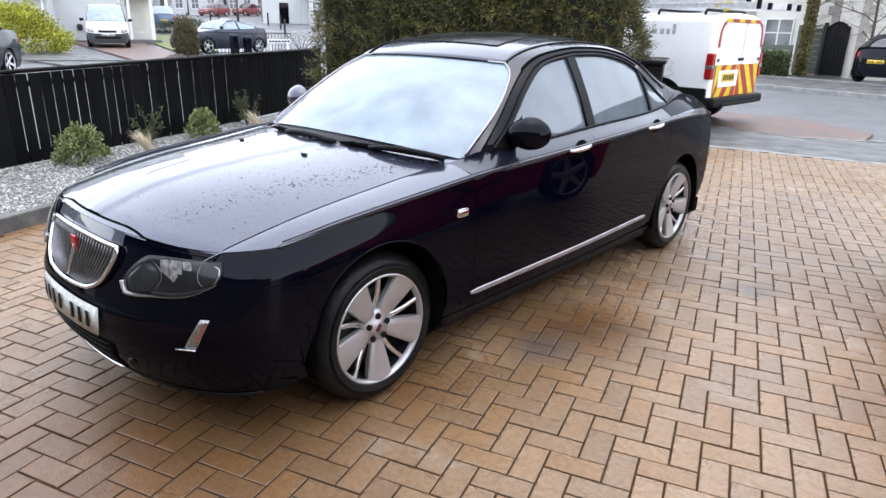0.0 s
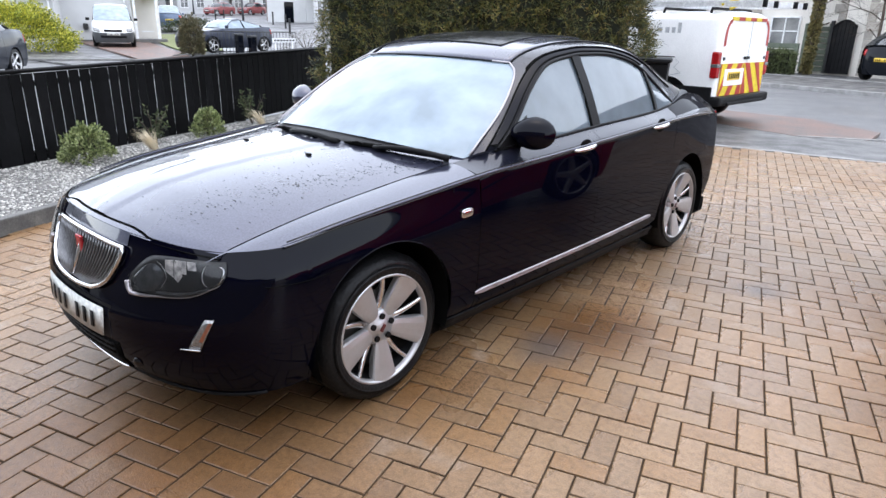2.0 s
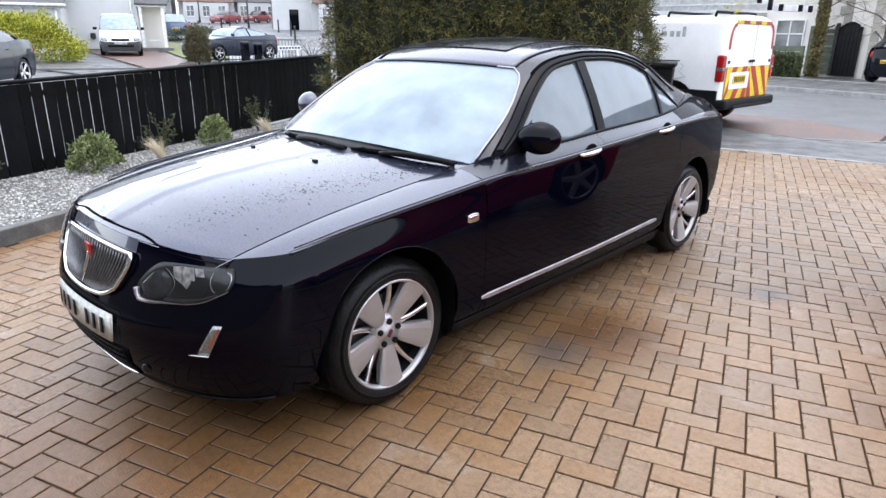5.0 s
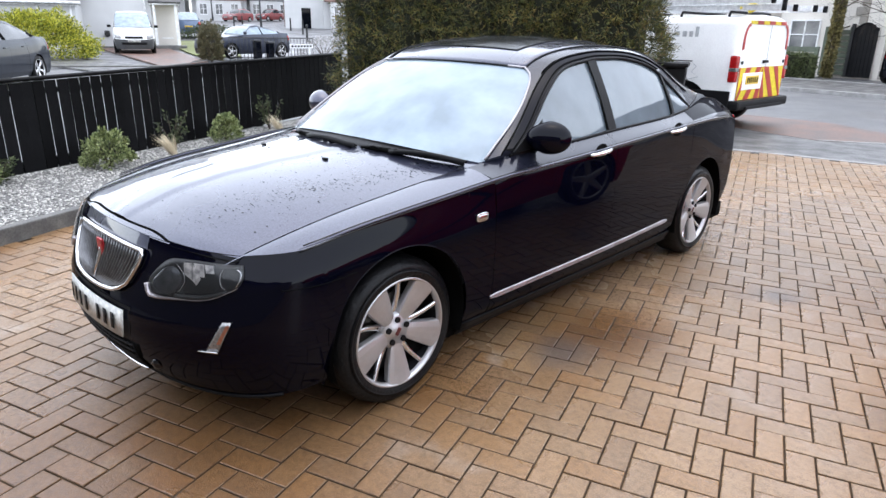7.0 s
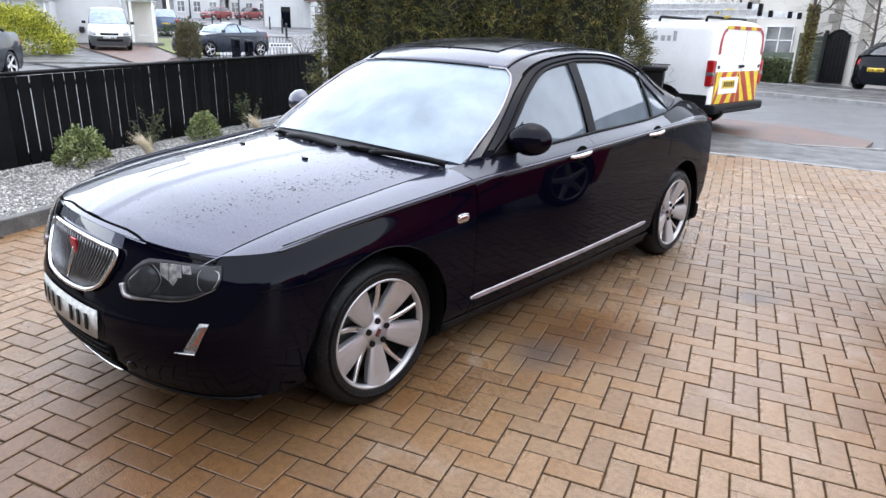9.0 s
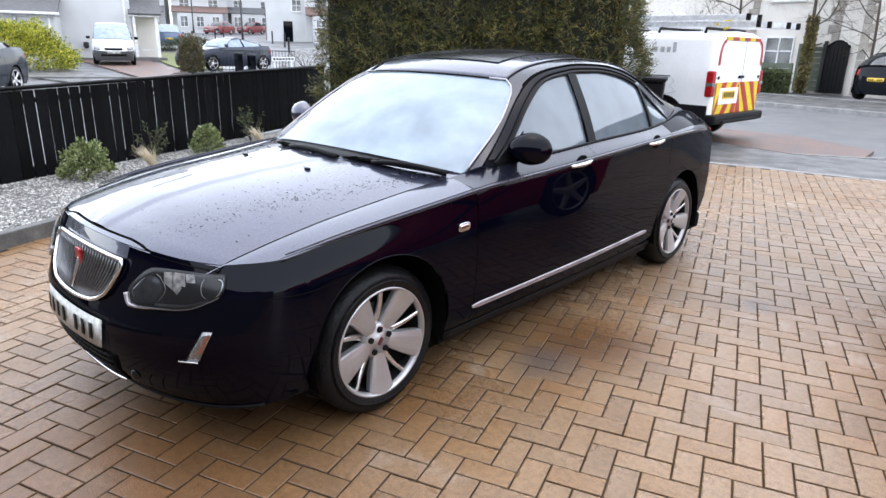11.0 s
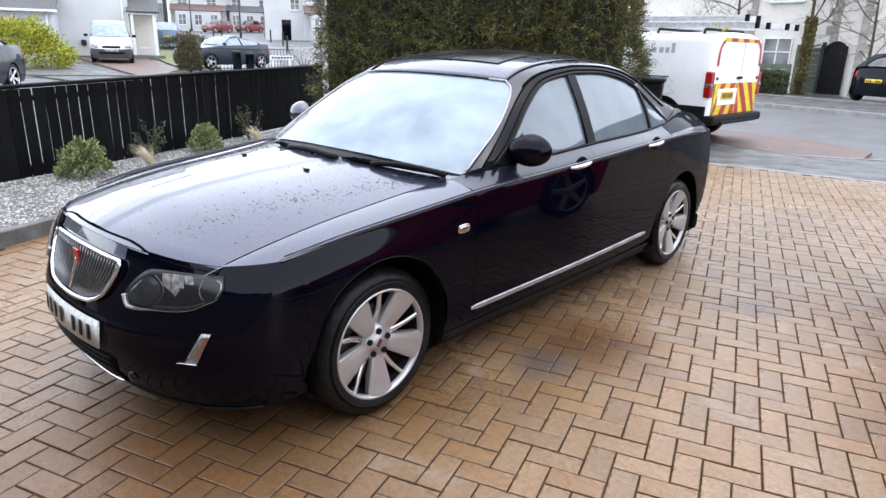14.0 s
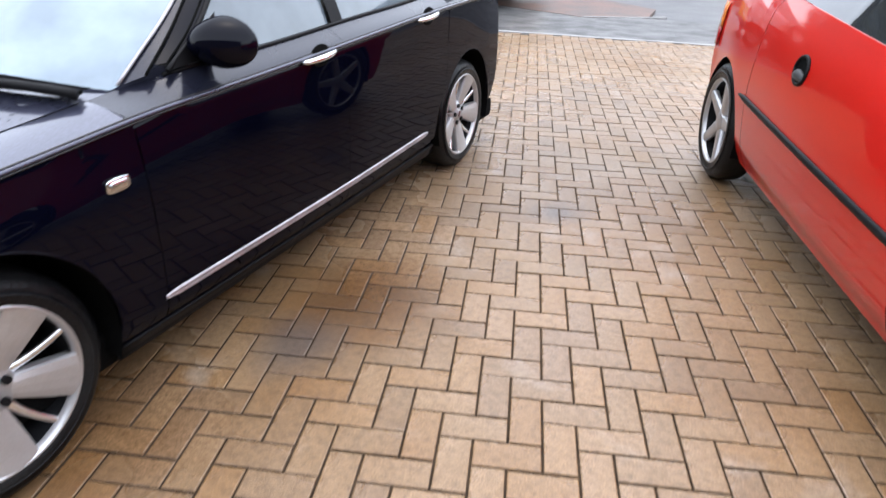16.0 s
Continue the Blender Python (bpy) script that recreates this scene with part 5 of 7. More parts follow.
# ---- other vehicles ----
def simple_car(name, label, m, paint, yf=-.85, wb=2.65, yr=3.7, W=1.76, zt=None, xb=.80, cabin=None, roof_paint=None, glass=None, R=.32, wheel="five",
               arch=.35, group="", plate=None, rear_lamps=True, category="car", side_strip=None, low=.2, pillars=(1.45,), bumper=None):
    """A car that faces -y, front axle at y = 0: sides with real arches, rounded nose and tail, deck, cabin, wheels, lamps."""
    t = thing(name, label, category, group, m=m)
    glass = glass or DARKGLASS
    ztop = spl(zt)
    yjf, yjr = yf + .46, yr - .46
    plan = spl([(yjf, .935), (yf + 1.1, 1.0), ((yf + yr) / 2, 1.005), (yr - 1.0, .99), (yjr, .935)])
    prof = spl([(0, .90), (.15, .965), (.5, 1.0), (.75, .985), (.92, .95), (1, .90)])

    def sxf(y, z):
        return W / 2 * plan(y) * prof(min(1, max(0, (z - low) / (ztop(y) - low))))

    def panel(nm, P, s):
        """A side panel with the body's smooth normals."""
        h = .004
        N = []
        for row in P:
            N.append([])
            for p in row:
                n = np.array((1.0, -(sxf(p[1] + h, p[2]) - sxf(p[1] - h, p[2])) / (2 * h), -(sxf(p[1], p[2] + h) - sxf(p[1], p[2] - h)) / (2 * h)))
                n /= np.linalg.norm(n)
                N[-1].append((s * n[0], n[1], n[2]))
        return sheet(nm, P, paint, t, normals=N)

    def cols(c, y0, y1):
        ys = []
        a, b = c - arch, c + arch
        ys += [(y0 + (a - y0) * i / 8, low) for i in range(9)]
        ys += [(c - arch * math.cos(math.pi * i / 24), R + arch * math.sin(math.pi * i / 24)) for i in range(25)]
        ys += [(b + (y1 - b) * i / 8, low) for i in range(9)]
        return [[(sxf(y, zb + (ztop(y) - zb) * k / 12), y, zb + (ztop(y) - zb) * k / 12) for k in range(13)] for y, zb in ys]
    mid = wb / 2
    bumper = bumper or paint
    for s in (1, -1):
        panel("front_wing", flip(cols(0, yjf, wb * .23 + .0), s) if arch < wb * .23 - 0 else flip(cols(0, yjf, arch + .12), s), s)
        f0 = max(wb * .23, arch + .12) if arch >= wb * .23 else wb * .23
        panel("rear_wing", flip(cols(wb, wb - arch - .10, yjr), s), s)
        y1 = wb - arch - .104
        cuts = [f0 + .004] + [p for p in pillars if f0 < p < y1 - .2] + [y1]
        for a, b in zip(cuts, cuts[1:]):
            d = panel("door", [[(s * sxf(y, z), y, z) for z in np.linspace(low, ztop(y), 13)] for y in np.linspace(a + .0015, b - .0015, 9)], s)
            hy, hz = (b - .19, low + (ztop(b - .19) - low) * .80)
            if name != "red_convertible":
                tube("door_handle", [(s * (sxf(hy, hz) + .006), hy - .07, hz), (s * (sxf(hy, hz) + .022), hy, hz), (s * (sxf(hy, hz) + .006), hy + .07, hz)], .010, BLACK, d, n=6)
        sheet("inner_side", [[(s * (sxf(y, z) - .02), y, z) for z in (low, .45, ztop(y) - .03)] for y in np.linspace(arch + .05, wb - arch - .05, 8)], DARKVOID, t)
        for c in (0, wb):
            P = []
            for q in np.linspace(-.3, math.pi + .3, 20):
                P.append([(s * x, c + (arch + .003) * math.cos(q), R + (arch + .003) * math.sin(q)) for x in (W / 2 * .955, W / 2 - .4)])
            sheet("wheel_arch_liner", P, DARKVOID, t)
            road_wheel(t, s * (W / 2 - .015), c, R, s, .3 * c + s, R=R, rim=R * .72, w=.2, style=wheel)

    def end(yj, yt, sg, nm, flo, fhi, material):
        P = []
        for i in range(-20, 21):
            th = i / 20
            a = abs(th) * math.pi / 2
            row = []
            for f in np.linspace(flo, fhi, 8):
                zj = low + f * (ztop(yj) - low)
                xj = sxf(yj, zj)
                yn = yt - sg * (.05 * (1 - f) ** 3 + .13 * f ** 4)
                x = math.copysign(xj * math.sin(a) ** .88, th)
                y = yj + (yn - yj) * max(0, math.cos(a)) ** .75
                row.append((x, y, low + f * (ztop(y) - low)))
            P.append(row)
        G_ = np.array(P)
        N = np.cross(np.gradient(G_, axis=0).reshape(-1, 3), np.gradient(G_, axis=1).reshape(-1, 3)).reshape(G_.shape)
        N /= np.linalg.norm(N, axis=2, keepdims=True) + 1e-9
        for i in range(41):
            w = min(1.0, max(0.0, (abs(i - 20) / 20 - .65) / .35))
            w = w * w * (3 - 2 * w)
            for k in range(8):
                z, h = G_[i, k][2], .004
                sn = np.array((1.0, -(sxf(yj + h, z) - sxf(yj - h, z)) / (2 * h), -(sxf(yj, z + h) - sxf(yj, z - h)) / (2 * h)))
                sn /= np.linalg.norm(sn)
                sn[0] *= 1 if i > 20 else -1
                n = N[i, k] * (1 if N[i, k] @ (G_[i, k] - np.array((0, wb / 2, .5))) > 0 else -1)
                n = n * (1 - w) + sn * w
                N[i, k] = n / np.linalg.norm(n)
        return sheet(nm, P, material, t, normals=N)
    end(yjf, yf, -1, "front_bumper", 0, .62, bumper)
    end(yjf, yf, -1, "nose", .62, 1.0, paint)
    end(yjr, yr, 1, "rear_bumper", 0, .45, bumper)
    end(yjr, yr, 1, "tail", .45, 1.0, paint)

    def edge(y):
        if y < yjf:
            k = min(1, (yjf - y) / (yjf - yf - .13))
            return sxf(yjf, ztop(yjf)) * max(0.0, 1 - k ** (1 / .75 * 2)) ** .5 if k < 1 else .02
        if y > yjr:
            k = min(1, (y - yjr) / (yr - .13 - yjr))
            return sxf(yjr, ztop(yjr)) * max(0.0, 1 - k ** (1 / .75 * 2)) ** .5 if k < 1 else .02
        return sxf(y, ztop(y))
    P = [[(edge(y) * u, y, ztop(y) + .03 * (1 - u * u)) for u in np.linspace(-1, 1, 13)] for y in list(np.linspace(yf + .13, yjf, 8)) + list(np.linspace(yjf + .05, yjr - .05, 24)) + list(np.linspace(yjr, yr - .13, 8))]
    sheet("deck", P, paint, t)
    if cabin:
        b0, t0, t1, b1, zr, xr = cabin
        zb0, zb1 = ztop(b0), ztop(b1)
        CP = [(xb * W / 1.76 * .92, b0, zb0), ((xb * W / 1.76 + xr) / 2, (b0 + t0) / 2, (zb0 + zr) / 2 + .03), (xr, t0, zr - .06), (xr + .005, t0 + .25, zr - .015), (xr + .005, (t0 + t1) / 2, zr), (xr + .005, t1 - .25, zr - .02), (xr, t1, zr - .07), (xb * .88, b1, zb1)]
        Cc = curve3(CP, 41)
        ia = min(range(41), key=lambda i: abs(Cc[i][1] - t0 - .03))
        ir = min(range(41), key=lambda i: abs(Cc[i][1] - t1))

        def acr(i0, i1, g):
            out = []
            for i in range(i0, i1 + 1):
                f = (i - i0) / max(1, i1 - i0)
                by, bz = g(f)
                out.append([(Cc[i][0] * s, Cc[i][1] + by * (1 - abs(s) ** 2.2), Cc[i][2] + bz * (1 - abs(s) ** 2.2)) for s in np.linspace(-1, 1, 15)])
            return out
        sheet("windscreen", acr(0, ia, lambda f: (-.14 + .09 * f, .05 - .02 * f)), glass, t)
        sheet("roof", acr(ia, ir, lambda f: (-.05 + .1 * f, .04)), roof_paint or paint, t, thick=.008)
        sheet("rear_window", acr(ir, 40, lambda f: (.05 + .05 * f, .035)), glass if not roof_paint else roof_paint, t)
        for s in (1, -1):
            def belt(i):
                y = Cc[i][1]
                return np.array((sxf(min(max(y, yjf), yjr), ztop(y)), y, ztop(y)))
            up = [Cc[i] + (belt(i) - Cc[i]) * .14 for i in range(41)]
            sheet("roof_rail", [[(s * (Cc[i] + (up[i] - Cc[i]) * q)[0], (Cc[i])[1], (Cc[i] + (up[i] - Cc[i]) * q)[2]) for q in (0, .5, 1)] for i in range(41)], roof_paint or paint, t)
            sheet("side_glass", [[(s * (up[i] + (belt(i) - up[i]) * q)[0] - s * .006, up[i][1], (up[i] + (belt(i) - up[i]) * q)[2]) for q in np.linspace(0, 1, 5)] for i in range(3, 38)], glass, t)
            for yp in pillars + (b1 - .25,):
                i = min(range(41), key=lambda k: abs(Cc[k][1] - yp))
                tube("pillar", [(s * (up[i][0] + .002), up[i][1], up[i][2]), (s * (belt(i)[0] + .002), belt(i)[1], belt(i)[2])], .03, BLACK if not roof_paint else roof_paint, t, n=6)
            bm = bmesh.new()
            box_bm(bm, (s * (W / 2 + .09), b0 - .10, ztop(b0 - .10) + .09), (.17, .09, .12), .035)
            part("door_mirror", bm, paint if paint is not WHITEPAINT else BLACK, t)

    def end_pt(front, th, f, out):
        yj, yt, sg = (yjf, yf, -1) if front else (yjr, yr, 1)
        a = abs(th) * math.pi / 2
        zj = low + f * (ztop(yj) - low)
        yn = yt - sg * (.05 * (1 - f) ** 3 + .13 * f ** 4)
        x = (sxf(yj, zj) + out * .5) * math.sin(a) ** .88
        y = yj + (yn - yj) * max(0, math.cos(a)) ** .75 + sg * out
        return (math.copysign(x, th), y, low + f * (ztop(y) - low))
    for s in (1, -1):
        sheet("headlamp", [[end_pt(True, s * th, f, .006) for f in np.linspace(.66, .86, 4)] for th in np.linspace(.42, .80, 7)], CLEARLENS, t, thick=.004)
        if rear_lamps:
            sheet("tail_lamp", [[end_pt(False, s * th, f, .006) for f in np.linspace(.66, .88, 4)] for th in np.linspace(.52, .95, 7)], REDLENS, t, thick=.004)
    sheet("front_grille", [[end_pt(True, th, f, .004) for f in (.30, .45)] for th in np.linspace(-.4, .4, 9)], BLACK, t, thick=.004)
    sheet("upper_grille", [[end_pt(True, th, f, .004) for f in (.68, .82)] for th in np.linspace(-.26, .26, 9)], BLACK, t, thick=.004)
    for front in (True, False):
        pl = sheet("number_plate", [[end_pt(front, th, f, .016) for f in (.47, .60)] for th in np.linspace(-.17, .17, 7)], WHITEPLATE if front else YELLOWPLATE, t, thick=.004)
        for k in (-3, -2, -1, 1, 2, 3):
            sheet("plate_mark", [[end_pt(front, k * .042 + d, f, .021) for f in (.50, .57)] for d in (-.012, .012)], BLACK, pl)
    block("underbody", (0, wb / 2, .24), (W - .35, wb + .8, .10), DARKVOID, t)
    return t, sxf, ztop


GREYP = mat("slate_metallic", (0.012, 0.016, 0.026), 0.35, 0.2, coat=.5, spec=.05, fine=.03)
NAVYP = mat("navy_metallic", (0.008, 0.014, 0.034), 0.35, 0.2, coat=.35, fine=.03)
DARKP = mat("charcoal_metallic", (0.003, 0.004, 0.007), 0.5, 0.0, coat=0.4, spec=0.0, fine=.03)
BLUEP = mat("blue_metallic", (0.07, 0.11, 0.19), 0.3, 0.3, coat=1.0, fine=.03)
MAROON = mat("maroon_paint", (0.22, 0.03, 0.03), 0.3, 0.0, coat=1.0, fine=.03)
SOFTTOP = mat("black_soft_top", (0.015, 0.015, 0.016), 0.85, bump=.4, bscale=200)
GREYPLASTIC = mat("grey_bumper_plastic", (0.045, 0.047, 0.05), 0.6, bump=.1, bscale=200)

SALOON_TOP = [(-1, .70), (-.75, .78), (-.3, .88), (.6, .97), (1.2, 1.0), (2.4, 1.03), (2.9, 1.07), (3.3, 1.06), (3.9, .98)]


def stand(x, y, rz, dz=0.0):
    return Matrix.Translation((x, y, ground_z(x, y) + dz)) @ Matrix.Rotation(radians(rz), 4, "Z")


# red convertible beside the saloon
RED_TOP = [(-1, .66), (-.7, .74), (-.3, .85), (.6, .96), (1.1, .99), (1.7, 1.03), (2.2, 1.06), (2.7, 1.07), (3.1, 1.04), (3.5, .98)]
red, rsx, rzt = simple_car("red_convertible", "bright red convertible with black rubbing strips, parked on the paving", Matrix.Translation((3.80, 1.10, 0)) @ Matrix.Rotation(radians(18.6), 4, "Z"),
                           REDPAINT, yf=-.93, wb=2.61, yr=3.42, W=1.755, zt=RED_TOP, cabin=(.62, 1.25, 1.75, 2.35, 1.42, .56), roof_paint=SOFTTOP, R=.325, wheel="five", arch=.352, pillars=(2.10,), rear_lamps=False, low=.205)
for s in (1, -1):
    P = []
    for y in np.linspace(.42, 2.24, 24):
        z = .535 + .022 * (y - .6)
        k = 1.0 if .45 < y < 2.21 else .3
        P.append([(s * (rsx(y, z) + a), y, z + b * k) for a, b in ((.001, -.015), (.010, -.012), (.013, 0), (.010, .012), (.001, .015))])
    sheet("rubbing_strip", P, BLACK, red, "black rubber side strip")
    y, z = 1.61, .825
    rim_ = [(y + .060 * math.cos(a), z + .055 * math.sin(a)) for a in np.linspace(0, 2 * math.pi, 29)]
    hd = tube("door_handle", [(s * (rsx(q, w) + .004), q, w) for q, w in rim_], .0075, BLACK, red, "black oval pull handle", n=8)
    # flat near-black oval in place of a shaded recess
    polys("handle_recess", [(s * (rsx(q, w) + .003), q, w) for q, w in rim_[:-1]], [tuple(range(28))], DARKVOID, hd)
    bm = bmesh.new()
    bmesh.ops.create_uvsphere(bm, u_segments=20, v_segments=10, radius=1)
    for w in bm.verts:
        w.co = (s * (rsx(y, z) + .008 + w.co.x * .013), y + w.co.y * .058, z - .020 + w.co.z * .024 - .010 * w.co.y ** 2)
    part("handle_bar", bm, GREYPLASTIC, hd, smooth=True)
    for nm, z0, z1, mm in (("tail_lamp", .78, .92, AMBER), ("reflector", .68, .78, REDLENS)):
        P = []
        for q in np.linspace(.80, .99, 6):
            a = q * math.pi / 2
            P.append([(s * (rsx(2.96, z) * math.sin(a) ** .88 + .005), 2.96 + .43 * math.cos(a) ** .75, z) for z in np.linspace(z0, z1, 4)])
        sheet(nm, P, mm, red, thick=.004)
tube("aerial", [(.1, 2.75, 1.09), (.1, 2.80, 1.45)], [.006, .002], BLACK, red, n=6)

# cars in the street
simple_car("grey_saloon", "slate-grey saloon car parked at the far kerb", stand(-14.2, .84, 50), GREYP, wb=2.8, yr=3.85, zt=SALOON_TOP, cabin=(.75, 1.35, 2.35, 3.05, 1.43, .55), wheel="twin", pillars=(1.55,))
simple_car("navy_coupe", "dark navy coupe parked across the street", stand(-24.6, 12.6, 10), NAVYP, wb=2.78, yf=-.9, yr=3.6, zt=SALOON_TOP, cabin=(.75, 1.30, 2.0, 2.95, 1.38, .52), wheel="twin", pillars=(1.75,), glass=SCREEN)
CADDY_TOP = [(-1, .80), (-.7, .90), (-.3, 1.02), (.3, 1.12), (1.2, 1.14), (3.6, 1.14)]
simple_car("white_van", "small white panel van with grey bumpers on a red drive", stand(-29.5, 11.0, 68), WHITEPAINT, yf=-.85, wb=2.68, yr=3.55, W=1.79, zt=CADDY_TOP, cabin=(.20, .95, 3.0, 3.4, 1.83, .66), bumper=GREYPLASTIC, pillars=(1.3,), category="van", glass=SCREEN)
simple_car("dark_estate", "dark estate car parked up the street", stand(-52.0, 23.0, 245), DARKP, zt=SALOON_TOP, cabin=(.75, 1.3, 2.9, 3.5, 1.62, .58), pillars=(1.5,), group="cars up the street")
simple_car("blue_estate", "blue estate car parked up the street", stand(-46.0, 21.5, 245), BLUEP, zt=SALOON_TOP, cabin=(.75, 1.3, 2.9, 3.5, 1.55, .58), pillars=(1.5,), group="cars up the street", glass=SCREEN)
simple_car("maroon_hatchback", "maroon hatchback far up the street", stand(-75.5, 41.0, 20), MAROON, zt=SALOON_TOP, cabin=(.75, 1.3, 2.7, 3.4, 1.5, .58), pillars=(1.5,), group="cars up the street")
simple_car("maroon_hatchback", "maroon hatchback far up the street", stand(-77.0, 46.5, 20), MAROON, zt=SALOON_TOP, cabin=(.75, 1.3, 2.7, 3.4, 1.5, .58), pillars=(1.5,), group="cars up the street")
HATCH_TOP = [(-1, .72), (-.7, .82), (-.3, .90), (.6, .98), (1.2, 1.0), (2.4, 1.04), (3.0, 1.05), (3.4, 1.02)]
simple_car("black_hatchback", "black hatchback parked across the road", stand(-.35, 25.3, 160, .0), DARKP, wb=2.59, yr=3.2, W=1.73, zt=HATCH_TOP, cabin=(.65, 1.2, 2.55, 3.02, 1.46, .56), pillars=(1.45,), wheel="twin")
simple_car("white_hatchback", "white hatchback parked beside the black one", stand(3.0, 24.8, 165, .0), WHITEPAINT, wb=2.6, yr=3.3, W=1.75, zt=HATCH_TOP, cabin=(.65, 1.2, 2.55, 3.1, 1.5, .56), pillars=(1.45,), glass=SCREEN)

# ---- white works van with ladders ----
van = thing("works_van", "white works van with ladders and red-yellow rear markings", "van", m=Matrix.Translation((-5.30, 10.15, .0)) @ Matrix.Rotation(radians(-93.8), 4, "Z"))
VR, VW, VT = 4.02, .955, 1.76


def van_ring(y, inset=0.0, zlow=.38):
    """Half outline of the van's section at y from sill to roof centre."""
    nose = spl([(-.8, .95), (-.5, 1.02), (.1, 1.10), (.55, 1.42), (.95, VT - .05), (1.3, VT), (5, VT)])(y)
    zt_ = nose - inset
    w = VW - inset - .06 * max(0, (-.3 - y))
    pts = []
    for f in np.linspace(0, 1, 7):
        z = zlow + (min(1.0, zt_ - .2) - zlow) * f
        pts.append((w - .015 * (1 - f), z))
    for f in np.linspace(.15, 1, 6):
        z = min(1.0, zt_ - .2) + (zt_ - .16 - min(1.0, zt_ - .2)) * f
        pts.append((w - .085 * f ** 1.6, z))
    x0, z0 = pts[-1]
    for q in np.linspace(.2, 1, 6):
        a = q * math.pi / 2
        pts.append((x0 - .14 * (1 - math.cos(a)), z0 + .12 * math.sin(a)))
    for q in (.7, .35, 0):
        pts.append((pts[-1][0] * q if q else 0.0, zt_ + .02 * (1 - q)))
    return pts


ysv = list(np.linspace(-.8, 3.86, 34)) + [3.92, 3.97, 4.0, VR]
rows = []
for y in ysv:
    ins = 0.0 if y < 3.9 else .07 * (1 - math.sqrt(max(0, 1 - ((y - 3.88) / (VR - 3.88)) ** 2)))
    r_ = van_ring(y, ins)
    rows.append([(x, y, z) for x, z in r_] + [(-x, y, z) for x, z in reversed(r_[:-1])])
sheet("body", rows, WHITEPAINT, van)
end_ring = rows[-1]
polys("rear_face", end_ring, [tuple(range(len(end_ring)))], WHITEPAINT, van)
block("underbody", (0, 1.6, .36), (1.6, 4.4, .2), DARKVOID, van)
for s in (1, -1):
    block("side_cladding", (s * (VW - .004), 1.9, .47), (.05, 4.16, .32), BLACK, van, bevel=.02)
    tube("side_moulding", [(s * (VW - .004), y, 1.06) for y in (.4, 2, 3.3)], .010, GREYPLASTIC, van, n=6)
    for y in (0.0, 3.22):
        road_wheel(van, s * (VW - .02), y, .33, s, .3, R=.33, rim=.21, w=.2, style="five")
        # near-black disc on the uncut side, painted as the shaded wheel well
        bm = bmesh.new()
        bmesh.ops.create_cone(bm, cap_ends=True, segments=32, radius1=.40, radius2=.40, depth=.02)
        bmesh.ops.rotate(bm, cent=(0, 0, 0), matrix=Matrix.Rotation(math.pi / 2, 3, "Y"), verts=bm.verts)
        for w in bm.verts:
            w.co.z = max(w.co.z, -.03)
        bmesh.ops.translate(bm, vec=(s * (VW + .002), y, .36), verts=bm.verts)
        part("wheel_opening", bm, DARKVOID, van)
    lamp = block("tail_lamp", (s * (VW - .035), VR - .045, .965), (.12, .12, .40), REDLENS, van, "tall red rear lamp", bevel=.03)
    block("lamp_band", (s * (VW - .030), VR - .040, .955), (.118, .122, .06), CLEARLENS, lamp, bevel=.015)
bumper_v = block("rear_bumper", (0, VR + .02, .415), (1.93, .20, .15), BLACK, van, "dark grey rear bumper", bevel=.05)
block("bumper_step", (0, VR + .10, .37), (1.4, .08, .05), BLACK, bumper_v, bevel=.02)
YEL = mat("reflective_yellow", (0.75, 0.58, 0.02), 0.4)
REDR = mat("reflective_red", (0.42, 0.03, 0.02), 0.4)
YB = VR + .008
panel = polys("marking_panel", [(-.84, YB, .49), (.84, YB, .49), (.84, YB, .985), (-.84, YB, .985)], [(0, 1, 2, 3)], YEL, van, "yellow and red diagonal rear marking")
for s in (1, -1):
    for k in range(4):
        a = .02 + .38 * k
        for_q = [(s * a, .49), (s * (a + .18), .49), (s * (a + .18 - .36), .985), (s * (a - .36), .985)]
        cl = [(max(0 if s > 0 else -.84, min(.84 if s > 0 else 0, x)), YB + .004, z) for x, z in for_q]
        if abs(cl[0][0] - cl[1][0]) + abs(cl[2][0] - cl[3][0]) > .02:
            polys("red_bar", cl, [(0, 1, 2, 3)], REDR, panel)
# plate set in the left-hand door, white surround
block("plate_panel", (.34, VR + .010, .77), (.70, .02, .26), WHITEPAINT, van, bevel=.008)
pl = block("number_plate", (.36, VR + .024, .79), (.46, .012, .13), YELLOWPLATE, van, "yellow plate with dark bars", bevel=.004)
for k in range(6):
    block("plate_mark", (.36 - .17 + .068 * k, VR + .031, .79), (.040, .004, .08), BLACK, pl, bevel=0)
tube("door_split", [(-.12, VR + .001, .49), (-.12, VR + .001, 1.64)], .003, GREYPLASTIC, van, n=6)
block("door_handle", (-.05, VR + .02, 1.065), (.18, .03, .045), BLACK, van, bevel=.01)
for s in (1, -1):
    block("hinge_mark", (s * .78, VR + .012, 1.06), (.05, .02, .05), GREYPLASTIC, van, bevel=.008)
    # curved reflective strip round the door's upper corner
    arc = [(.855, 1.24), (.850, 1.36), (.835, 1.47), (.800, 1.56), (.740, 1.625), (.660, 1.655)]
    strip_v = []
    for k, (x_, z_) in enumerate(arc):
        a_ = radians(8 + 76 * k / 5)
        strip_v += [(s * x_, VR + .006, z_), (s * (x_ - .085 * math.cos(a_)), VR + .006, z_ - .085 * math.sin(a_) + .03)]
    polys("edge_reflector", strip_v, [(2 * k, 2 * k + 1, 2 * k + 3, 2 * k + 2) for k in range(5)], REDR, van)
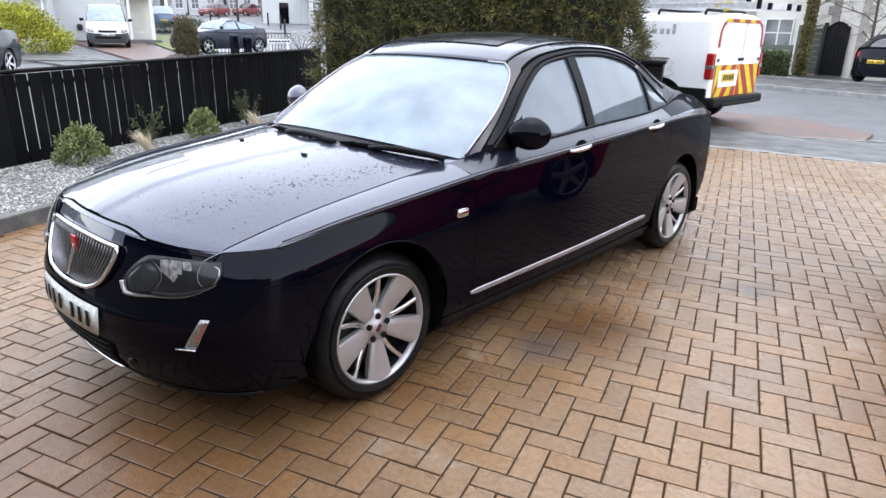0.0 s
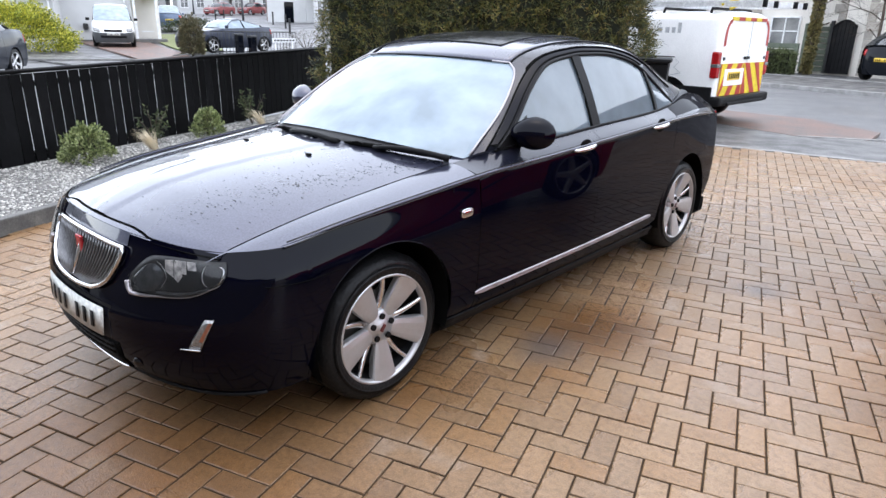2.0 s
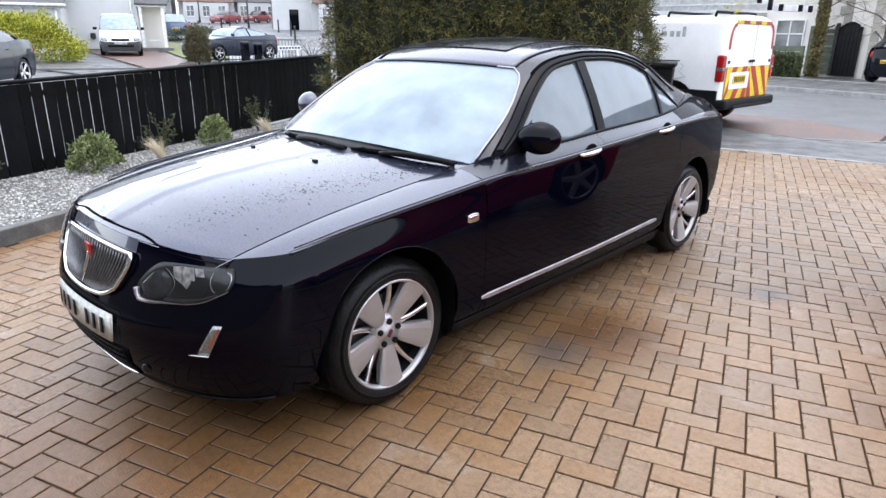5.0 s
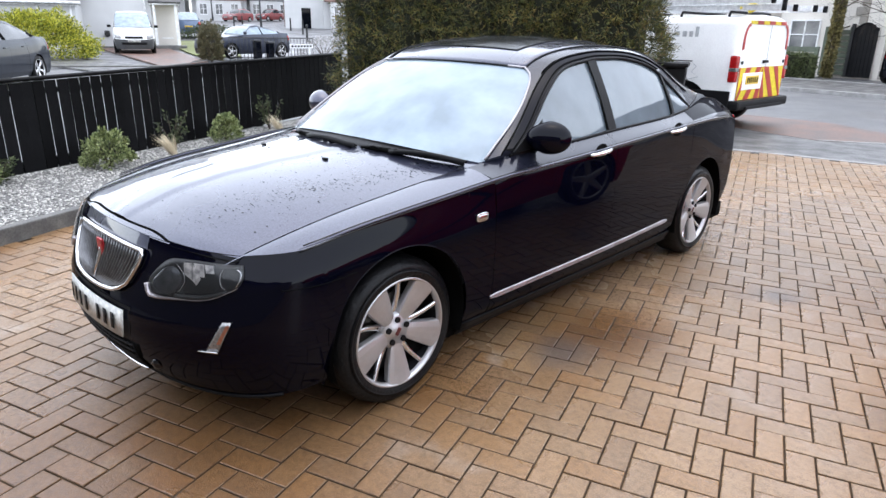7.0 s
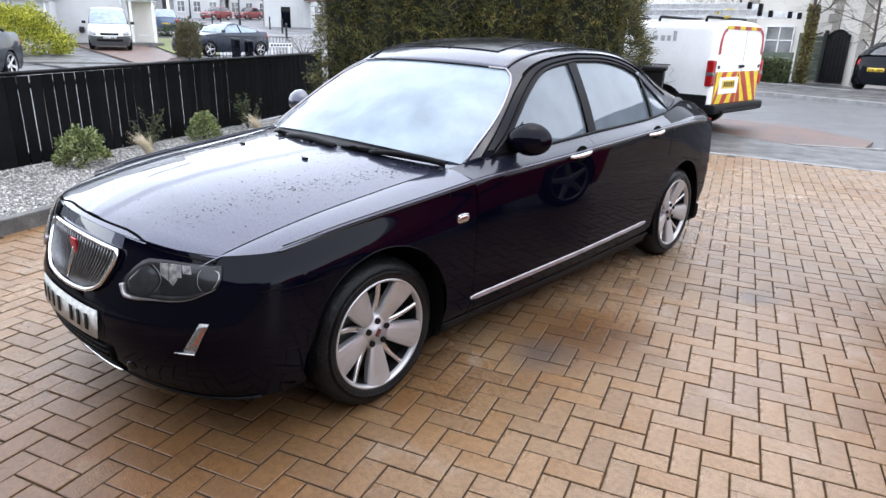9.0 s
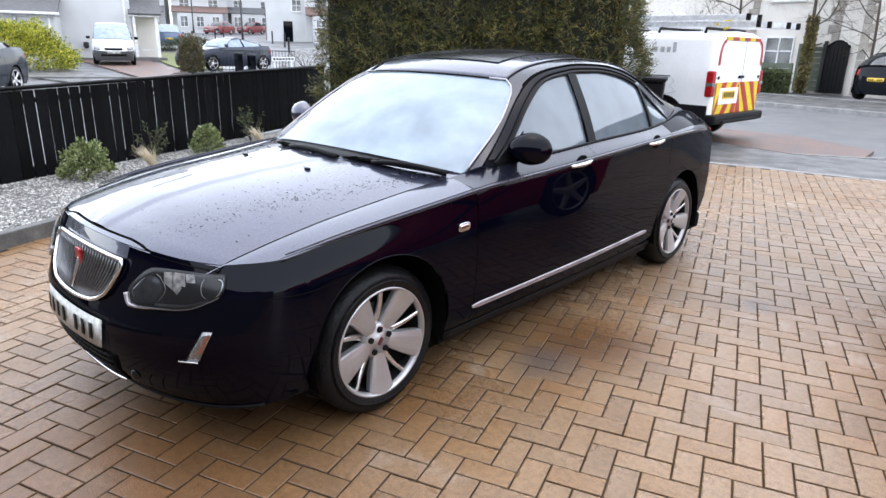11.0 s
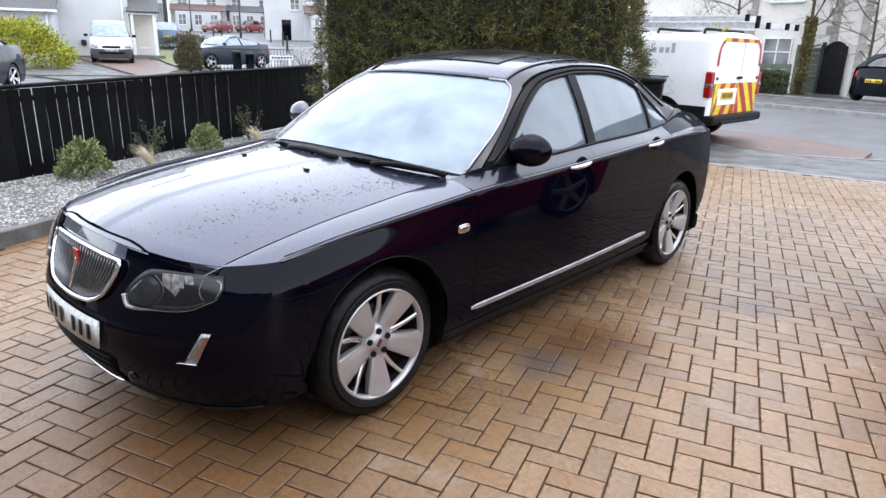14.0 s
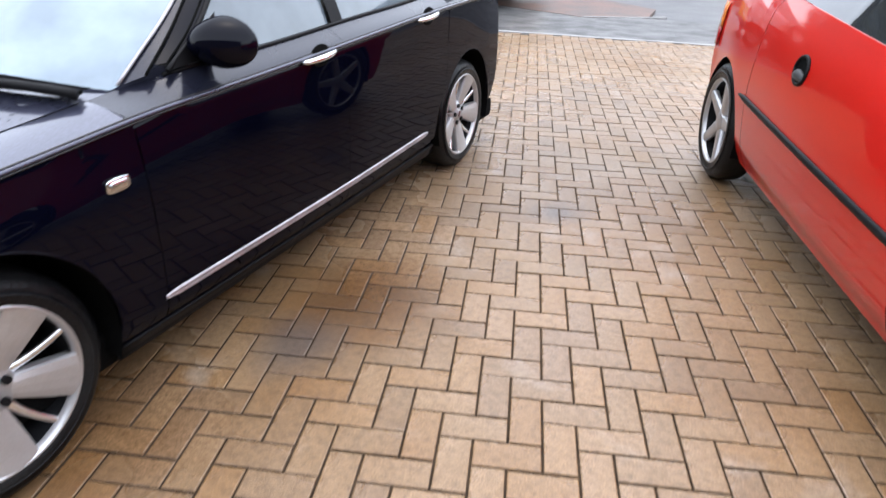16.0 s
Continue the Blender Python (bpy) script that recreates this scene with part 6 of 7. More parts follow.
for k in range(6):
    block("top_reflector", (-.55 + .22 * k, VR - .002, 1.655), (.21, .03, .055), YEL if k % 2 else REDR, van, bevel=.005)
# faded side graphics: plain grey shapes
GREYG = mat("faded_grey_print", (0.50, 0.52, 0.54), 0.5)
for k, (y, w, hh) in enumerate(((2.95, .14, .12), (3.08, .13, .12), (3.19, .11, .12), (3.29, .10, .19))):
    block("side_print", (VW - .055, y, 1.46 + (hh - .13) / 2), (.01, w * .55, hh), GREYG, van, bevel=.0)
gpts = [(3.1, 1.22), (2.95, 1.22), (3.05, 1.27), (3.2, 1.20), (3.1, 1.12), (3.28, 1.05), (3.38, .98), (3.3, .90), (3.42, .82), (3.2, .76), (3.0, .80), (2.9, .74)]
tube("side_outline", [(VW - .004 - .045 * max(0, z - 1.0) * 2, y, z) for y, z in gpts], .007, GREYG, van, n=5)
# roof rack with ladders
ALU = mat("ladder_aluminium", (0.80, 0.81, 0.82), 0.42, 0.25, (0.62, 0.63, 0.65), 14.0, fine=.15)
rack = thing("roof_rack", "dark roof rack bars across the van roof", "roof rack", m=van.matrix_world.copy())
for y in (.9, 1.9, 2.9, 3.7):
    tube("cross_bar", [(-.75, y, VT - .02), (-.72, y, VT + .045), (.72, y, VT + .045), (.75, y, VT - .02)], .022, BLACK, rack, n=6)


def ladder(x0, x1, y0, y1, z, lab):
    t = thing("ladder", lab, "ladder", "ladders on the van", m=van.matrix_world.copy())
    for x in (x0, x1):
        block("stile", (x, (y0 + y1) / 2, z), (.035, y1 - y0, .085), ALU, t, bevel=.006)
    n = int((y1 - y0) / .28)
    for k in range(n):
        y = y0 + .15 + .28 * k
        tube("rung", [(x0, y, z), (x1, y, z)], .017, ALU, t, n=6)
    for x in (x0, x1):
        for y in (y0, y1):
            block("end_foot", (x, y, z), (.05, .06, .10), BLACK, t, bevel=.008)
    return t


ladder(.20, .62, -.2, 4.45, VT + .11, "bright aluminium ladder on the van roof")
ladder(.24, .66, .2, 4.3, VT + .21, "upper section of the aluminium ladder")
ladder(-.60, -.18, -.1, 4.6, VT + .11, "second aluminium ladder on the van roof")
plank = thing("roof_board", "pale aluminium staging board on the van roof", "board", m=van.matrix_world.copy())
block("deck", (-.35, 1.7, VT + .20), (.42, 4.0, .06), ALU, plank, bevel=.01)
for y in (0.0, 1.2, 2.4, 3.5):
    block("clamp", (-.35, y, VT + .205), (.45, .07, .07), BLACK, plank, bevel=.008)
strap = thing("strap", "yellow ratchet strap hanging at the ladder end", "strap", m=van.matrix_world.copy())
tube("webbing", [(.55, 3.75, VT + .10), (.50, 3.95, VT + .17), (.40, 4.02, VT + .12), (.45, 3.86, VT + .045), (.58, 3.9, VT + .14), (.64, 3.8, VT + .10)], .022, YEL, strap, n=6)


# ---- houses and street ----
RENDER_W = mat("white_render", (0.56, 0.56, 0.56), 0.8, col2=(0.48, 0.48, 0.48), scale=.5, bump=.2, bscale=40, fine=.05)
CREAM = mat("cream_render", (0.74, 0.70, 0.64), 0.85, col2=(0.64, 0.60, 0.55), scale=.6, bump=.3, bscale=30, fine=.08)
STONEQ = mat("quoin_stone", (0.40, 0.37, 0.33), 0.85, col2=(0.33, 0.30, 0.27), bump=.5, bscale=25, rand=("object", ((.8, .8, .8), (1.1, 1.08, 1.05))))
ROOF = mat("grey_roof_tiles", (0.11, 0.11, 0.115), 0.7, col2=(0.08, 0.08, 0.085), bump=.6, bscale=12)
REDROOF = mat("red_roof_tiles", (0.15, 0.095, 0.082), 0.8, col2=(0.12, 0.078, 0.068), bump=.6, bscale=12)
UPVC = mat("white_upvc", (0.82, 0.82, 0.82), 0.35, fine=.04)
WPANE = mat("house_window_glass", (0.05, 0.055, 0.06), 0.08, col2=(0.22, 0.22, 0.22), scale=1.2, spec=.7)
BROWN = mat("brown_cladding", (0.17, 0.11, 0.085), 0.8, bump=.3, bscale=30)
GREENWOOD = mat("green_timber", (0.10, 0.12, 0.085), 0.7, col2=(0.075, 0.09, 0.065), bump=.4, bscale=40)
IRON = mat("black_iron", (0.012, 0.012, 0.013), 0.5)


def window(parent, x, z, w, h, cols=2, rows=1, y=0.0, name="window"):
    """A white-framed window on a wall that faces -y at y."""
    fr = new(name)
    fr.parent = parent
    bm = bmesh.new()
    f = .055
    for c, s in (((x, y - .02, z + h / 2), (w, .07, f)), ((x, y - .02, z - h / 2), (w, .07, f)), ((x - w / 2, y - .02, z), (f, .07, h)), ((x + w / 2, y - .02, z), (f, .07, h))):
        box_bm(bm, c, s, .006, seg=1)
    for k in range(1, cols):
        box_bm(bm, (x - w / 2 + w * k / cols, y - .02, z), (.05, .06, h), .004, seg=1)
    for k in range(1, rows):
        box_bm(bm, (x, y - .02, z - h / 2 + h * k / rows), (w, .06, .04), .004, seg=1)
    part("window_frame", bm, UPVC, fr)
    for i in range(cols):
        for j in range(rows):
            cx, cz = x - w / 2 + w * (i + .5) / cols, z - h / 2 + h * (j + .5) / rows
            polys("pane", [(cx + a * w / cols / 2, y - .012, cz + b * h / rows / 2) for a, b in ((-1, -1), (1, -1), (1, 1), (-1, 1))], [(0, 1, 2, 3)], WPANE, fr)
    block("window_sill", (x, y - .06, z - h / 2 - .05), (w + .12, .14, .05), UPVC, fr, bevel=.008)
    return fr


def house(label, m, w, d, eave, ridge, wins, wall=None, roof=None, along=True, name="house", group=""):
    """A gabled house whose front faces -y, from x = 0 to w; the ridge runs along x, or across it."""
    t = thing(name, label, "house", group, m=m)
    wall, roof = wall or RENDER_W, roof or ROOF
    if along:
        V = [(0, 0, -.5), (w, 0, -.5), (w, d, -.5), (0, d, -.5), (0, 0, eave), (w, 0, eave), (w, d, eave), (0, d, eave), (0, d / 2, ridge), (w, d / 2, ridge)]
        F = [(0, 1, 5, 4), (1, 2, 6, 9, 5), (2, 3, 7, 6), (3, 0, 4, 8, 7)]
        RV = [(-.2, -.3, eave - .06), (w + .2, -.3, eave - .06), (w + .2, d / 2, ridge + .1), (-.2, d / 2, ridge + .1), (-.2, d + .3, eave - .06), (w + .2, d + .3, eave - .06)]
    else:
        V = [(0, 0, -.5), (w, 0, -.5), (w, d, -.5), (0, d, -.5), (0, 0, eave), (w, 0, eave), (w, d, eave), (0, d, eave), (w / 2, 0, ridge), (w / 2, d, ridge)]
        F = [(0, 1, 5, 8, 4), (1, 2, 6, 5), (2, 3, 7, 9, 6), (3, 0, 4, 7)]
        RV = [(-.3, -.2, eave - .06), (-.3, d + .2, eave - .06), (w / 2, d + .2, ridge + .1), (w / 2, -.2, ridge + .1), (w + .3, -.2, eave - .06), (w + .3, d + .2, eave - .06)]
    polys("wall", V, F, wall, t)
    r = polys("roof", RV, [(0, 1, 2, 3), (3, 2, 5, 4)], roof, t)
    so = r.modifiers.new("thickness", "SOLIDIFY")
    so.thickness = .14
    if along:
        tube("gutter", [(-.2, -.34, eave - .08), (w + .2, -.34, eave - .08)], .06, UPVC, t, n=6)
    for a in wins:
        window(t, *a)
    return t


# house behind the small van
hl = thing("house", "white rendered house with porch behind the small van", "house", "houses across the street", m=Matrix.Translation((-34.3, 13.95, .33)) @ Matrix.Rotation(radians(66), 4, "Z"))
# local x runs from the corner (0) to the left as negative; front faces -y
polys("wall", [(-12, 0, -.6), (0, 0, -.6), (0, 8, -.6), (-12, 8, -.6), (-12, 0, 5.2), (0, 0, 5.2), (0, 8, 5.2), (-12, 8, 5.2), (0, 4, 7.4), (-12, 4, 7.4)], [(0, 1, 5, 4), (1, 2, 6, 8, 5), (2, 3, 7, 6), (3, 0, 4, 9, 7)], RENDER_W, hl)
polys("roof", [(-12.2, -.3, 5.15), (.2, -.3, 5.15), (.2, 4, 7.5), (-12.2, 4, 7.5), (-12.2, 8.3, 5.15), (.2, 8.3, 5.15)], [(0, 1, 2, 3), (3, 2, 5, 4)], ROOF, hl)
block("plinth", (-6, -.02, -.05), (12.0, .06, .30), KERB, hl)
polys("garage_wall", [(-11, -2.6, -.6), (-3.3, -2.6, -.6), (-3.3, 0, -.6), (-11, 0, -.6), (-11, -2.6, 2.05), (-3.3, -2.6, 2.05), (-3.3, 0, 2.05), (-11, 0, 2.05)], [(0, 1, 5, 4), (1, 2, 6, 5), (3, 0, 4, 7), (4, 5, 6, 7)], RENDER_W, hl)
block("fascia", (-7.1, -2.66, 2.10), (7.9, .10, .20), UPVC, hl)
polys("garage_roof", [(-11.2, -2.9, 2.20), (-3.1, -2.9, 2.20), (-3.1, .0, 3.2), (-11.2, 0, 3.2)], [(0, 1, 2, 3)], ROOF, hl).modifiers.new("thickness", "SOLIDIFY").thickness = .12
tube("gutter", [(-11.2, -2.98, 2.16), (-3.0, -2.98, 2.16)], .07, UPVC, hl, n=6)
for x, y in ((-4.9, -2.70), (-3.5, -2.70)):
    tube("downpipe", [(x, y, 2.1), (x, y, -.3)], .045, UPVC, hl, n=8)
block("vent_grille", (-7.4, -2.62, 1.75), (.42, .04, .20), BLACK, hl)
tube("downpipe", [(-.28, -.08, 5.1), (-.28, -.08, -.2)], .05, UPVC, hl, n=8)
for k in range(9):
    block("quoin", (-.14 if k % 2 else -.20, -.015, .1 + .5 * k), (.28 if k % 2 else .40, .05, .46), RENDER_W, hl, bevel=.01)
block("hose_box", (-2.25, -.12, .75), (.26, .14, .30), IRON, hl, bevel=.06)
tube("hose", [(-2.25 + .12 * math.cos(a), -.2, .72 + .14 * math.sin(a)) for a in np.linspace(0, 2 * math.pi, 17)], .02, GREYPLASTIC, hl, n=5)
# porch to the right of the corner
porch = thing("porch", "white porch with dark canopy, column and steps", "porch", m=hl.matrix_world.copy())
polys("back_wall", [(0, 1.0, -.5), (1.35, 1.0, -.5), (1.35, 1.0, 5), (0, 1.0, 5)], [(0, 1, 2, 3)], CREAM, porch)
block("canopy", (.68, .45, 2.32), (1.5, 1.5, .14), UPVC, porch)
polys("canopy_tiles", [(-.1, -.40, 2.40), (1.5, -.40, 2.40), (1.5, 1.0, 3.2), (-.1, 1.0, 3.2)], [(0, 1, 2, 3)], ROOF, porch).modifiers.new("thickness", "SOLIDIFY").thickness = .1
for x in (.14, 1.22):
    block("column", (x, -.15, 1.15), (.13, .13, 2.3), UPVC, porch, bevel=.01)
block("step", (.75, -.1, .0), (1.7, 1.3, .34), KERB, porch, bevel=.02)
block("rail", (.68, -.25, .55), (.6, .05, .05), UPVC, porch)

# red drive and verge in front of it
strip("red_drive", [(-20.6, 8.3), (-22.5, 11.0)], [(-35.5, 11.4), (-34.3, 14.6)], .012, REDBLOCK, "red block drive across the street", "driveway", nu=4, nv=8)
strip("street_kerb", [(-21.4, -4.0), (-21.1, 5.1), (-20.2, 8.3), (-22.3, 10.7)], [(-21.6, -4.0), (-21.3, 5.1), (-20.4, 8.4), (-22.4, 10.9)], .04, KERB, "dark kerb across the street", "kerb", nv=1)
strip("lawn", [(-26.0, 12.4), (-25.6, 14.2)], [(-40, 17.0), (-39, 21.2)], .02, GRASS, "patch of lawn by the porch", "grass", nu=3, nv=6)

# shrubs across the street
LAUREL = leafmat("golden_leaf", ((.07, .10, .012), (.24, .28, .03), (.50, .49, .05), (.72, .65, .08)))
DARKBUSH = leafmat("brown_green_leaf", ((.05, .05, .022), (.11, .10, .045), (.17, .13, .065)))


def big_bush(name, label, x, y, w, d, hgt, material, n, size, seed, flare=0.0):
    t = thing(name, label, "bush", m=Matrix.Translation((x, y, ground_z(x, y))))
    r = np.random.RandomState(seed)
    c, nn = [], []
    for _ in range(n):
        dv = r.normal(0, 1, 3)
        dv[2] = abs(dv[2]) * 1.2
        dv /= np.linalg.norm(dv)
        lump = 1 + .22 * noise.noise(Vector(dv) * 2.5 + Vector((seed, 3, 0))) + .1 * noise.noise(Vector(dv) * 7)
        clump = noise.noise(Vector(dv) * 11 + Vector((seed, 0, 5)))
        k = lump * r.uniform(.72, 1.0) * (1 + .16 * clump)
        z = dv[2] * hgt * k
        fl = 1 + flare * (z / hgt - .5)
        c.append(np.array((dv[0] * w / 2 * k * fl, dv[1] * d / 2 * k * fl, z + .03)))
        nn.append(dv + np.array((0, 0, .3)))
    leaf_mesh("leaves", c, nn, size, material, t, seed, aspect=2.3, spread=.6, per=2)
    for k in range(6):
        a = k * 1.05
        tube("stem", [(0, 0, -.05), (math.cos(a) * w * .12, math.sin(a) * d * .12, hgt * .4), (math.cos(a) * w * .25, math.sin(a) * d * .25, hgt * .8)], [.03, .02, .008], BARK, t, n=5)
    return t


big_bush("golden_bush", "large golden-green bush beside the garage", -25.9, 6.1, 2.7, 4.0, 1.72, LAUREL, 13000, .095, 41)
big_bush("golden_bush", "lower golden-green bush beside the garage", -26.0, 2.4, 2.4, 3.8, 1.2, LAUREL, 8000, .09, 42)
big_bush("upright_bush", "dark brown-green upright bush by the drive", -23.0, 11.4, 1.1, 1.1, 1.38, DARKBUSH, 3000, .09, 43, flare=.5)
big_bush("low_hedge", "low green hedge up the street", -41.0, 20.6, 1.4, 4.4, .9, SPRIG, 1000, .14, 44)
big_bush("pale_shrub", "pale twiggy shrub by the fence end", -24.5, 18.0, 1.2, 3.2, .9, leafmat("pale_petal", ((.25, .24, .22), (.45, .43, .42), (.65, .62, .62), (.10, .11, .05))), 1100, .07, 45)

# railings, sign and posts by the coupe
rail = thing("iron_railing", "thin black iron railing in front of the coupe", "railing")
for k in range(26):
    y = 11.9 + .16 * k
    tube("bar", [(-22.4, y, ground_z(-22.4, y)), (-22.4, y, ground_z(-22.4, y) + .95)], .012, IRON, rail, n=5)
for z in (.15, .92):
    tube("rail", [(-22.4, 11.9, ground_z(-22.4, 11.9) + z), (-22.4, 15.9, ground_z(-22.4, 15.9) + z)], .018, IRON, rail, n=5)
for y, hgt in ((12.9, .80), (13.5, .74)):
    b = thing("bollard", "squat dark bollard on the verge", "bollard", "bollards by the coupe", m=Matrix.Translation((-22.0, y, ground_z(-22.0, y))))
    block("shaft", (0, 0, hgt / 2), (.26, .26, hgt), DARKP, b, bevel=.03)
    block("cap", (0, 0, hgt + .03), (.30, .30, .06), GREYPLASTIC, b, bevel=.02)
sg = thing("street_sign", "white street-name board on two short posts", "sign", m=Matrix.Translation((-21.7, 14.8, ground_z(-21.7, 14.8))))
for y in (-.42, .42):
    block("post", (0, y, .35), (.07, .07, .70), UPVC, sg)
block("board", (.05, 0, .62), (.03, 1.15, .17), UPVC, sg)
for k in range(7):
    block("lettering_bar", (.068, -.45 + .15 * k, .62), (.004, .10, .07), BLACK, sg, bevel=0)
for x, y, hgt in ((-61.8, 33.9, 1.0), (-61.9, 34.9, 1.0), (-50.1, 33.0, 1.1), (-43.8, 30.0, 1.1), (-36.0, 25.0, 1.1)):
    b = thing("bollard", "thin black street bollard", "bollard", "street bollards", m=Matrix.Translation((x, y, ground_z(x, y))))
    lathe("shaft", [(0, .09), (.1, .075), (hgt - .1, .07), (hgt - .05, .085), (hgt, .04), (hgt + .01, 0)], IRON, b, n=10, axis="z")
for x, y in ((-59.4, 35.6), (-80.0, 41.0)):
    lp = thing("street_lamp", "tall dark street lamp post", "street lamp", m=Matrix.Translation((x, y, ground_z(x, y))))
    tube("pole", [(0, 0, 0), (0, 0, 1.2), (0, 0, 6)], [.13, .09, .08], GREYPLASTIC, lp, n=8)
    block("lantern", (.2, 0, 6.05), (.6, .2, .12), GREYPLASTIC, lp, bevel=.03)

# terraces up the street
W2 = [(1.6, 1.2, 1.3, 1.2, 2, 2), (5.2, 1.2, 1.3, 1.2, 2, 2), (1.6, 3.6, 1.2, 1.1, 2, 2), (5.2, 3.6, 1.2, 1.1, 2, 2)]


def street_house(x, y, rz, w, d, e, r_, along, lab, wins=W2, porch_roof=None):
    t = house(lab, stand(x, y, rz), w, d, e, r_, wins, along=along, group="white houses up the street")
    block("front_door", (w * .5, -.03, .9), (.9, .08, 2.0), DARKP, t, bevel=.02)
    if porch_roof:
        polys("porch_roof", [(0, -1.6, 2.5), (w, -1.6, 2.5), (w, 0, 3.3), (0, 0, 3.3)], [(0, 1, 2, 3)], porch_roof, t).modifiers.new("thickness", "SOLIDIFY").thickness = .1
        block("bay", (w * .5, -.75, 1.15), (w * .8, 1.5, 2.6), RENDER_W, t)
        for k in range(3):
            window(t, w * (.22 + .28 * k), 1.35, .9, 1.3, 2, 2, y=-1.52)
    return t


street_house(-88.0, 33.5, 60, 7, 8, 4.6, 7.0, True, "white house with grey roof up the street", porch_roof=ROOF)
street_house(-84.5, 40.5, 60, 7, 8, 4.6, 7.0, True, "white house with grey roof up the street", porch_roof=REDROOF)
street_house(-83.0, 47.5, 60, 6.5, 8, 4.6, 7.4, False, "white gabled house up the street", porch_roof=ROOF)
street_house(-82.0, 54.5, 60, 6.5, 8, 4.8, 7.6, False, "white gabled house up the street", porch_roof=ROOF)
street_house(-70.0, 51.5, 58, 6.5, 8, 4.8, 7.6, False, "white gabled house up the street")
street_house(-56.5, 36.6, 57, 4.2, 8, 5.2, 7.4, True, "white corner house with plain gable wall", wins=[(3.0, 3.4, .9, 1.1, 2, 2)])
street_house(-54.0, 39.5, 57, 6.5, 8, 5.2, 7.6, True, "white house with bay window and red porch roof", porch_roof=REDROOF)
shed = thing("garage_block", "brown clad garage block up the street", "garage", m=stand(-60.5, 40.4, 57))
block("wall", (0, 0, 1.1), (2.2, 3.0, 2.6), BROWN, shed)
block("roof_slab", (0, 0, 2.45), (2.4, 3.2, .12), ROOF, shed)

# ---- across the road ----
RZ = -9
hr = house("cream rendered house with stone quoins across the road", Matrix.Translation((-12.3, 27.2, .12)) @ Matrix.Rotation(radians(RZ), 4, "Z"), 10.3, 8, 5.0, 7.5, [(6.95, 1.42, 1.05, 1.0, 2, 2), (2.5, 1.15, 1.6, 1.25, 2, 2), (7.05, 3.8, 1.2, 1.1, 2, 2)], wall=CREAM)
hr2 = house("cream rendered house with quoins beside the gate", Matrix.Translation((-2.65, 25.5, .12)) @ Matrix.Rotation(radians(RZ), 4, "Z"), 19.0, 8, 5.0, 7.5, [(2.6, 1.35, 2.1, 1.1, 3, 2), (7.2, 1.35, 1.6, 1.1, 2, 2), (2.6, 3.9, 1.4, 1.1, 2, 2)], wall=CREAM)
for k in range(15):
    for hh, x in ((hr2, .0), (hr, 9.0), (hr, 5.95)):
        sgn = 1 if x < 5 else -1
        wq = .42 if k % 2 else .26
        block("quoin", (x + sgn * wq / 2 - sgn * .02, -.02, .12 + .30 * k), (wq, .06, .28), STONEQ, hh, bevel=.012)
# arched black gate and slatted fence
gate = thing("garden_gate", "black arched timber garden gate", "gate", m=Matrix.Translation((-3.70, 25.7, .12)) @ Matrix.Rotation(radians(RZ), 4, "Z"))
for k in range(6):
    x = .06 + .125 * k
    top = 1.62 + .22 * math.sin(math.pi * (k + .5) / 6)
    block("board", (x + .02, 0, top / 2), (.118, .03, top), BLACK, gate, bevel=.004)
tube("arch_rail", [(x_, -.03, 1.58 + .24 * math.sin(math.pi * x_ / .77)) for x_ in np.linspace(0, .77, 12)], .03, BLACK, gate, n=6)
block("post", (-.05, 0, .9), (.10, .10, 1.8), IRON, gate)
sf = thing("slatted_fence", "grey-green horizontal slatted fence by the gate", "fence", m=Matrix.Translation((-4.65, 25.9, .12)) @ Matrix.Rotation(radians(RZ), 4, "Z"))
for k in range(8):
    block("slat", (.42, 0, .12 + .2 * k), (.86, .025, .15), GREENWOOD, sf, bevel=.004)
for x in (0, .84):
    block("post", (x, .04, .85), (.09, .09, 1.7), GREENWOOD, sf)
gf = thing("green_fence", "low green timber fence behind the box hedge", "fence", m=Matrix.Translation((-7.75, 24.4, .10)) @ Matrix.Rotation(radians(RZ), 4, "Z"))
for k in range(3):
    block("rail", (1.7, 0, .55 + .2 * k), (3.6, .03, .17), GREENWOOD, gf, bevel=.004)
for x in (0, 1.75, 3.5):
    block("post", (x, .0, .52), (.12, .12, 1.05), GREENWOOD, gf)
box_h = thing("box_hedge", "low clipped green hedge across the road", "hedge", m=Matrix.Translation((-7.55, 23.8, .10)) @ Matrix.Rotation(radians(RZ), 4, "Z"))
r = np.random.RandomState(61)
c, nn = [], []
for _ in range(3200):
    q = r.uniform()
    if q < .6:
        p, n_ = np.array((r.uniform(0, 3.25), r.normal(0, .03), r.uniform(.02, .75))), np.array((0, -1, .2))
    elif q < .85:
        p, n_ = np.array((r.uniform(0, 3.25), r.uniform(0, .5), .75 + r.normal(0, .03))), np.array((0, -.2, 1.))
    else:
        p, n_ = np.array((3.25 + r.normal(0, .03), r.uniform(0, .5), r.uniform(.02, .75))), np.array((1, 0, .2))
    c.append(p)
    nn.append(n_)
leaf_mesh("leaves", c, nn, .085, leafmat("box_leaf", ((.035, .045, .016), (.07, .09, .03), (.12, .14, .05))), box_h, 61, spread=.6)
# near-black filling that stands for shade among the box leaves
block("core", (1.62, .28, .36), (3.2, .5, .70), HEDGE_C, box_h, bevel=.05)


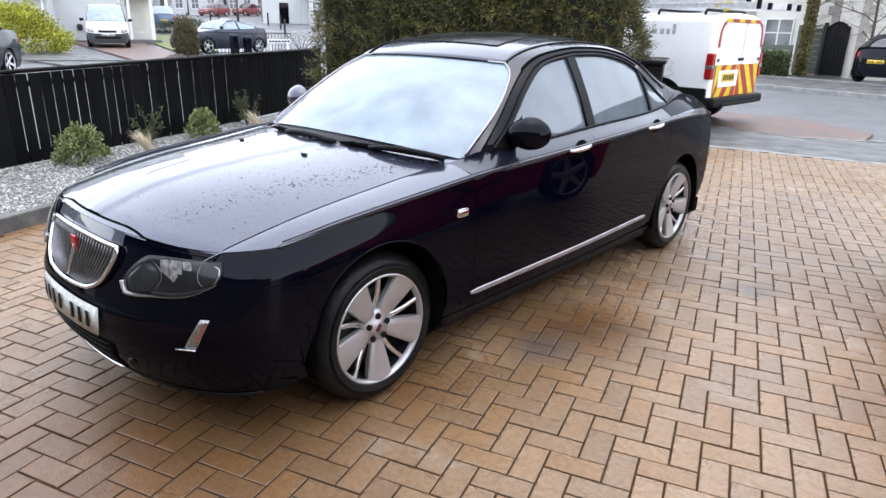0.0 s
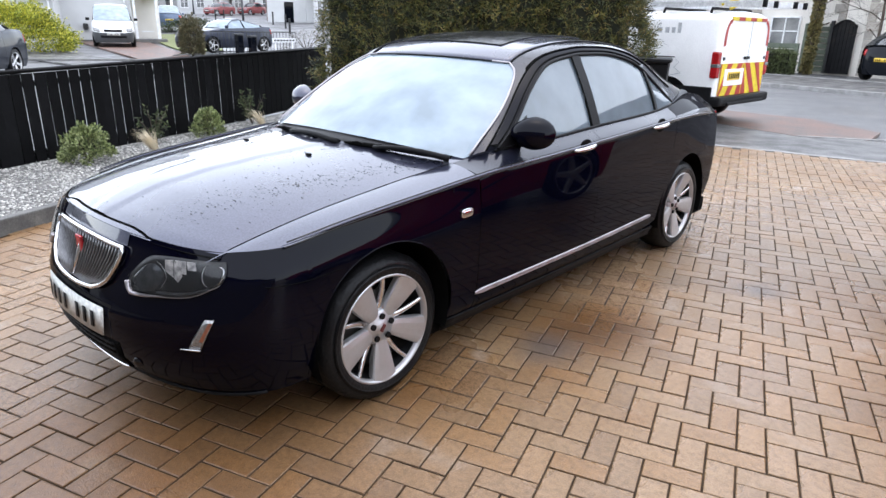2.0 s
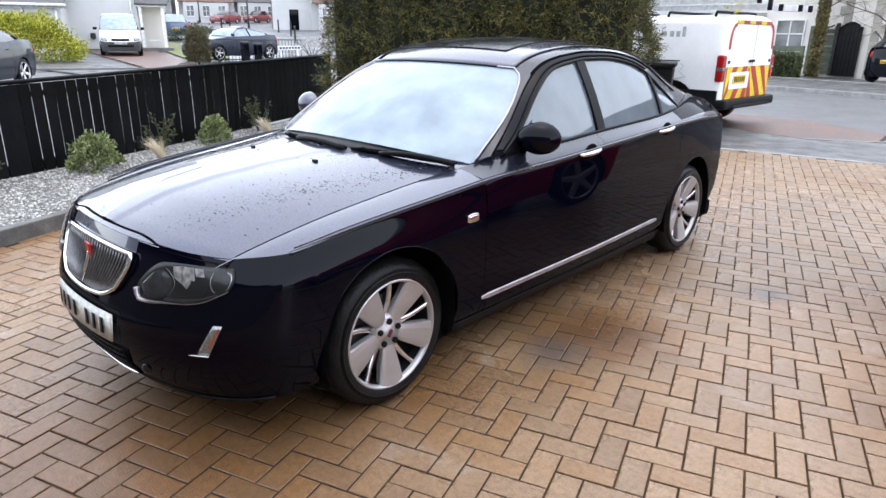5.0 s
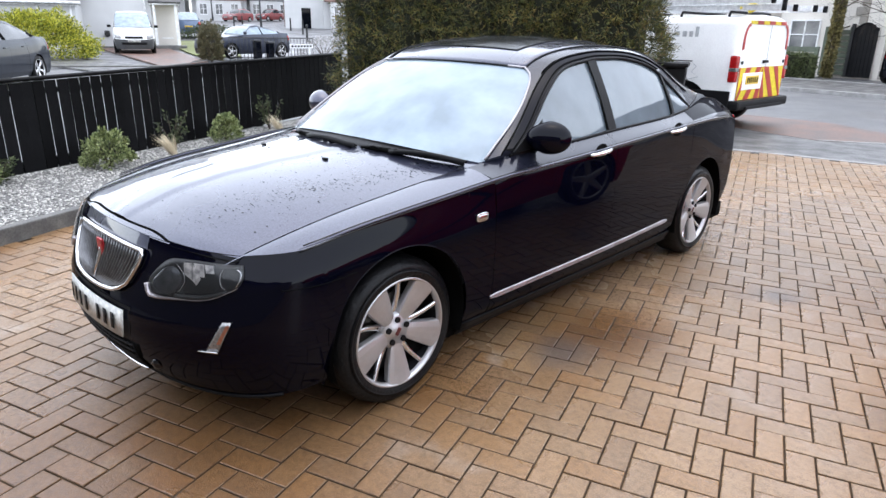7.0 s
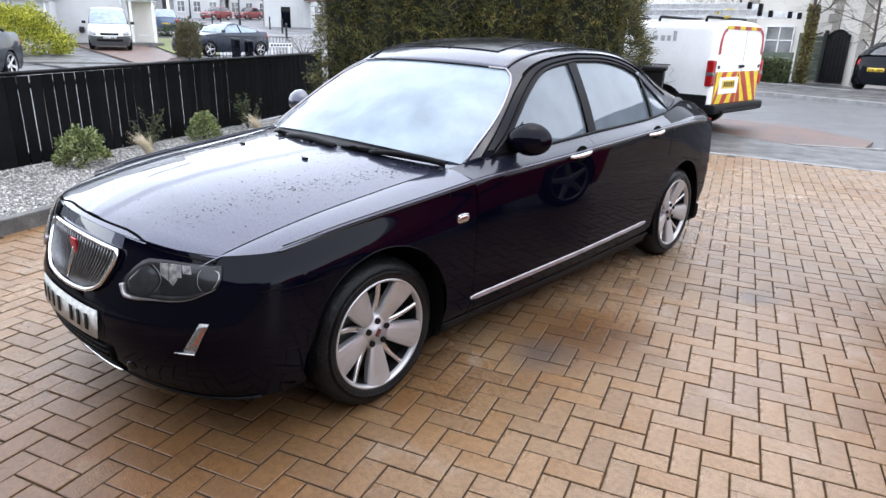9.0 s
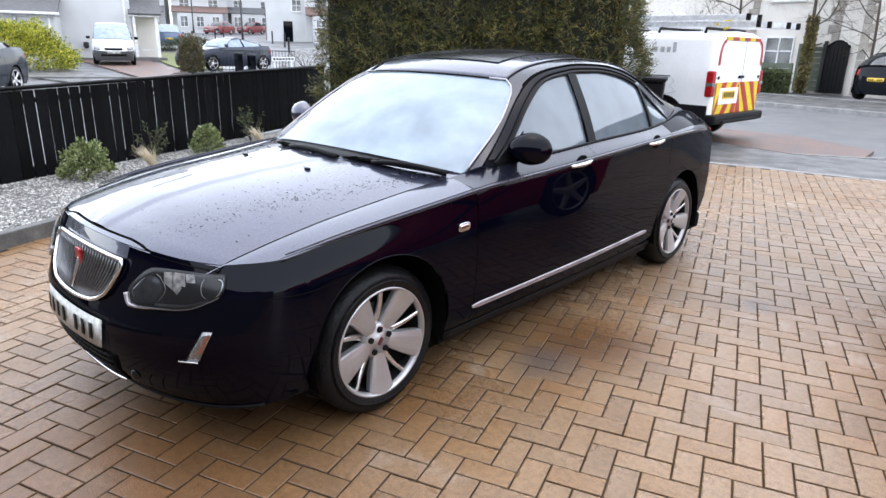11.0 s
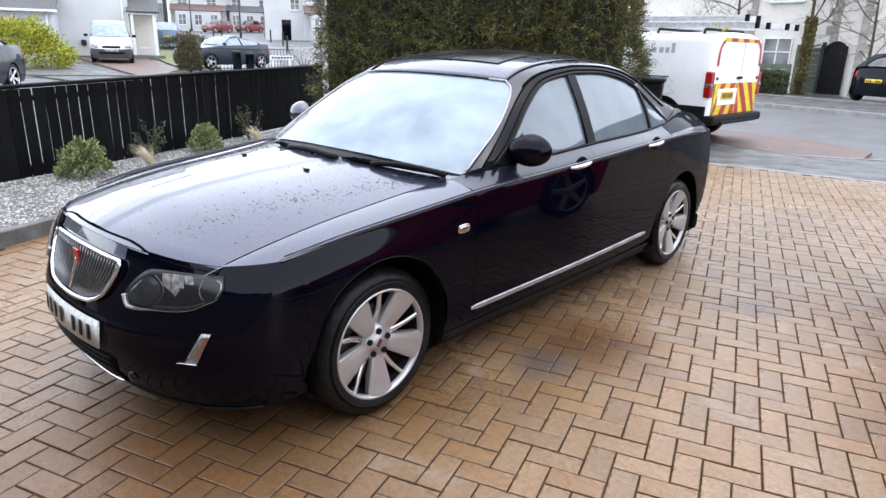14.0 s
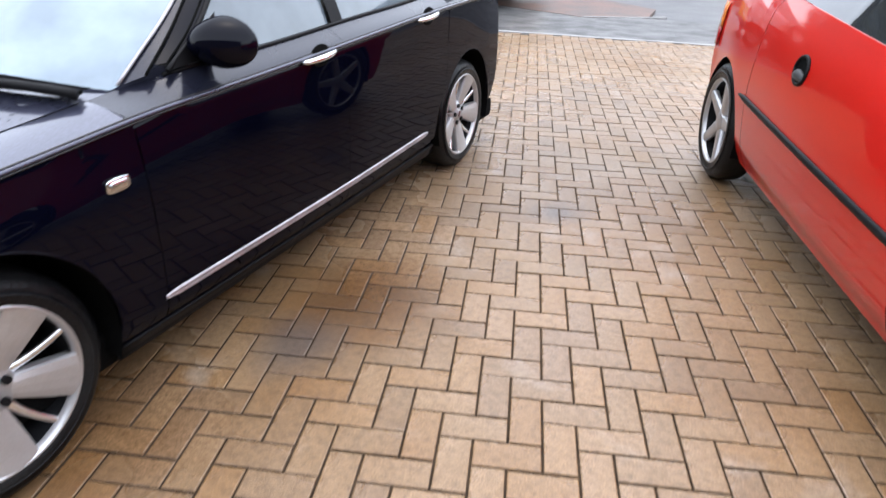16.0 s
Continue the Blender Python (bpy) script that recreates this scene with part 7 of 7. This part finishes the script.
def bare_tree(name, label, x, y, hgt, seed, ivy=0.0, trunk=.14, lean=(0, 0)):
    t = thing(name, label, "tree", m=Matrix.Translation((x, y, ground_z(x, y))))
    r = np.random.RandomState(seed)
    pts = [np.array((lean[0] * f * hgt, lean[1] * f * hgt, f * hgt)) + np.array((.06 * math.sin(f * 5), .06 * math.cos(f * 4), 0)) for f in np.linspace(0, .75, 7)]
    tube("trunk", [tuple(p) for p in pts], list(np.linspace(trunk, trunk * .45, 7)), BARK, t, n=9)
    verts, faces = [], []

    def limb(p, d, L, rad, depth):
        n = 5
        prev = None
        q = p.copy()
        dd = d.copy()
        for k in range(n + 1):
            f = k / n
            rr_ = rad * (1 - .6 * f)
            s = np.cross(dd, (0.3, .2, 1.0))
            s /= np.linalg.norm(s) + 1e-9
            u = np.cross(s, dd)
            b = len(verts)
            for m_ in range(4):
                a = m_ * math.pi / 2
                verts.append(q + s * math.cos(a) * rr_ + u * math.sin(a) * rr_)
            if prev is not None:
                for m_ in range(4):
                    faces.append((prev + m_, prev + (m_ + 1) % 4, b + (m_ + 1) % 4, b + m_))
            prev = b
            if depth < 3 and k >= 2:
                for _ in range(2 if depth < 2 else 1):
                    nd = dd + r.normal(0, .65, 3)
                    nd /= np.linalg.norm(nd)
                    limb(q.copy(), nd, L * r.uniform(.4, .65), rr_ * .6, depth + 1)
            dd = dd + r.normal(0, .16, 3) + np.array((0, 0, .03 - .05 * f))
            dd /= np.linalg.norm(dd)
            q = q + dd * L / n
    for k in range(8):
        p = pts[min(6, 2 + k // 2)]
        a = r.uniform(0, 6.28)
        d = np.array((math.cos(a), math.sin(a), r.uniform(.1, .8)))
        limb(p.copy(), d / np.linalg.norm(d), hgt * r.uniform(.3, .5), trunk * .33, 0)
    polys("branch_work", verts, faces, BARK, t)
    if ivy:
        c, nn = [], []
        for _ in range(1600):
            f = r.uniform(0, ivy)
            a = r.uniform(0, 6.28)
            i = f / .75 * 6
            p = pts[int(min(5, i))] + (pts[int(min(5, i)) + 1] - pts[int(min(5, i))]) * (i - int(min(5, i)))
            rad = trunk * (1.25 - .4 * f) * (1 + .5 * r.uniform())
            c.append(p + np.array((math.cos(a) * rad, math.sin(a) * rad, 0)))
            nn.append(np.array((math.cos(a), math.sin(a), -.2)))
        leaf_mesh("ivy", c, nn, .10, leafmat("ivy_leaf", ((.08, .08, .03), (.20, .17, .06), (.33, .26, .11))), t, seed, aspect=1.4, spread=.5)
    return t


bare_tree("ivy_tree", "bare tree with ivy-covered trunk by the gate", -4.26, 25.25, 6.3, 71, ivy=.42, trunk=.085)
bare_tree("bare_tree", "leafless climbing shrub on the house wall", -2.2, 24.9, 4.8, 72, trunk=.06)
bare_tree("bare_tree", "leafless thin tree in the far garden", -7.0, 25.8, 5.8, 73, trunk=.07)

# wheelie bin between hedge and van
wb_ = thing("wheelie_bin", "dark wheelie bin beside the hedge", "bin", m=Matrix.Translation(hv(1.17, 7.85, .0)) @ Matrix.Rotation(TH, 4, "Z"))
bm = bmesh.new()
vs = box_bm(bm, (0, 0, .55), (.50, .56, .94), .03)
for w in vs:
    if w.is_valid and w.co.z < .5:
        w.co.x *= .86
        w.co.y *= .86
part("body", bm, BLACK, wb_)
bm = bmesh.new()
box_bm(bm, (0, -.02, 1.05), (.56, .66, .06), .025)
part("lid", bm, BLACK, wb_)
tube("axle", [(-.26, .26, .10), (.26, .26, .10)], .02, IRON, wb_, n=6)
for x in (-.26, .26):
    lathe("wheel", [(x - .03, 0), (x - .03, .09), (x - .02, .10), (x + .02, .10), (x + .03, .09), (x + .03, 0)], RUBBER, wb_, n=16, at=(0, .26, .10))

# unseen house added behind the camera: plain walls that darken reflections and block sky
own = thing("house", "unseen plain wall added to darken the car's reflections", "house", m=Matrix.Translation(hv(-4.2, -4.5)) @ Matrix.Rotation(TH, 4, "Z"))
HARL = mat("brown_harl", (0.16, 0.14, 0.12), 0.9, col2=(0.12, 0.105, 0.09), bump=.5, bscale=40)
block("wall", (1.5, -.15, 1.45), (22.0, .30, 3.0), HARL, own)
polys("roof", [(-9.8, .35, 2.85), (12.8, .35, 2.85), (12.8, -4.5, 4.6), (-9.8, -4.5, 4.6)], [(0, 1, 2, 3)], ROOF, own).modifiers.new("thickness", "SOLIDIFY").thickness = .15


# ---- block paving in herringbone ----
PTH = radians(18.2)
BW = .1005
COLS = ((.80, .78, .79), (.91, .89, .88), (.97, .95, .92), (1.01, .99, .97), (1.05, 1.02, .99), (1.03, .95, .83), (.92, .81, .67))


def paver_mat(name, src):
    m = mat(name, (0.268, 0.190, 0.124), 0.30, col2=(0.220, 0.146, 0.079), scale=.9, bump=.6, bscale=190, rvar=.14, rand=(src, COLS), fine=.30, spec=.55)
    nt = m.node_tree
    b = nt.nodes["Principled BSDF"]
    # broad rusty and grey damp stains over many blocks
    src_link = b.inputs["Base Color"].links[0].from_socket
    tc = nt.nodes.new("ShaderNodeNewGeometry")
    n = nt.nodes.new("ShaderNodeTexNoise")
    n.inputs["Scale"].default_value, n.inputs["Detail"].default_value = .60, 4.0
    nt.links.new(tc.outputs["Position"], n.inputs["Vector"])
    cr = nt.nodes.new("ShaderNodeValToRGB")
    e = cr.color_ramp.elements
    e[0].position, e[0].color = .32, (.82, .66, .46, 1)
    e[1].position, e[1].color = .64, (1.09, 1.05, 1.04, 1)
    e.new(.46).color = (1.0, .94, .84, 1)
    nt.links.new(n.outputs["Fac"], cr.inputs["Fac"])
    mx = nt.nodes.new("ShaderNodeMix")
    mx.data_type, mx.blend_type = "RGBA", "MULTIPLY"
    mx.inputs["Factor"].default_value = 1.0
    nt.links.new(src_link, mx.inputs["A"])
    nt.links.new(cr.outputs["Color"], mx.inputs["B"])
    # pale lime bloom in small ragged patches
    n2 = nt.nodes.new("ShaderNodeTexNoise")
    n2.inputs["Scale"].default_value, n2.inputs["Detail"].default_value = 2.6, 8.0
    nt.links.new(tc.outputs["Position"], n2.inputs["Vector"])
    r2 = nt.nodes.new("ShaderNodeMapRange")
    r2.inputs["From Min"].default_value, r2.inputs["From Max"].default_value = .60, .70
    r2.inputs["To Max"].default_value = .42
    nt.links.new(n2.outputs["Fac"], r2.inputs["Value"])
    m3 = nt.nodes.new("ShaderNodeMix")
    m3.data_type = "RGBA"
    nt.links.new(r2.outputs[0], m3.inputs["Factor"])
    nt.links.new(mx.outputs["Result"], m3.inputs["A"])
    m3.inputs["B"].default_value = (.37, .32, .27, 1)
    out = m3.outputs["Result"]
    # broad brown damp staining, the car's shade darkened into it, ragged at the edge
    for (px_, py_), rad in (((.55, -1.25), 1.75), ((1.12, 1.2), .45)):
        d = nt.nodes.new("ShaderNodeVectorMath")
        d.operation = "DISTANCE"
        nt.links.new(tc.outputs["Position"], d.inputs[0])
        d.inputs[1].default_value = (px_, py_, 0)
        ad = nt.nodes.new("ShaderNodeMath")
        ad.operation = "MULTIPLY_ADD"
        nt.links.new(n.outputs["Fac"], ad.inputs[0])
        ad.inputs[1].default_value = rad * .8
        nt.links.new(d.outputs["Value"], ad.inputs[2])
        rg = nt.nodes.new("ShaderNodeMapRange")
        rg.interpolation_type = "SMOOTHSTEP"
        rg.inputs["From Min"].default_value, rg.inputs["From Max"].default_value = rad * .55, rad * 1.55
        rg.inputs["To Min"].default_value, rg.inputs["To Max"].default_value = .95, 0.0
        nt.links.new(ad.outputs[0], rg.inputs["Value"])
        mo_ = nt.nodes.new("ShaderNodeMix")
        mo_.data_type, mo_.blend_type = "RGBA", "MULTIPLY"
        nt.links.new(rg.outputs[0], mo_.inputs["Factor"])
        nt.links.new(out, mo_.inputs["A"])
        mo_.inputs["B"].default_value = (.46, .335, .20, 1)
        out = mo_.outputs["Result"]
    # greyer, bluer blocks in two soft patches behind the car
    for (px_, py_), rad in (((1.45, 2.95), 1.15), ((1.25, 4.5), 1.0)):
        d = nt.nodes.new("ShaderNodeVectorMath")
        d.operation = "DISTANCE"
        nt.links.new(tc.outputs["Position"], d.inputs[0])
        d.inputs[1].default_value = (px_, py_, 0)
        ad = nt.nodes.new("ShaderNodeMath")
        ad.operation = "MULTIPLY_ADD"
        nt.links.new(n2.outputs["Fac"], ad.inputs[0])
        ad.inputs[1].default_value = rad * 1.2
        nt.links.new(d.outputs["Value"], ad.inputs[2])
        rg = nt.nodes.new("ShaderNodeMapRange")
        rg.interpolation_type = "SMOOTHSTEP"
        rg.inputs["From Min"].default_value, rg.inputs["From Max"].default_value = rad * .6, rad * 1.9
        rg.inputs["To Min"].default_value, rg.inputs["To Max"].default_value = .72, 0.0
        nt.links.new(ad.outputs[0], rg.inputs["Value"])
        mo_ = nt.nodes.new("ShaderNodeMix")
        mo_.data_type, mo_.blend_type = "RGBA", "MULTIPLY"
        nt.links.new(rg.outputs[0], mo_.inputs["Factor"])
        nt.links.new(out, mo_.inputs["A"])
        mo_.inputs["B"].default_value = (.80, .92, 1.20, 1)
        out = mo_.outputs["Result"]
    # dark oil marks, ragged at the edge
    for (px_, py_), rad in (((1.05, .84), .24), ((1.96, .03), .16), ((1.55, 2.35), .18)):
        d = nt.nodes.new("ShaderNodeVectorMath")
        d.operation = "DISTANCE"
        nt.links.new(tc.outputs["Position"], d.inputs[0])
        d.inputs[1].default_value = (px_, py_, 0)
        ad = nt.nodes.new("ShaderNodeMath")
        ad.operation = "MULTIPLY_ADD"
        nt.links.new(n2.outputs["Fac"], ad.inputs[0])
        ad.inputs[1].default_value = rad * 1.1
        nt.links.new(d.outputs["Value"], ad.inputs[2])
        rg = nt.nodes.new("ShaderNodeMapRange")
        rg.inputs["From Min"].default_value, rg.inputs["From Max"].default_value = rad * .75, rad * 1.5
        rg.inputs["To Min"].default_value, rg.inputs["To Max"].default_value = .62, 0.0
        nt.links.new(ad.outputs[0], rg.inputs["Value"])
        mo_ = nt.nodes.new("ShaderNodeMix")
        mo_.data_type = "RGBA"
        nt.links.new(rg.outputs[0], mo_.inputs["Factor"])
        nt.links.new(out, mo_.inputs["A"])
        mo_.inputs["B"].default_value = (.060, .056, .060, 1)
        out = mo_.outputs["Result"]
    # sandy mottling within each block
    n3 = nt.nodes.new("ShaderNodeTexNoise")
    n3.inputs["Scale"].default_value, n3.inputs["Detail"].default_value, n3.inputs["Roughness"].default_value = 38.0, 6.0, .72
    nt.links.new(tc.outputs["Position"], n3.inputs["Vector"])
    cr3 = nt.nodes.new("ShaderNodeValToRGB")
    e = cr3.color_ramp.elements
    e[0].position, e[0].color = .34, (.70, .67, .63, 1)
    e[1].position, e[1].color = .58, (1.09, 1.09, 1.10, 1)
    nt.links.new(n3.outputs["Fac"], cr3.inputs["Fac"])
    m4 = nt.nodes.new("ShaderNodeMix")
    m4.data_type, m4.blend_type = "RGBA", "MULTIPLY"
    m4.inputs["Factor"].default_value = 1.0
    nt.links.new(out, m4.inputs["A"])
    nt.links.new(cr3.outputs["Color"], m4.inputs["B"])
    nt.links.new(m4.outputs["Result"], b.inputs["Base Color"])
    return m


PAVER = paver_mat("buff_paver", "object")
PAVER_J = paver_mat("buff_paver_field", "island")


def paver_verts(lx, ly):
    """A block with a chamfered top, its top face at z = 0."""
    g, c, d = .0040, .0030, .0014
    out = []
    for ins, z in ((g, -.05), (g, -d), (g + c, 0.0)):
        a, b = lx / 2 - ins, ly / 2 - ins
        out += [(-a, -b, z), (a, -b, z), (a, b, z), (-a, b, z)]
    return out


PF = [(0, 1, 5, 4), (1, 2, 6, 5), (2, 3, 7, 6), (3, 0, 4, 7), (4, 5, 9, 8), (5, 6, 10, 9), (6, 7, 11, 10), (7, 4, 8, 11), (8, 9, 10, 11)]
pme = bpy.data.meshes.new("paver")
pme.from_pydata(paver_verts(2 * BW, BW), [], PF)
pme.materials.append(PAVER)
cosP, sinP = math.cos(PTH), math.sin(PTH)
# a corner of one block fixes the whole pattern
OX, OY = 1.788, 1.326
paving = thing("block_paving", "buff and brown herringbone block paving, damp and stained", "paving", kind="structure")
pr = np.random.RandomState(9)
near, rest_v, rest_f = 0, [], []


def in_drive(x, y):
    h, v = x * HX.x + y * HX.y, x * VX.x + y * VX.y
    if h < -2.665 or h > 8.5 or v < -4.52:
        return False
    for (xa, ya), (xb, yb) in zip(EDGE, EDGE[1:]):
        if xa <= x <= xb:
            return y < ya + (yb - ya) * (x - xa) / (xb - xa) - .02
    return y < 7.0


for a in range(-140, 141):
    for b in range(-70, 71):
        p0, q0 = BW * (a + 2 * b), BW * (-a + 2 * b)
        if abs(p0) > 8 or abs(q0) > 9:
            continue
        for kind in (0, 1):
            if kind == 0:
                p, q, ang = p0 + BW, q0 - BW / 2, 0.0
            else:
                p, q, ang = p0 + 2.5 * BW, q0, math.pi / 2
            x, y = OX + p * cosP - q * sinP, OY + p * sinP + q * cosP
            if not in_drive(x, y):
                continue
            dz, tilt = pr.uniform(-.0025, .0015), pr.uniform(-.0035, .0035)
            tilt2 = pr.uniform(-.0035, .0035)
            m = Matrix.Translation((x, y, dz)) @ Matrix.Rotation(PTH + ang, 4, "Z") @ Matrix.Rotation(tilt, 4, "X") @ Matrix.Rotation(tilt2, 4, "Y")
            if near < 300 and 1.25 < x < 3.0 and -.75 < y < 2.75:
                ob = new("paver", pme)
                ob.parent = paving
                ob.matrix_world = m
                near += 1
            else:
                k = len(rest_v)
                rest_v += [tuple(m @ Vector(c)) for c in paver_verts(2 * BW, BW)]
                rest_f += [tuple(i + k for i in f) for f in PF]
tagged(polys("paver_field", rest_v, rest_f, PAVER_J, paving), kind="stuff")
